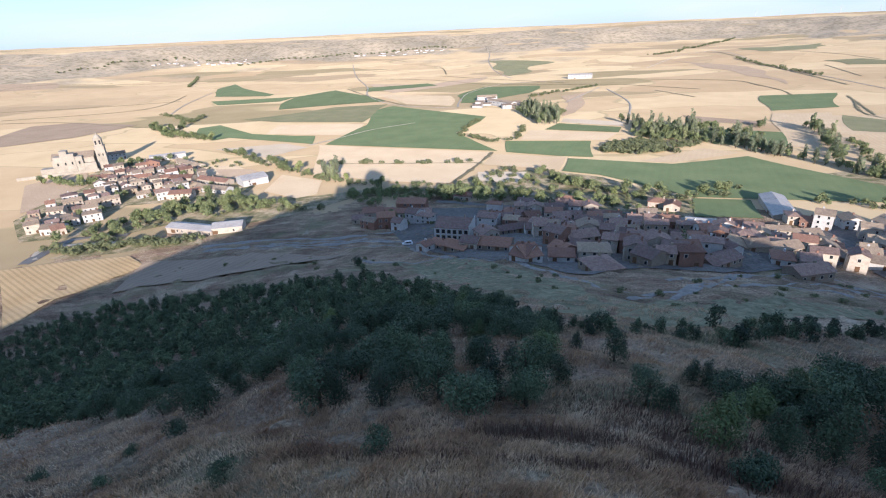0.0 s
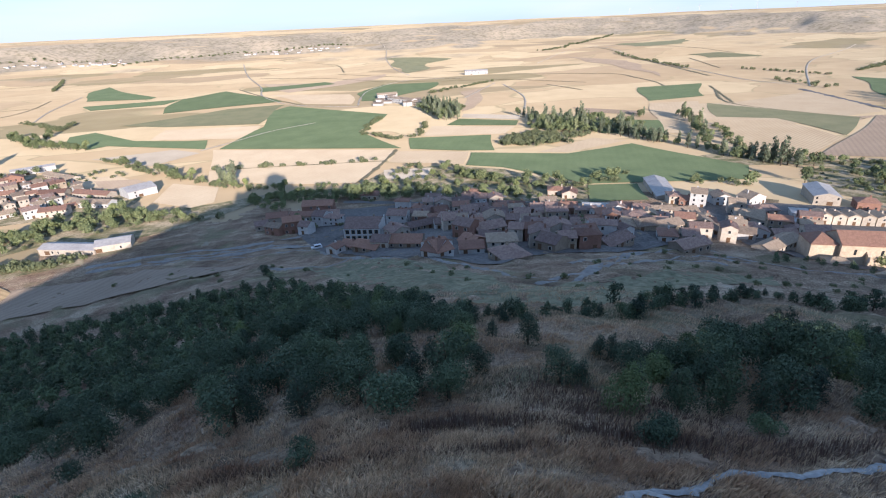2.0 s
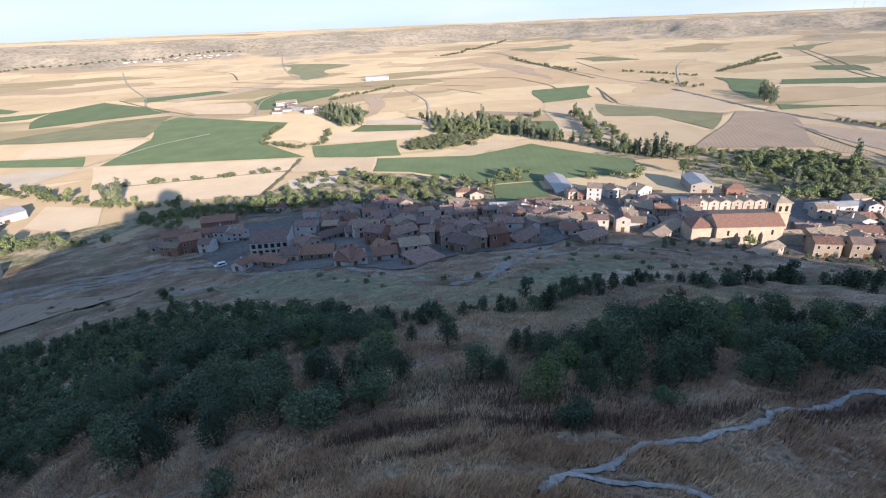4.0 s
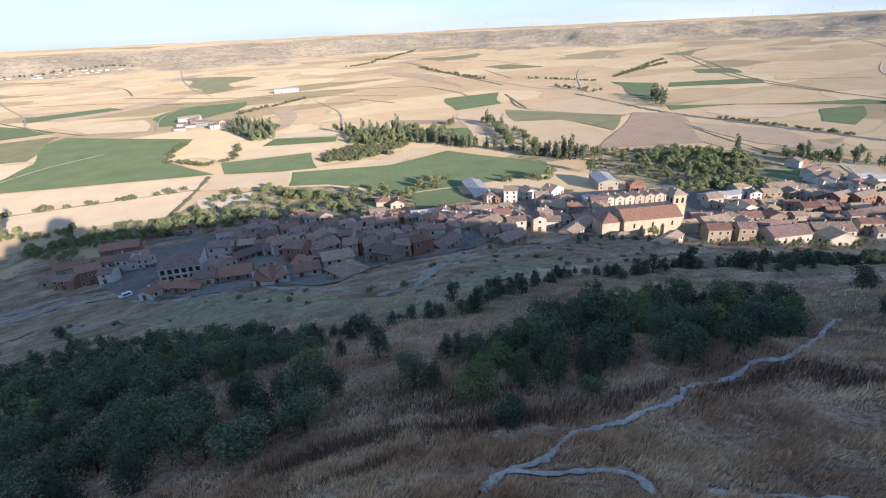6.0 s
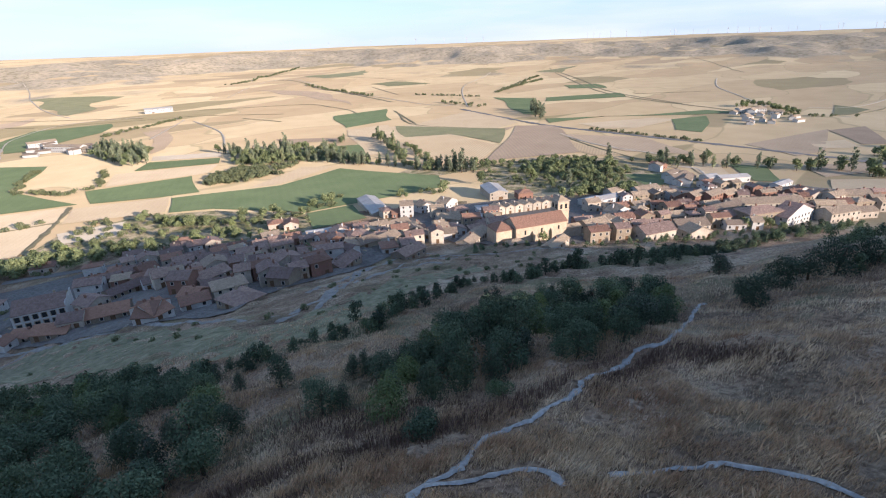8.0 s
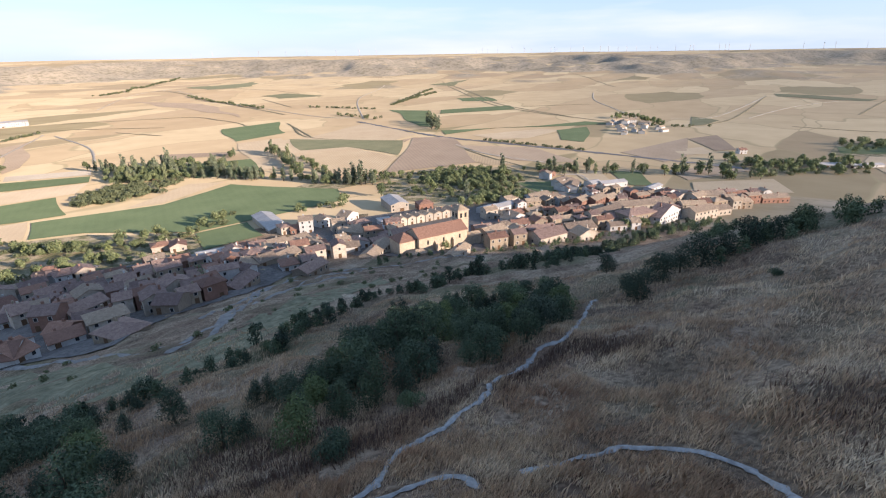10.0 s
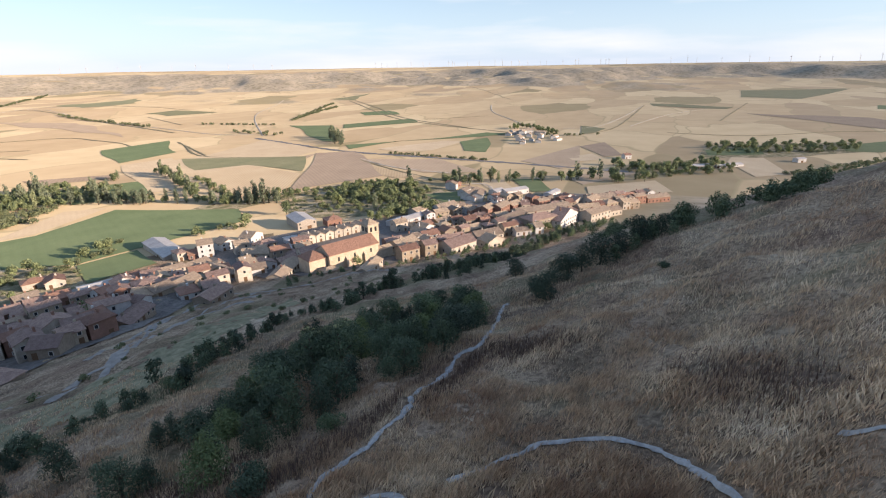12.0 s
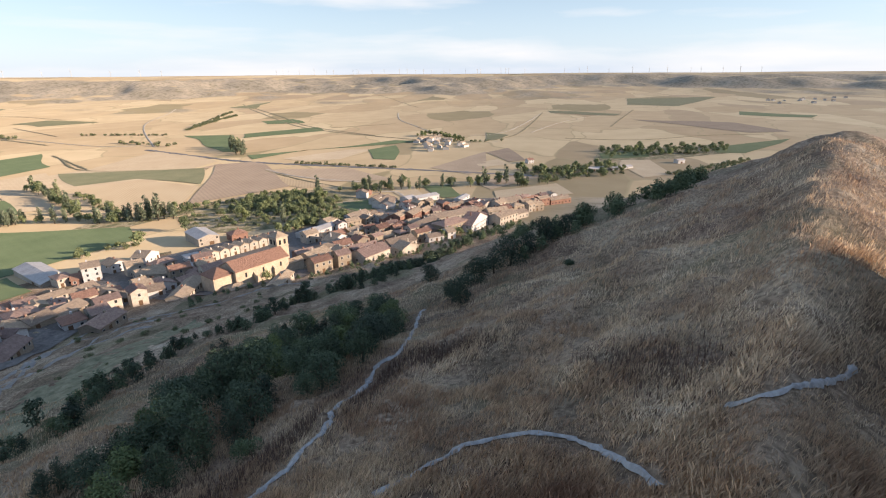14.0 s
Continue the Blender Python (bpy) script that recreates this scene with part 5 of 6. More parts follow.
def vehicle(kind, x, y, turn, length, width, height, paint, label):
    root = tagged(new(kind), label, kind)
    root.matrix_basis = placed(x, y, turn)
    bm = boxes((-length / 2, length / 2, -width / 2, width / 2, 0.35, height * 0.58), (-length * 0.42, length * 0.24, -width * 0.44, width * 0.44, height * 0.58, height))
    bmesh.ops.bevel(bm, geom=bm.edges[:], offset=0.12, segments=2, affect="EDGES")
    part("body", bm, paint, root)
    piece("windscreen", PANE, root, length * 0.245, 0, height * 0.6, 0.06, width * 0.8, height * 0.32)
    for side in (-1, 1):
        piece("side_window", PANE, root, -length * 0.1, side * width * 0.44, height * 0.62, length * 0.5, 0.06, height * 0.28)
        for end in (-0.3, 0.3):
            bm = bmesh.new()
            bmesh.ops.create_cone(bm, cap_ends=True, segments=14, radius1=0.33, radius2=0.33, depth=0.22, matrix=pose(length * end, side * width * 0.48, 0.33, 90))
            part("wheel", bm, DARKGLASS, root)


PAINT = mottled("white_car_paint", (0.74, 0.74, 0.74), (0.8, 0.8, 0.8), 1, 0.3, 0.35, 0.0)
DARKPAINT = mottled("grey_car_paint", (0.10, 0.11, 0.13), (0.14, 0.15, 0.17), 1, 0.3, 0.35, 0.0)
vehicle("van", -17.4, 231.5, 190, 5.2, 2.0, 2.1, PAINT, "white van parked beside the village lane")
vehicle("car", 337, 131, 200, 4.2, 1.8, 1.45, PAINT, "white car on the village street")
vehicle("car", 60, 300, 10, 4.2, 1.8, 1.45, PAINT, "white car parked by the lane")
vehicle("car", 96, 293, 5, 4.2, 1.8, 1.45, DARKPAINT, "dark grey car parked by the lane")
wall_run(-8, 226, 24, 219, 1.3, WALLS[4], "low adobe yard wall below the houses")
wall_run(216, 129, 262, 122, 1.6, STONE, "golden stone wall beside the church lane")
wall_run(97, 205, 120, 198, 1.4, WALLS[4], "low adobe yard wall below the houses")


# ---- trees ----
def crown_mesh(name, rng, shape, height, radius, leaves, size, mat):
    """A crown of many small leaf sprays set round uneven clumps."""
    clumps = []
    n = {"round": 9, "cone": 8, "poplar": 9, "shrub": 6}[shape]
    for i in range(n):
        f = (i + 0.5) / n
        a = rng.uniform(0, 6.283)
        if shape == "cone":
            z, out, r = height * (0.10 + 0.76 * f), radius * 0.40 * (1 - 0.7 * f), radius * (1.0 - 0.68 * f) * rng.uniform(0.75, 1.1)
        elif shape == "poplar":
            z, out, r = height * (0.18 + 0.72 * f), radius * 0.35, radius * rng.uniform(0.6, 0.9) * (1.1 - 0.5 * f)
        elif shape == "shrub":
            z, out, r = height * rng.uniform(0.3, 0.65), radius * rng.uniform(0.2, 0.65), radius * rng.uniform(0.4, 0.6)
        else:
            z, out, r = height * rng.uniform(0.22, 0.82), radius * rng.uniform(0.2, 0.72), radius * rng.uniform(0.40, 0.60)
        clumps.append((out * math.cos(a), out * math.sin(a), z, r))
    if shape == "round":
        clumps.append((0, 0, height * 0.62, radius * 0.68))
    weight = np.array([c[3] ** 2 for c in clumps])
    weight /= weight.sum()
    verts, faces = [], []
    for i in rng.choice(len(clumps), leaves, p=weight):
        cx, cy, cz, r = clumps[i]
        u = rng.normal(size=3)
        u /= np.linalg.norm(u)
        if u[2] < -0.5 and rng.rand() < 0.7:
            u[2] = -u[2]
        q = np.array((cx, cy, cz)) + u * r * (rng.uniform(0.60, 1.12)) * np.array((1, 1, 0.85 if shape in ("round", "shrub") else 1.15))
        q[2] = max(q[2], 0.03 * height)
        n1 = u + rng.normal(size=3) * 0.75 + np.array((0, 0, 0.25))
        n1 /= np.linalg.norm(n1)
        a = np.cross(n1, rng.normal(size=3))
        a /= np.linalg.norm(a)
        b = np.cross(n1, a)
        s = size * rng.uniform(0.6, 1.3)
        k = len(verts)
        verts += [tuple(q - a * s), tuple(q + b * s * 0.55), tuple(q + a * s * 1.1 + n1 * s * 0.2), tuple(q - b * s * 0.5)]
        faces.append((k, k + 1, k + 2, k + 3))
    return mesh_of(name, verts, faces, [mat])


def trunk_mesh(rng, height, thick, limbs=4):
    bm = bmesh.new()

    def limb(a, b, ra, rb):
        way = (b - a)
        m = Matrix.Translation((a + b) / 2) @ way.to_track_quat("Z", "Y").to_matrix().to_4x4()
        bmesh.ops.create_cone(bm, cap_ends=False, segments=6, radius1=ra, radius2=rb, depth=way.length, matrix=m)
    top = Vector((rng.uniform(-0.1, 0.1) * height, rng.uniform(-0.1, 0.1) * height, height * 0.72))
    limb(Vector((0, 0, -0.4)), top, thick, thick * 0.35)
    for i in range(limbs):
        a = rng.uniform(0, 6.283)
        s = top * rng.uniform(0.35, 0.7)
        limb(s, s + Vector((math.cos(a), math.sin(a), 0.9)) * height * 0.25, thick * 0.4, thick * 0.12)
    me = bpy.data.meshes.new("trunk")
    bm.to_mesh(me)
    bm.free()
    me.materials.append(BARK)
    return me


def tree(kind, shape, height, radius, leaves, size, mat, seed, label, group):
    rng = np.random.RandomState(seed)
    root = tagged(new(kind), label, "shrub" if shape == "shrub" else "tree", group)
    trunk = new("trunk", trunk_mesh(rng, height, 0.03 * height + 0.03))
    crown = new("crown", crown_mesh("crown", rng, shape, height, radius, leaves, size, mat))
    trunk.parent = crown.parent = root
    return root




class Grove:
    """One kind of tree in a few forms: the first ones are moved into place, the others copied; past 290 they join one mass."""

    def __init__(self, forms, joined=False):
        self.forms, self.used, self.count, self.mass, self.joined = forms, set(), 0, [], joined

    def add(self, rng, x, y, size=1.0, tall=1.0, pick=None):
        k = rng.randint(len(self.forms)) if pick is None else pick
        m = placed(x, y, rng.uniform(0, 360), size, 0.1, tall)
        self.count += 1
        if self.joined or self.count > 290:
            self.mass.append((k, m))
        elif k in self.used:
            copy_thing(self.forms[k], m)
        else:
            self.used.add(k)
            self.forms[k].matrix_basis = m

    def tidy(self, name, label):
        """Joins the mass into one object and removes forms that stand nowhere."""
        if self.mass:
            verts, faces, base, mats = [], [], 0, []
            crowns = []
            for f in self.forms:
                me = [o for o in f.children if o.name.startswith("crown")][0].data
                co = np.zeros(len(me.vertices) * 3)
                me.vertices.foreach_get("co", co)
                crowns.append(co.reshape(-1, 3))
                mats.append(me.materials[0])
            for k, m in self.mass:
                a = np.array(m)
                verts.append(crowns[k] @ a[:3, :3].T + a[:3, 3])
            verts = np.concatenate(verts)
            faces = np.arange(len(verts)).reshape(-1, 4).tolist()
            tagged(new(name, mesh_of(name, verts.tolist(), faces, mats[:1])), label, name.replace("_", " "), kind="stuff")
        for k, f in enumerate(self.forms):
            if k not in self.used:
                for o in (*f.children_recursive, f):
                    bpy.data.objects.remove(o)


HILL = "trees on the castle hill"
OAK = Grove([tree("oak_tree", "round", 3.3 + 0.25 * i, 1.75, 2600, 0.095, LEAF[0], 10 + i, "bushy dark green holm oak on the shaded hillside", HILL) for i in range(5)])
JUNIPER = Grove([tree("juniper_tree", "cone", 4.2, 1.3, 2200, 0.09, LEAF[1], 30 + i, "dark conical juniper on the dry shaded slope", HILL) for i in range(4)])
BRIGHT = Grove([tree("young_ash_tree", "cone", 3.7, 1.6, 2600, 0.095, LEAF[2], 40 + i, "yellow-green young tree standing out from the dark scrub", HILL) for i in range(2)])
SHRUB = Grove([tree("shrub", "shrub", 1.8, 1.3, 1500, 0.08, LEAF[0], 50 + i, "low grey-green shrub in dry grass", HILL) for i in range(3)])
BUSHY = Grove([tree("juniper_tree", "round", 3.6 + 0.4 * i, 2.0, 2900, 0.10, LEAF[1], 95 + i, "broad bushy dark juniper standing alone in dry grass", HILL) for i in range(3)])
LOWJUNIPER = Grove([tree("juniper_tree", ("cone", "round", "cone", "cone")[i], 3.5, 1.35, 420, 0.20, LEAF[i % 2], 90 + i, "low dark juniper in a belt along the slope", HILL) for i in range(4)])
VALLEY = "trees in the valley"
BROAD = Grove([tree("broadleaf_tree", "round", 8.0, 3.6, 430, 0.60, LEAF[5], 60 + i, "rounded green tree beside the village fields", VALLEY) for i in range(4)])
POPLAR = Grove([tree("poplar_tree", "poplar", 12.0, 2.3, 400, 0.60, LEAF[3], 70 + i, "tall grey-green poplar along a stream", VALLEY) for i in range(3)])
HEDGE = Grove([tree("hedge_bush", "shrub", 3.6, 2.8, 190, 0.50, LEAF[4], 80 + i, "olive green hedge bush at a field edge", VALLEY) for i in range(3)], True)


def scatter(groves, outline, spacing, seed, small=0.7, large=1.2, odds=None):
    rng = np.random.RandomState(seed)
    xs, ys = [p[0] for p in outline], [p[1] for p in outline]
    x = min(xs)
    while x < max(xs):
        y = min(ys)
        while y < max(ys):
            px, py = x + rng.uniform(-0.5, 0.5) * spacing, y + rng.uniform(-0.5, 0.5) * spacing
            if rng.rand() < 0.86 and inside(px, py, outline):
                g = groves[rng.choice(len(groves), p=odds)]
                g.add(rng, px, py, rng.uniform(small, large), rng.uniform(0.85, 1.2))
            y += spacing
        x += spacing


def belt(groves, points, width, spacing, seed, small=0.7, large=1.2, odds=None):
    """Trees along a line."""
    rng = np.random.RandomState(seed)
    for (ax, ay), (bx, by) in zip(points, points[1:]):
        run = math.hypot(bx - ax, by - ay)
        for i in range(max(1, int(run / spacing))):
            t = (i + rng.uniform(0, 1)) / max(1, int(run / spacing))
            g = groves[rng.choice(len(groves), p=odds)]
            g.add(rng, ax + (bx - ax) * t + rng.uniform(-0.5, 0.5) * width, ay + (by - ay) * t + rng.uniform(-0.5, 0.5) * width, rng.uniform(small, large), rng.uniform(0.85, 1.2))


# ---- woods and single trees on the hill ----
WOOD_WEST = [(-171.6, 153.7), (-173.7, 170.2), (-157.8, 182.7), (-143.3, 192.8), (-115.8, 187.9), (-62.3, 164.6), (-31.0, 152.4), (-14.9, 138.4), (-0.5, 110.0), (11.1, 78.3), (15.1, 59.6), (17.2, 54.9), (11.9, 40.8), (9.5, 35.6), (7.3, 31.8), (4.2, 29.2), (-0.5, 28.5), (-10.8, 32.3), (-21.9, 39.4), (-34.1, 49.3), (-56.0, 58.3), (-60.6, 54.5), (-75.9, 62.5)]
WOOD_EAST = [(23.3, 32.9), (36.3, 41.0), (57.7, 49.5), (64.5, 43.4), (68.3, 34.1), (66.6, 24.9), (56.0, 20.4), (41.8, 17.4), (35.0, 19.2), (30.8, 20.8), (24.0, 23.8), (19.5, 22.7), (17.4, 25.2)]


def wood(groves, odds, outline, spacing, reach, seed, open_share=0.6, small=0.75, large=1.25):
    """A wood of single trees as far as reach from the castle, with clearings."""
    rng = np.random.RandomState(seed)
    xs, ys = [p[0] for p in outline], [p[1] for p in outline]
    spots = []
    for x in np.arange(min(xs), max(xs), spacing):
        for y in np.arange(min(ys), max(ys), spacing):
            px, py = x + rng.uniform(-0.45, 0.45) * spacing, y + rng.uniform(-0.45, 0.45) * spacing
            if math.hypot(px, py) < reach and inside(px, py, outline) and float(waves(px, py, 17, 55, 2)) < open_share:
                spots.append((math.hypot(px, py), px, py))
    for _, px, py in sorted(spots):
        groves[rng.choice(len(groves), p=odds)].add(rng, px, py, rng.uniform(small, large), rng.uniform(0.85, 1.15))


wood([OAK, JUNIPER, BRIGHT], [0.68, 0.25, 0.07], WOOD_WEST, 3.6, 82, 300, 0.75)
wood([OAK, JUNIPER, BRIGHT], [0.46, 0.46, 0.08], WOOD_EAST, 3.1, 90, 301, 1.6, 0.7, 1.25)
BELT = [LOWJUNIPER, SHRUB]
belt(BELT, [(12.9, 74.3), (18.8, 64.5), (21.5, 58.8), (29.1, 59.1), (36.9, 58.9), (47.5, 63.4)], 7, 1.0, 404, 0.6, 1.05, [0.8, 0.2])
belt(BELT, [(47.5, 63.4), (58.6, 69.4), (74.5, 74.2), (80.9, 63.4), (97.0, 66.0), (109.1, 67.5)], 7, 1.0, 405, 0.6, 1.1, [0.9, 0.1])
belt([LOWJUNIPER], [(109.1, 66.5), (114.1, 60.6), (113.5, 50.0), (124.0, 47.5), (169.2, 60.4), (244.8, 68.2), (281.1, 60.5), (318.8, 50.9)], 8, 1.8, 406, 0.9, 1.4, [1])
belt([LOWJUNIPER], [(104.1, 61.7), (119.7, 55.4), (169.2, 60.4), (264.9, 64.6), (298.9, 49.2), (340.7, 34.5)], 9, 2.2, 407, 0.9, 1.4, [1])
belt([LOWJUNIPER], [(152.3, 148.4), (184.6, 128.3), (206.4, 115.6), (217.0, 95.3), (266.4, 81.5), (293.0, 54.7)], 8, 3.0, 408, 0.6, 1.1, [1])
belt([LOWJUNIPER], [(84.0, 5.1), (88.7, 1.5), (95.6, -2.7), (98.4, -6.2), (98.9, -9.3), (98.5, -15.0), (122.6, -27.5)], 6, 1.3, 409, 0.8, 1.3, [1])
belt([LOWJUNIPER], [(137.4, 16.4), (101.7, 5.2)], 8, 2.0, 410, 0.6, 1.0, [1])
belt([LOWJUNIPER], [(623.0, -138.8), (701.7, -192.9)], 8, 2.2, 411, 0.8, 1.3, [1])

# ---- trees and hedges in the valley ----
belt([BROAD], [(-354.8, 663.9), (-318.1, 638.9), (-269.3, 612.9)], 10, 4.3, 450, 0.69, 1.25, [1])
belt([HEDGE, BROAD], [(-228.9, 549.8), (-181.0, 496.0), (-142.3, 455.7), (-102.7, 415.0), (-60.1, 378.3)], 8, 3.7, 451, 0.69, 1.25, [0.7,0.3])
belt([POPLAR], [(-103.2, 435.5), (-82.0, 404.6)], 6, 4.3, 452, 0.80, 1.25, [1])
belt([BROAD, HEDGE], [(-59.7, 374.9), (-25.2, 374.2), (8.5, 355.8), (31.9, 343.4), (63.5, 321.6), (90.7, 298.8), (111.2, 278.3)], 14, 6.3, 453, 0.45, 0.95, [0.6,0.4])
belt([HEDGE, BROAD], [(50.6, 364.0), (82.7, 358.1), (107.3, 330.3), (130.3, 319.9), (147.5, 299.9)], 22, 7.3, 454, 0.45, 0.95, [0.6,0.4])
belt([BROAD], [(-229.1, 292.3), (-206.2, 313.5), (-189.2, 339.5), (-160.5, 346.8), (-132.7, 348.0)], 16, 3.7, 455, 0.52, 1.00, [1])
belt([BROAD, HEDGE], [(-205.5, 318.8), (-185.1, 347.7), (-159.3, 364.8), (-118.9, 329.4), (-83.8, 327.1)], 14, 3.7, 456, 0.57, 1.12, [0.6,0.4])
belt([HEDGE], [(-226.9, 274.2), (-189.4, 272.1), (-160.5, 273.3), (-142.0, 276.0)], 9, 3.1, 457, 0.69, 1.38, [1])
belt([BROAD], [(-349.7, 443.8), (-315.2, 429.4), (-288.6, 433.7)], 8, 4.3, 458, 0.57, 1.12, [1])
belt([BROAD], [(-320.9, 488.6), (-297.7, 507.0), (-272.8, 514.1)], 8, 5.6, 459, 0.69, 1.25, [1])
belt([HEDGE], [(-625.9, 1363.2), (-724.2, 1647.5)], 6, 5.6, 460, 0.92, 1.75, [1])
belt([HEDGE], [(-448.2, 854.3), (-413.7, 829.3), (-356.7, 760.2), (-363.4, 815.8)], 7, 5.6, 461, 0.80, 1.62, [1])
belt([BROAD, HEDGE], [(-403.5, 738.7), (-350.7, 663.1), (-349.0, 724.4)], 8, 5.6, 462, 0.69, 1.38, [0.6,0.4])
belt([POPLAR, BROAD], [(223.1, 604.9), (234.6, 550.6), (280.5, 544.8)], 20, 5.6, 463, 0.80, 1.50, [0.5,0.5])
belt([POPLAR, BROAD], [(209.2, 531.4), (231.9, 502.1), (264.6, 489.1)], 14, 5.0, 464, 0.69, 1.25, [0.5,0.5])
belt([HEDGE], [(153.0, 481.9), (181.5, 486.1), (209.6, 462.4), (240.7, 473.3)], 20, 5.0, 465, 1.03, 1.75, [1])
belt([HEDGE], [(147.4, 463.2), (179.7, 451.9), (207.8, 446.3)], 14, 5.0, 466, 1.03, 1.75, [1])
belt([POPLAR], [(263.4, 476.1), (274.0, 456.6), (281.1, 425.8), (298.4, 422.7)], 8, 5.0, 467, 0.80, 1.38, [1])
belt([POPLAR, BROAD], [(336.1, 547.0), (357.2, 541.8)], 14, 5.6, 468, 0.80, 1.38, [0.5,0.5])
belt([BROAD, POPLAR], [(383.1, 535.6), (379.9, 505.4), (349.2, 446.7), (317.3, 389.8)], 10, 5.0, 469, 0.80, 1.38, [0.6,0.4])
belt([POPLAR], [(316.2, 357.0), (319.3, 326.4), (329.0, 305.0)], 10, 3.7, 470, 0.92, 1.44, [1])
belt([HEDGE, BROAD], [(334.6, 310.2), (356.3, 269.7), (382.3, 244.3), (408.0, 219.9)], 16, 8.2, 471, 0.69, 1.38, [0.7,0.3])
belt([BROAD, HEDGE], [(382.2, 280.7), (407.6, 261.2), (425.0, 229.6)], 14, 7.0, 472, 0.69, 1.25, [0.6,0.4])
belt([POPLAR, BROAD], [(317.1, 219.1), (337.1, 204.9), (335.1, 178.1)], 16, 7.0, 473, 0.69, 1.25, [0.3,0.7])
belt([HEDGE, BROAD], [(297.7, 266.6), (332.3, 245.6), (359.9, 210.1)], 20, 8.2, 474, 0.69, 1.25, [0.6,0.4])
belt([POPLAR], [(438.1, 238.3), (434.3, 232.4)], 3, 5.6, 475, 0.92, 1.50, [1])
belt([BROAD, POPLAR], [(454.3, 220.9), (469.9, 204.7), (473.3, 179.4), (507.6, 176.2)], 12, 5.0, 476, 0.69, 1.25, [0.7,0.3])
belt([BROAD, POPLAR], [(502.2, 102.2), (522.8, 76.4), (519.2, 46.7), (531.9, 30.5)], 18, 5.0, 477, 0.92, 1.50, [0.6,0.4])
belt([BROAD], [(613.7, 69.6), (592.5, 21.8), (640.9, -29.4), (639.1, -55.2)], 30, 5.6, 478, 0.69, 1.38, [1])
belt([BROAD, HEDGE], [(785.5, -33.8), (815.3, -91.4), (842.6, -150.5), (850.4, -199.0)], 30, 6.2, 479, 0.80, 1.50, [0.5,0.5])
belt([BROAD, HEDGE], [(760.5, -93.5), (785.0, -141.2), (792.4, -186.6)], 20, 6.2, 480, 0.80, 1.50, [0.5,0.5])
belt([HEDGE], [(613.9, -101.9), (662.0, -152.6), (735.2, -214.4)], 10, 5.6, 481, 0.80, 1.50, [1])
belt([POPLAR], [(708.1, 529.0), (643.2, 463.4)], 14, 5.6, 482, 1.15, 2.00, [1])
belt([HEDGE], [(917.7, 788.5), (1025.6, 832.6), (1275.9, 920.2)], 10, 6.2, 483, 0.92, 1.62, [1])
belt([HEDGE], [(594.5, 349.9), (594.9, 290.1), (592.4, 213.2)], 6, 3.7, 484, 0.69, 1.12, [1])
belt([HEDGE], [(846.3, 261.8), (871.3, 218.2), (846.1, 182.6), (870.7, 129.2)], 25, 5.6, 485, 0.69, 1.25, [1])
belt([BROAD], [(900.8, 278.5), (933.8, 255.5), (859.4, 195.3)], 20, 5.6, 486, 0.80, 1.38, [1])
belt([HEDGE], [(114.2, 717.1), (148.7, 733.5), (172.7, 700.8)], 8, 7.4, 487, 0.92, 1.62, [1])
belt([BROAD, POPLAR], [(115.8, 726.9), (143.8, 709.1), (160.4, 680.2)], 16, 5.0, 488, 0.92, 1.50, [0.6,0.4])
belt([HEDGE], [(55.8, 671.8), (39.0, 639.2), (25.5, 577.4), (55.8, 532.3), (84.6, 546.8), (101.2, 612.2)], 6, 5.6, 489, 0.80, 1.38, [1])
belt([HEDGE], [(158.5, 879.5), (205.2, 920.2), (307.6, 998.8)], 8, 6.2, 490, 0.92, 1.62, [1])
belt([HEDGE], [(665.6, 1672.0), (787.9, 1751.7), (1009.8, 2017.8), (1293.4, 2348.7)], 12, 9.9, 491, 1.15, 2.00, [1])
belt([HEDGE], [(790.5, 1412.6), (765.9, 1217.1), (723.0, 1003.3)], 12, 8.7, 492, 1.03, 1.88, [1])
belt([HEDGE], [(714.9, 766.4), (722.3, 712.7), (703.0, 638.6)], 25, 8.7, 493, 1.03, 1.75, [1])
belt([HEDGE], [(970.4, 815.9), (1095.7, 869.2), (1371.9, 1008.5)], 12, 9.9, 494, 1.03, 1.88, [1])
belt([HEDGE], [(791.1, 922.7), (835.8, 760.6)], 5, 8.7, 495, 0.92, 1.75, [1])
belt([HEDGE], [(-1196.6, 1721.8), (-1123.2, 1913.0), (-975.6, 2108.2), (-805.0, 2234.1)], 10, 18.6, 496, 1.15, 2.25, [1])
belt([HEDGE], [(-699.8, 1928.5), (-591.5, 2126.8), (-377.3, 2165.5), (-109.7, 2201.8), (78.7, 2385.9)], 14, 16.1, 497, 1.15, 2.38, [1])
belt([HEDGE], [(-113.9, 467.2), (-71.2, 462.1), (-8.7, 447.0), (36.2, 441.5)], 4, 8.7, 498, 0.80, 1.50, [1])
belt([HEDGE], [(21.7, 369.7), (35.3, 379.3), (56.9, 410.1), (57.4, 354.4)], 8, 6.2, 499, 0.69, 1.25, [1])
belt([BROAD], [(42.4, 327.7), (68.5, 306.1), (100.6, 298.8), (114.4, 284.5)], 10, 5.6, 500, 0.57, 1.00, [1])
belt([BROAD], [(35.0, 279.0), (54.7, 247.3), (80.7, 231.0), (106.2, 206.1), (145.2, 209.1), (183.7, 215.4)], 30, 8.1, 501, 0.46, 0.94, [1])
belt([BROAD], [(234.7, 304.2), (229.1, 283.7)], 8, 5.6, 502, 0.57, 1.12, [1])
belt([HEDGE, BROAD], [(245.0, 282.7), (261.8, 269.2)], 6, 4.3, 503, 0.80, 1.38, [0.6,0.4])
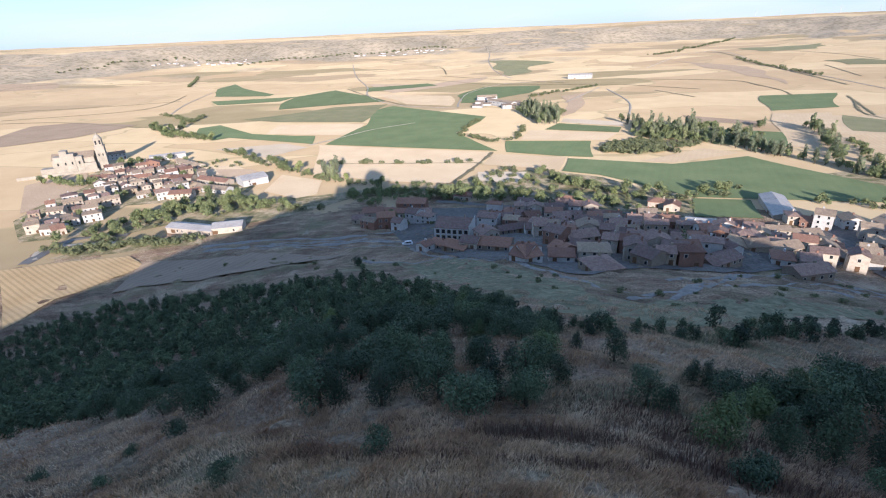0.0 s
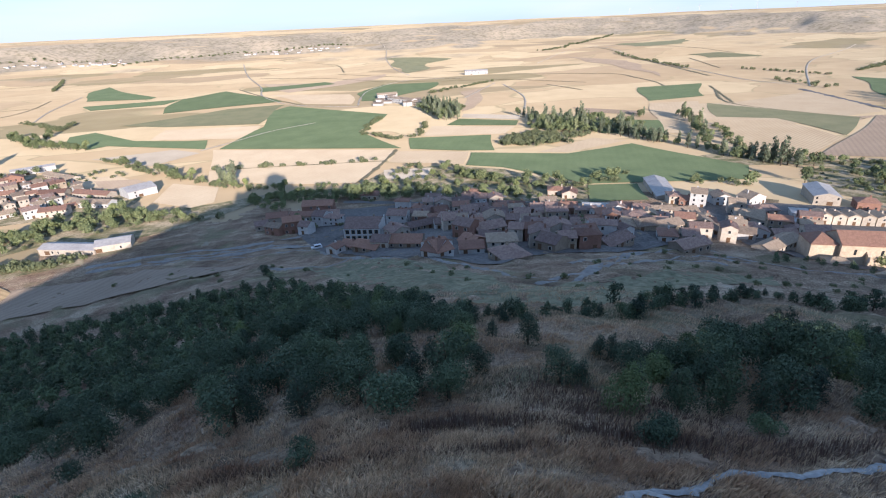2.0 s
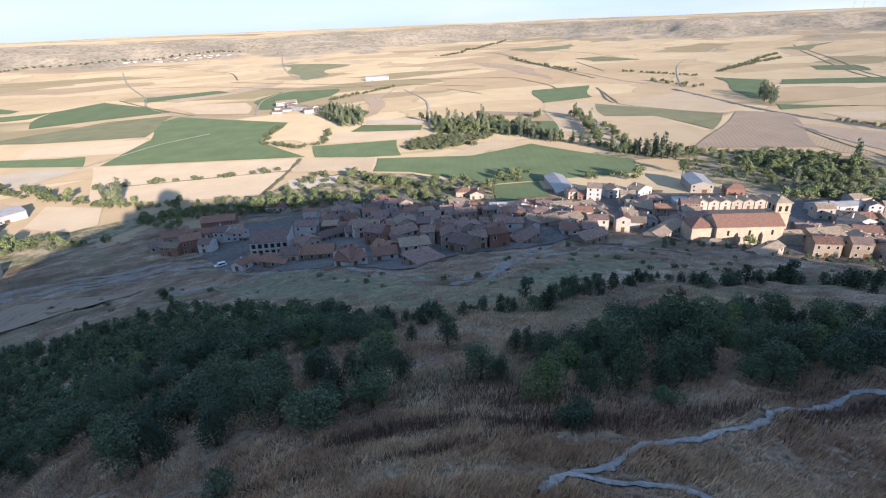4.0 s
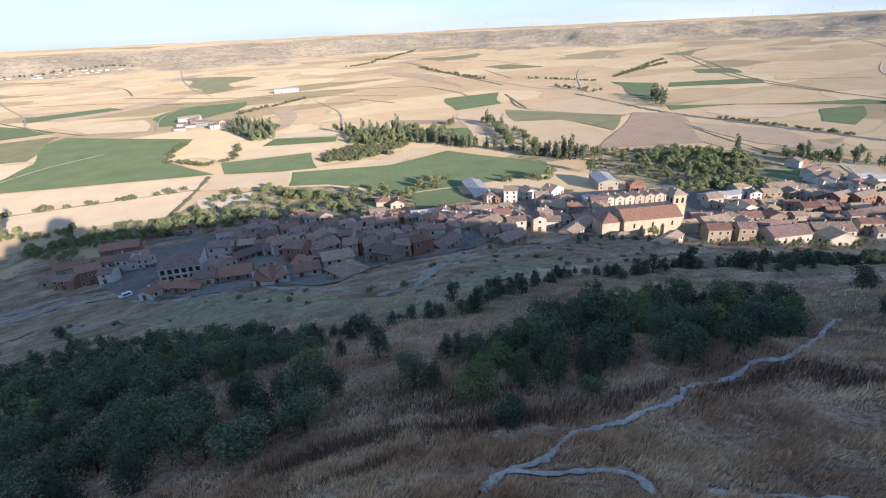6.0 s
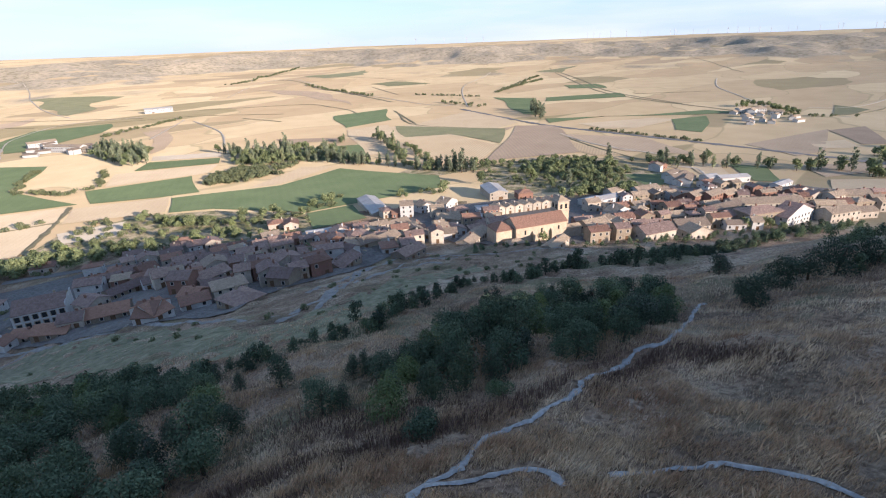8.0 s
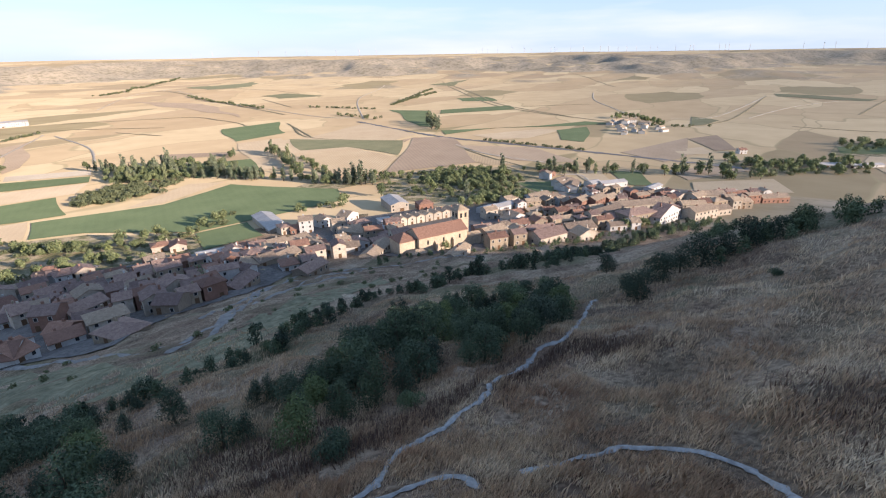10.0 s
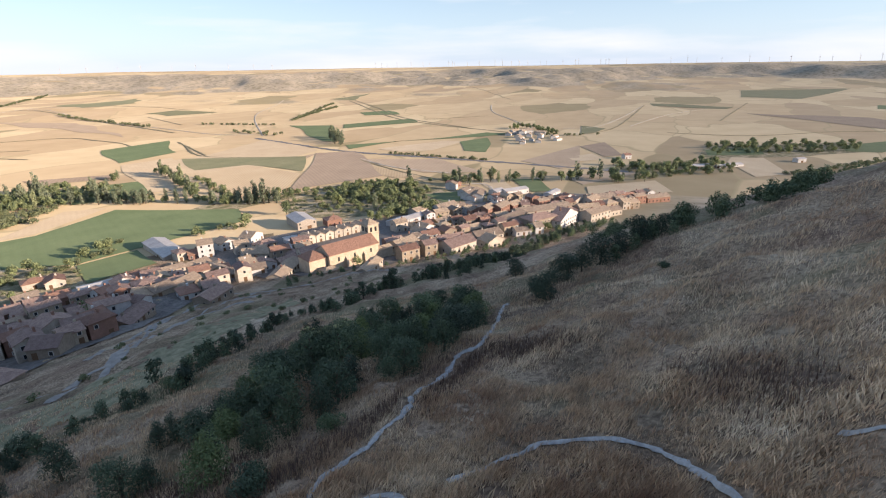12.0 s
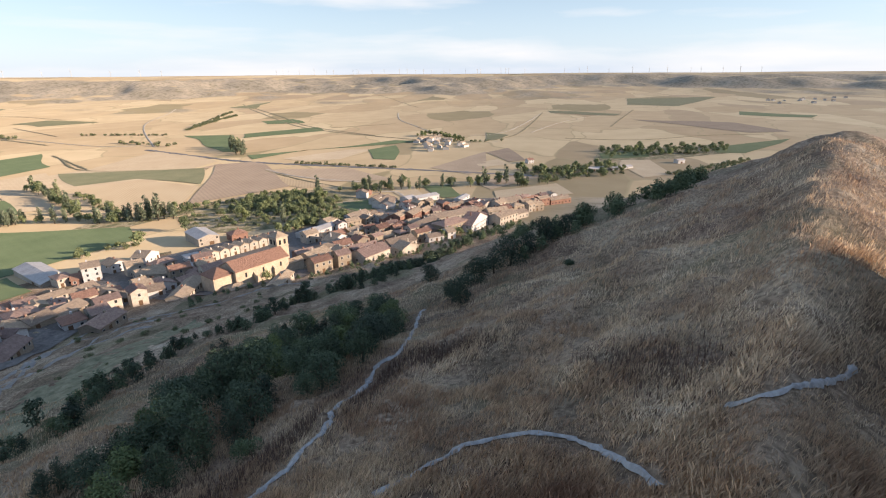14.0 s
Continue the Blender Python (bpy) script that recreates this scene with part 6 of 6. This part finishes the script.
belt([BROAD], [(276.6, 159.2), (302.1, 132.3), (302.1, 102.9), (332.9, 92.4), (366.3, 75.4)], 20, 8.1, 504, 0.46, 0.88, [1])
belt([BROAD], [(289.8, 78.8), (302.1, 72.0), (294.1, 60.1)], 6, 3.7, 505, 0.57, 1.00, [1])
belt([BROAD], [(193.1, 144.9), (198.8, 138.9)], 4, 4.3, 506, 0.57, 0.88, [1])
belt([BROAD, HEDGE], [(-61.9, 356.7), (-31.9, 349.6), (-2.5, 324.3), (40.1, 312.6)], 10, 4.3, 507, 0.57, 1.12, [0.6,0.4])
belt([HEDGE, BROAD], [(-43.8, 281.9), (-22.5, 279.4), (-3.8, 270.4)], 10, 5.0, 508, 0.57, 1.12, [0.7,0.3])
belt([HEDGE, BROAD], [(383.9, 473.4), (319.2, 336.7), (386.4, 302.8), (425.9, 281.5)], 12, 4.3, 509, 0.57, 1.12, [0.7,0.3])
scatter([HEDGE, BROAD], [(8.9, 367.2), (54.7, 394.2), (91.0, 358.3), (122.9, 331.0), (161.5, 307.0), (146.9, 277.0), (109.1, 291.1), (62.9, 318.5), (19.8, 341.1)], 9.5, 360, 0.4, 0.9, [0.75,0.25])
scatter([HEDGE, BROAD], [(330.6, 303.2), (379.6, 275.8), (436.7, 236.4), (419.6, 202.7), (327.8, 173.9), (311.5, 224.7), (294.8, 263.9)], 9, 361, 0.4, 0.8, [0.8,0.2])
scatter([BROAD, HEDGE], [(613.7, 69.6), (624.9, 10.1), (654.9, -56.3), (611.2, -62.5), (531.9, 30.5)], 9, 362, 0.7, 1.2, [0.5,0.5])
scatter([BROAD, HEDGE], [(797.5, -34.1), (880.1, -221.4), (796.1, -209.2), (722.1, -39.1)], 13, 363, 0.8, 1.3, [0.5,0.5])
scatter([HEDGE], [(148.8, 467.8), (190.5, 511.8), (252.4, 486.4), (236.4, 464.2), (177.3, 445.5)], 8, 364, 0.8, 1.2, [1])
scatter([BROAD, HEDGE], [(-214.1, 285.2), (-201.3, 318.1), (-185.1, 347.7), (-157.5, 360.1), (-123.2, 343.3), (-114.8, 328.6), (-141.6, 318.1), (-176.7, 313.5), (-195.2, 282.0)], 6.5, 365, 0.55, 1.0, [0.7,0.3])
scatter([HEDGE], [(-225.4, 269.8), (-194.0, 280.0), (-164.1, 280.6), (-140.5, 280.4), (-142.3, 269.3), (-171.0, 268.4), (-209.7, 263.3)], 5.5, 366, 0.7, 1.1, [1])
scatter([BROAD, HEDGE], [(-260.8, 302.3), (-287.8, 333.5), (-291.6, 379.5), (-267.3, 405.3), (-237.3, 473.1), (-171.0, 421.0), (-163.7, 376.3), (-237.6, 369.0), (-232.3, 302.5)], 17, 367, 0.5, 0.9, [0.6,0.4])
scatter([HEDGE, BROAD], [(-254.0, 510.4), (-215.9, 515.1), (-171.2, 482.6), (-208.7, 467.9), (-254.8, 476.3)], 11, 368, 0.5, 0.9, [0.7,0.3])
scatter([POPLAR, BROAD], [(218.2, 590.9), (287.8, 559.8), (260.8, 503.8), (204.0, 517.4)], 9, 369, 0.6, 1.1, [0.5,0.5])
scatter([HEDGE, BROAD], [(361.3, 295.4), (410.8, 272.0), (421.9, 208.3), (374.6, 185.7), (331.9, 202.7), (327.5, 238.9)], 7, 370, 0.5, 0.9, [0.6,0.4])
scatter([HEDGE, BROAD], [(319.7, 382.4), (317.1, 323.7), (363.9, 308.8), (405.5, 298.5), (370.1, 319.6), (328.4, 340.1)], 8, 371, 0.5, 0.9, [0.6,0.4])
scatter([BROAD], [(238.7, 146.7), (279.2, 134.9), (321.3, 123.5), (316.1, 89.9), (293.2, 85.2), (227.0, 102.6), (207.0, 123.5)], 15, 372, 0.4, 0.7, [1])
scatter([BROAD], [(-68.6, 353.2), (-32.2, 356.9), (21.3, 346.4), (42.4, 327.7), (-2.4, 327.3), (-47.5, 320.5)], 6, 373, 0.5, 0.9, [1])
scatter([HEDGE], [(20.8, 67.1), (33.9, 65.4), (73.4, 92.6), (136.6, 76.2), (228.8, 79.3), (260.7, 91.4), (158.2, 139.7), (113.1, 161.3), (39.2, 103.9)], 13, 374, 0.2, 0.45, [1])
scatter([HEDGE], [(-130.7, 236.7), (-49.5, 222.1), (21.4, 152.1), (48.7, 124.2), (93.8, 145.9), (68.9, 105.9), (25.5, 95.3), (-17.8, 169.9)], 16, 375, 0.2, 0.5, [1])

scatter([BROAD, POPLAR], [(119.1, 766.8), (144.8, 770.5), (167.9, 703.6), (145.2, 621.4), (123.7, 617.7), (114.4, 685.5)], 7, 380, 0.8, 1.3, [0.6, 0.4])
scatter([BROAD, POPLAR], [(197.5, 538.7), (257.2, 557.4), (291.0, 540.6), (319.0, 489.2), (290.3, 468.2), (222.7, 487.6)], 8, 381, 0.8, 1.3, [0.7, 0.3])
scatter([HEDGE], [(145.4, 473.3), (185.4, 509.0), (221.5, 497.7), (209.3, 458.4), (163.8, 455.9)], 5, 382, 0.9, 1.5, [1])
belt([POPLAR, BROAD], [(271.9, 483.2), (289.3, 425.6), (307.7, 376.8), (314.5, 333.5)], 12, 5, 383, 0.8, 1.2, [0.6, 0.4])
belt([BROAD, HEDGE], [(79.4, 395.7), (93.8, 346.4), (113.9, 331.1), (135.7, 318.9), (160.0, 309.2), (197.4, 324.8)], 14, 2.6, 384, 0.6, 1.1, [0.45, 0.55])
belt([BROAD, HEDGE], [(-2.5, 347.3), (11.7, 340.9), (28.6, 331.2), (57.3, 320.8)], 14, 2.6, 385, 0.6, 1.0, [0.6, 0.4])
scatter([BROAD, HEDGE], [(392.0, 299.1), (426.2, 270.7), (442.2, 232.0), (391.0, 199.0), (354.4, 208.4), (345.7, 257.4)], 6, 386, 0.6, 1.1, [0.45, 0.55])
belt([BROAD], [(299.1, 192.8), (323.9, 189.8), (328.4, 170.0), (352.2, 169.4)], 12, 2.4, 387, 0.8, 1.2, [1])
belt([POPLAR, BROAD], [(448.1, 207.3), (445.6, 195.5), (467.3, 174.6), (467.1, 160.0), (492.1, 136.3), (502.5, 108.9)], 14, 6, 388, 0.8, 1.25, [0.5, 0.5])
belt([BROAD], [(253.1, 132.5), (313.4, 126.9), (346.8, 111.8), (304.4, 84.6), (345.8, 69.8)], 24, 7, 389, 0.45, 0.8, [1])

# ---- trees that stand apart ----
lone = np.random.RandomState(7)
for x, y, size in ((82.0, 23.5, 1.05), (64.9, 14.5, 1.15), (73.3, 13.0, 1.25), (76.7, 11.3, 1.1), (80.2, 9.2, 1.2), (84.0, 7.1, 1.0), (86.5, 4.0, 1.1), (90.5, 0.8, 1.0), (95.0, -2.5, 1.1), (66.5, 15.8, 0.8), (41.2, 18.2, 1.0), (43.6, 19.0, 1.1), (-35.0, 187.8, 1.0)):
    BUSHY.add(lone, x, y, size)
for x, y, size in ((21.5, 36.5, 0.8), (22.6, 36.0, 0.7), (-34.1, 187.8, 1.5), (16.6, 30.3, 0.85), (46.0, 20.5, 1.1)):
    JUNIPER.add(lone, x, y, size)
BRIGHT.add(lone, 17.3, 24.6, 1.25)
for x, y, size in ((25.5, 31.5, 1.0), (23.2, 33.8, 0.85), (15.0, 30.9, 0.8), (16.6, 42.1, 0.8)):
    OAK.add(lone, x, y, size)
SHRUB.add(lone, -38.4, 35.5, 1.0)
SHRUB.add(lone, -26.0, 28.0, 0.75)
SHRUB.add(lone, -13.5, 22.5, 0.8)
SHRUB.add(lone, -27.6, 34.1, 0.8)
SHRUB.add(lone, -4.4, 22.4, 0.9)
SHRUB.add(lone, -24.0, 34.7, 1.0)
SHRUB.add(lone, 16.5, 20.3, 1.0)
SHRUB.add(lone, 16.0, 20.1, 1.1)
SHRUB.add(lone, 24.7, 20.5, 1.2)
SHRUB.add(lone, -35.0, 49.7, 1.3)
SHRUB.add(lone, 67.3, -0.5, 0.6)
SHRUB.add(lone, 67.2, -0.2, 0.8)


# ---- far woodland on the slope and dry grass ----
def woodland(outline, spacing, seed, label):
    rng = np.random.RandomState(seed)
    kinds = []
    for i in range(6):
        me = crown_mesh("spray", rng, "cone" if i % 2 == 0 else "round", 4.2 if i % 2 == 0 else 3.4, 1.15 if i % 2 == 0 else 1.6, 380, 0.21, LEAF[0])
        co = np.zeros(len(me.vertices) * 3)
        me.vertices.foreach_get("co", co)
        kinds.append((co.reshape(-1, 3), 1 if i % 2 == 0 else 0))
        bpy.data.meshes.remove(me)
    xs, ys = [p[0] for p in outline], [p[1] for p in outline]
    verts, index = [], []
    x = min(xs)
    while x < max(xs):
        y = min(ys)
        while y < max(ys):
            px, py = x + rng.uniform(-0.5, 0.5) * spacing, y + rng.uniform(-0.5, 0.5) * spacing
            gap = float(waves(px, py, 30, 77, 2))
            if gap < 0.85 and math.hypot(px, py) > 80 and inside(px, py, outline):
                co, m = kinds[rng.randint(len(kinds))]
                a, s = rng.uniform(0, 6.283), rng.uniform(0.85, 1.4)
                c, n = math.cos(a) * s, math.sin(a) * s
                z = float(ground_z(px, py))
                verts.append(np.stack([co[:, 0] * c - co[:, 1] * n + px, co[:, 0] * n + co[:, 1] * c + py, co[:, 2] * s + z - 0.2], -1))
                index += [m] * (len(co) // 4)
            y += spacing
        x += spacing
    verts = np.concatenate(verts)
    faces = np.arange(len(verts)).reshape(-1, 4).tolist()
    tagged(new("woodland", mesh_of("woodland", verts.tolist(), faces, [LEAF[0], LEAF[1]], index)), label, "woodland", kind="stuff")


def weed_blades():
    m, n, l, b = material("dead_weed_stalks", 0.9)
    g = n.new("ShaderNodeNewGeometry")
    c = ramp(n, l, g.outputs["Random Per Island"], (0.0, (0.10, 0.065, 0.05)), (0.6, (0.19, 0.125, 0.095)), (1.0, (0.28, 0.22, 0.17)))
    l.new(c, b.inputs["Base Color"])
    return m


def weeds(points, width, count, tall, seed, label):
    """A band of dead stalks along a bank."""
    rng = np.random.RandomState(seed)
    p = np.array(points)
    run = np.concatenate([[0], np.cumsum(np.hypot(*np.diff(p, axis=0).T))])
    at = rng.uniform(0, run[-1], count)
    x = np.interp(at, run, p[:, 0]) + rng.normal(0, width / 2, count)
    y = np.interp(at, run, p[:, 1]) + rng.normal(0, width / 2, count)
    lanes = np.array(PATHS)
    keep = np.min((x[:, None] - lanes[None, ::2, 0]) ** 2 + (y[:, None] - lanes[None, ::2, 1]) ** 2, 1) > 1.0
    x, y = x[keep], y[keep]
    count = len(x)
    z = ground_z(x, y) - 0.05
    h = tall * rng.uniform(0.5, 1.2, count)
    w = 0.0011 * np.hypot(x, y) * rng.uniform(0.7, 1.5, count) + 0.008
    a = rng.uniform(0, 6.283, count)
    lx, ly = rng.normal(0, 0.14, count) * h, rng.normal(0, 0.14, count) * h
    v = np.stack([np.stack([x - np.cos(a) * w, y - np.sin(a) * w, z], -1), np.stack([x + np.cos(a) * w, y + np.sin(a) * w, z], -1), np.stack([x + lx, y + ly, z + h], -1)], 1)
    faces = np.arange(count * 3).reshape(-1, 3).tolist()
    tagged(new("dead_weeds", mesh_of("dead_weeds", v.reshape(-1, 3).tolist(), faces, [WEEDS])), label, "weeds", kind="stuff")


WEEDS = weed_blades()


def turbine():
    root = tagged(new("wind_turbine"), "tall white wind turbine on the far tableland", "wind turbine", "wind turbines on the skyline")
    bm = bmesh.new()
    bmesh.ops.create_cone(bm, cap_ends=True, segments=10, radius1=1.6, radius2=0.9, depth=40, matrix=pose(0, 0, 20))
    part("mast", bm, WALLS[1], root)
    part("nacelle", boxes((-1.2, 1.2, -3, 3, 39.5, 42)), WALLS[1], root)
    for k in range(3):
        bm = boxes((-0.6, 0.6, -3.6, -3.2, 0.5, 19))
        for v in bm.verts:
            if v.co.z > 10:
                v.co.x *= 0.35
        blade = part("blade", bm, WALLS[1], root)
        blade.matrix_basis = pose(0, 0, 40.8, 0, 120 * k + 17, 0)
    return root


def wind_farm():
    rng = np.random.RandomState(61)
    first = turbine()
    spots = [(-math.sin(radians(a)) * d, math.cos(radians(a)) * d) for a, d in zip(np.concatenate([np.linspace(-30, -48, 9), np.linspace(-58, -84, 26), np.linspace(-88, -106, 12)]) + rng.normal(0, 0.4, 47), rng.uniform(4350, 4700, 47))]
    for i, (x, y) in enumerate(spots):
        m = placed(x, y, rng.uniform(-30, 30), rng.uniform(0.75, 1.05), 2)
        if i:
            copy_thing(first, m @ Matrix.Rotation(radians(180), 4, "Z"))
    first.matrix_basis = placed(*spots[0], 0, 0.9, 2)


def straw_blades():
    m, n, l, b = material("dry_grass_blades", 0.9)
    g = n.new("ShaderNodeNewGeometry")
    c = ramp(n, l, noise_node(n, l, 0.14, 6, rough=0.65), (0.32, (0.33, 0.205, 0.135)), (0.45, (0.52, 0.375, 0.25)), (0.56, (0.65, 0.51, 0.355)), (0.70, (0.78, 0.66, 0.50)))
    c = mixed(n, l, 1.0, c, ramp(n, l, g.outputs["Random Per Island"], (0.0, (0.6, 0.58, 0.58)), (0.6, (1.05, 1.04, 1.03)), (1.0, (1.3, 1.3, 1.28))), "MULTIPLY")
    l.new(c, b.inputs["Base Color"])
    return m


def dry_grass_stand(count, near, far, seed):
    """Bent blades in tufts, thinner with distance."""
    rng = np.random.RandomState(seed)
    d = near * (far / near) ** rng.uniform(0, 1, count)
    a = np.radians(rng.uniform(-124, 52, count))
    x, y = -np.sin(a) * d, np.cos(a) * d
    keep = waves(x, y, 7, 88, 3) + 0.8 * waves(x, y, 2.4, 89, 2) + rng.normal(0, 0.4, count) > -0.75
    x, y, d = x[keep], y[keep], d[keep]
    lanes = np.array(PATHS)
    close = np.min((x[:, None] - lanes[None, ::2, 0]) ** 2 + (y[:, None] - lanes[None, ::2, 1]) ** 2, 1)
    x, y, d = x[close > 0.26], y[close > 0.26], d[close > 0.26]
    blades = 7
    x, y, d = np.repeat(x, blades), np.repeat(y, blades), np.repeat(d, blades)
    k = len(x)
    spread = 0.10 + 0.006 * d
    x, y = x + rng.normal(0, 1, k) * spread, y + rng.normal(0, 1, k) * spread
    z = ground_z(x, y) - 0.05
    h = rng.uniform(0.22, 0.58, k) * (1 + 0.45 * waves(x, y, 9, 99, 2))
    w = (0.004 + 0.00034 * d) * rng.uniform(0.7, 1.4, k)
    t = rng.uniform(0, 6.283, k)
    lean = rng.uniform(0.1, 0.6, k) * h
    wind = np.radians(-60) + rng.normal(0, 1.2, k)
    ux, uy = np.cos(t) * w, np.sin(t) * w
    lx, ly = np.cos(wind) * lean, np.sin(wind) * lean
    p = np.empty((k, 4, 3))
    p[:, 0] = np.stack([x - ux, y - uy, z], -1)
    p[:, 1] = np.stack([x + ux, y + uy, z], -1)
    p[:, 2] = np.stack([x + lx * 0.35, y + ly * 0.35, z + h * 0.6], -1)
    p[:, 2] += np.stack([ux, uy, 0 * ux], -1) * 0.8
    p[:, 3] = np.stack([x + lx, y + ly, z + h], -1)
    base = np.arange(k)[:, None] * 4
    faces = np.concatenate([base + [0, 1, 2], base + [0, 2, 3]], 1).reshape(-1, 3).tolist()
    tagged(new("dry_grass", mesh_of("dry_grass", p.reshape(-1, 3).tolist(), faces, [straw_blades()])), "tall dry straw coloured grass leaning in the wind", "grass", kind="stuff")


# ---- the ruined castle tower under the camera ----
def castle():
    root = tagged(new("castle_tower"), "ruined stone castle tower on the hilltop", "tower")
    bm = boxes((-13, 0.9, -13, 0.8, 95.0, 109.4))
    part("keep", bm, STONE, root)
    # unseen blocks, added and sized to give the castle's shadow its broad stepped outline
    part("hall", boxes((-26, 8, -24, -14, 90.0, 107.0)), STONE, root)
    part("upper_storey", boxes((-12.4, -1.2, -12.4, -6.2, 109.4, 111.2)), STONE, root)
    part("turret", boxes((-9.5, -3.6, -11.5, -6.0, 111.2, 113.6)), STONE, root)
    # walls added out of view to shade the near slope and widen the shadow
    for name, ax, ay, bx, by, top in (("curtain_wall", 0.9, -12.0, 40.0, -24.0, 104.2), ("curtain_wall", -12.9, -9.0, -34.0, -13.0, 104.0)):
        run, turn = math.hypot(bx - ax, by - ay), math.atan2(by - ay, bx - ax)
        bm = bmesh.new()
        k = 9
        for i in range(k):
            box(bm, run * i / k, run * (i + 1) / k, -0.7, 0.7, 80.0, top - 1.1 * abs(math.sin(i * 1.9)))
        part(name, bm, STONE, root).matrix_basis = pose(ax, ay, 0, 0, 0, math.degrees(turn))
    part("parapet", boxes((-13, -1.5, 0.3, 0.8, 109.4, 110.3)), STONE, root)


woodland(WOOD_WEST, 3.7, 501, "dense dark green scrub oak and juniper wood on the shaded slope")
weeds([(1.8, 25.1), (5.1, 25.1), (9.2, 24.1), (12.9, 21.7), (16.9, 19.8), (19.5, 18.4)], 1.3, 2600, 0.8, 600, "dark dead weeds along a low bank")
weeds([(20.1, 18.9), (23.7, 17.2), (27.6, 16.0), (35.5, 16.0), (38.2, 14.1)], 2.2, 3200, 0.8, 601, "reddish dead weeds beside the footpath")
weeds([(-11.5, 24.5), (-3.1, 21.1), (2.9, 20.0), (8.9, 19.9), (13.3, 19.5)], 0.7, 2200, 0.6, 602, "dark dead weeds along a low bank")
weeds([(29.0, -3.2), (30.1, -5.1), (25.5, -6.2)], 3.4, 1100, 0.75, 603, "clump of grey dead thistles in dry grass")
weeds([(11.6, 31.7), (14.9, 25.0), (18.4, 22.9), (21.0, 23.3)], 3.5, 2600, 0.7, 604, "dark undergrowth below the young trees")
weeds([(38.9, 13.2), (39.3, 8.7), (39.3, 6.3)], 2.0, 1400, 0.6, 605, "grey dead weeds above the footpath")
wind_farm()
dry_grass_stand(88000, 9, 95, 502)
castle()
OAK.tidy("oak_scrub", "bushy dark green holm oaks on the shaded hillside")
JUNIPER.tidy("juniper_scrub", "dark junipers on the dry shaded slope")
BRIGHT.tidy("young_trees", "yellow-green young trees on the slope")
BUSHY.tidy("juniper_scrub", "broad bushy junipers in dry grass")
LOWJUNIPER.tidy("juniper_scrub", "low dark junipers along the slope")
SHRUB.tidy("low_scrub", "low grey-green shrubs in dry grass")
BROAD.tidy("valley_grove", "rounded green trees beside the village fields")
POPLAR.tidy("poplar_grove", "tall grey-green poplars along a stream")
HEDGE.tidy("hedgerow", "olive green hedge bushes along field edges and lanes")
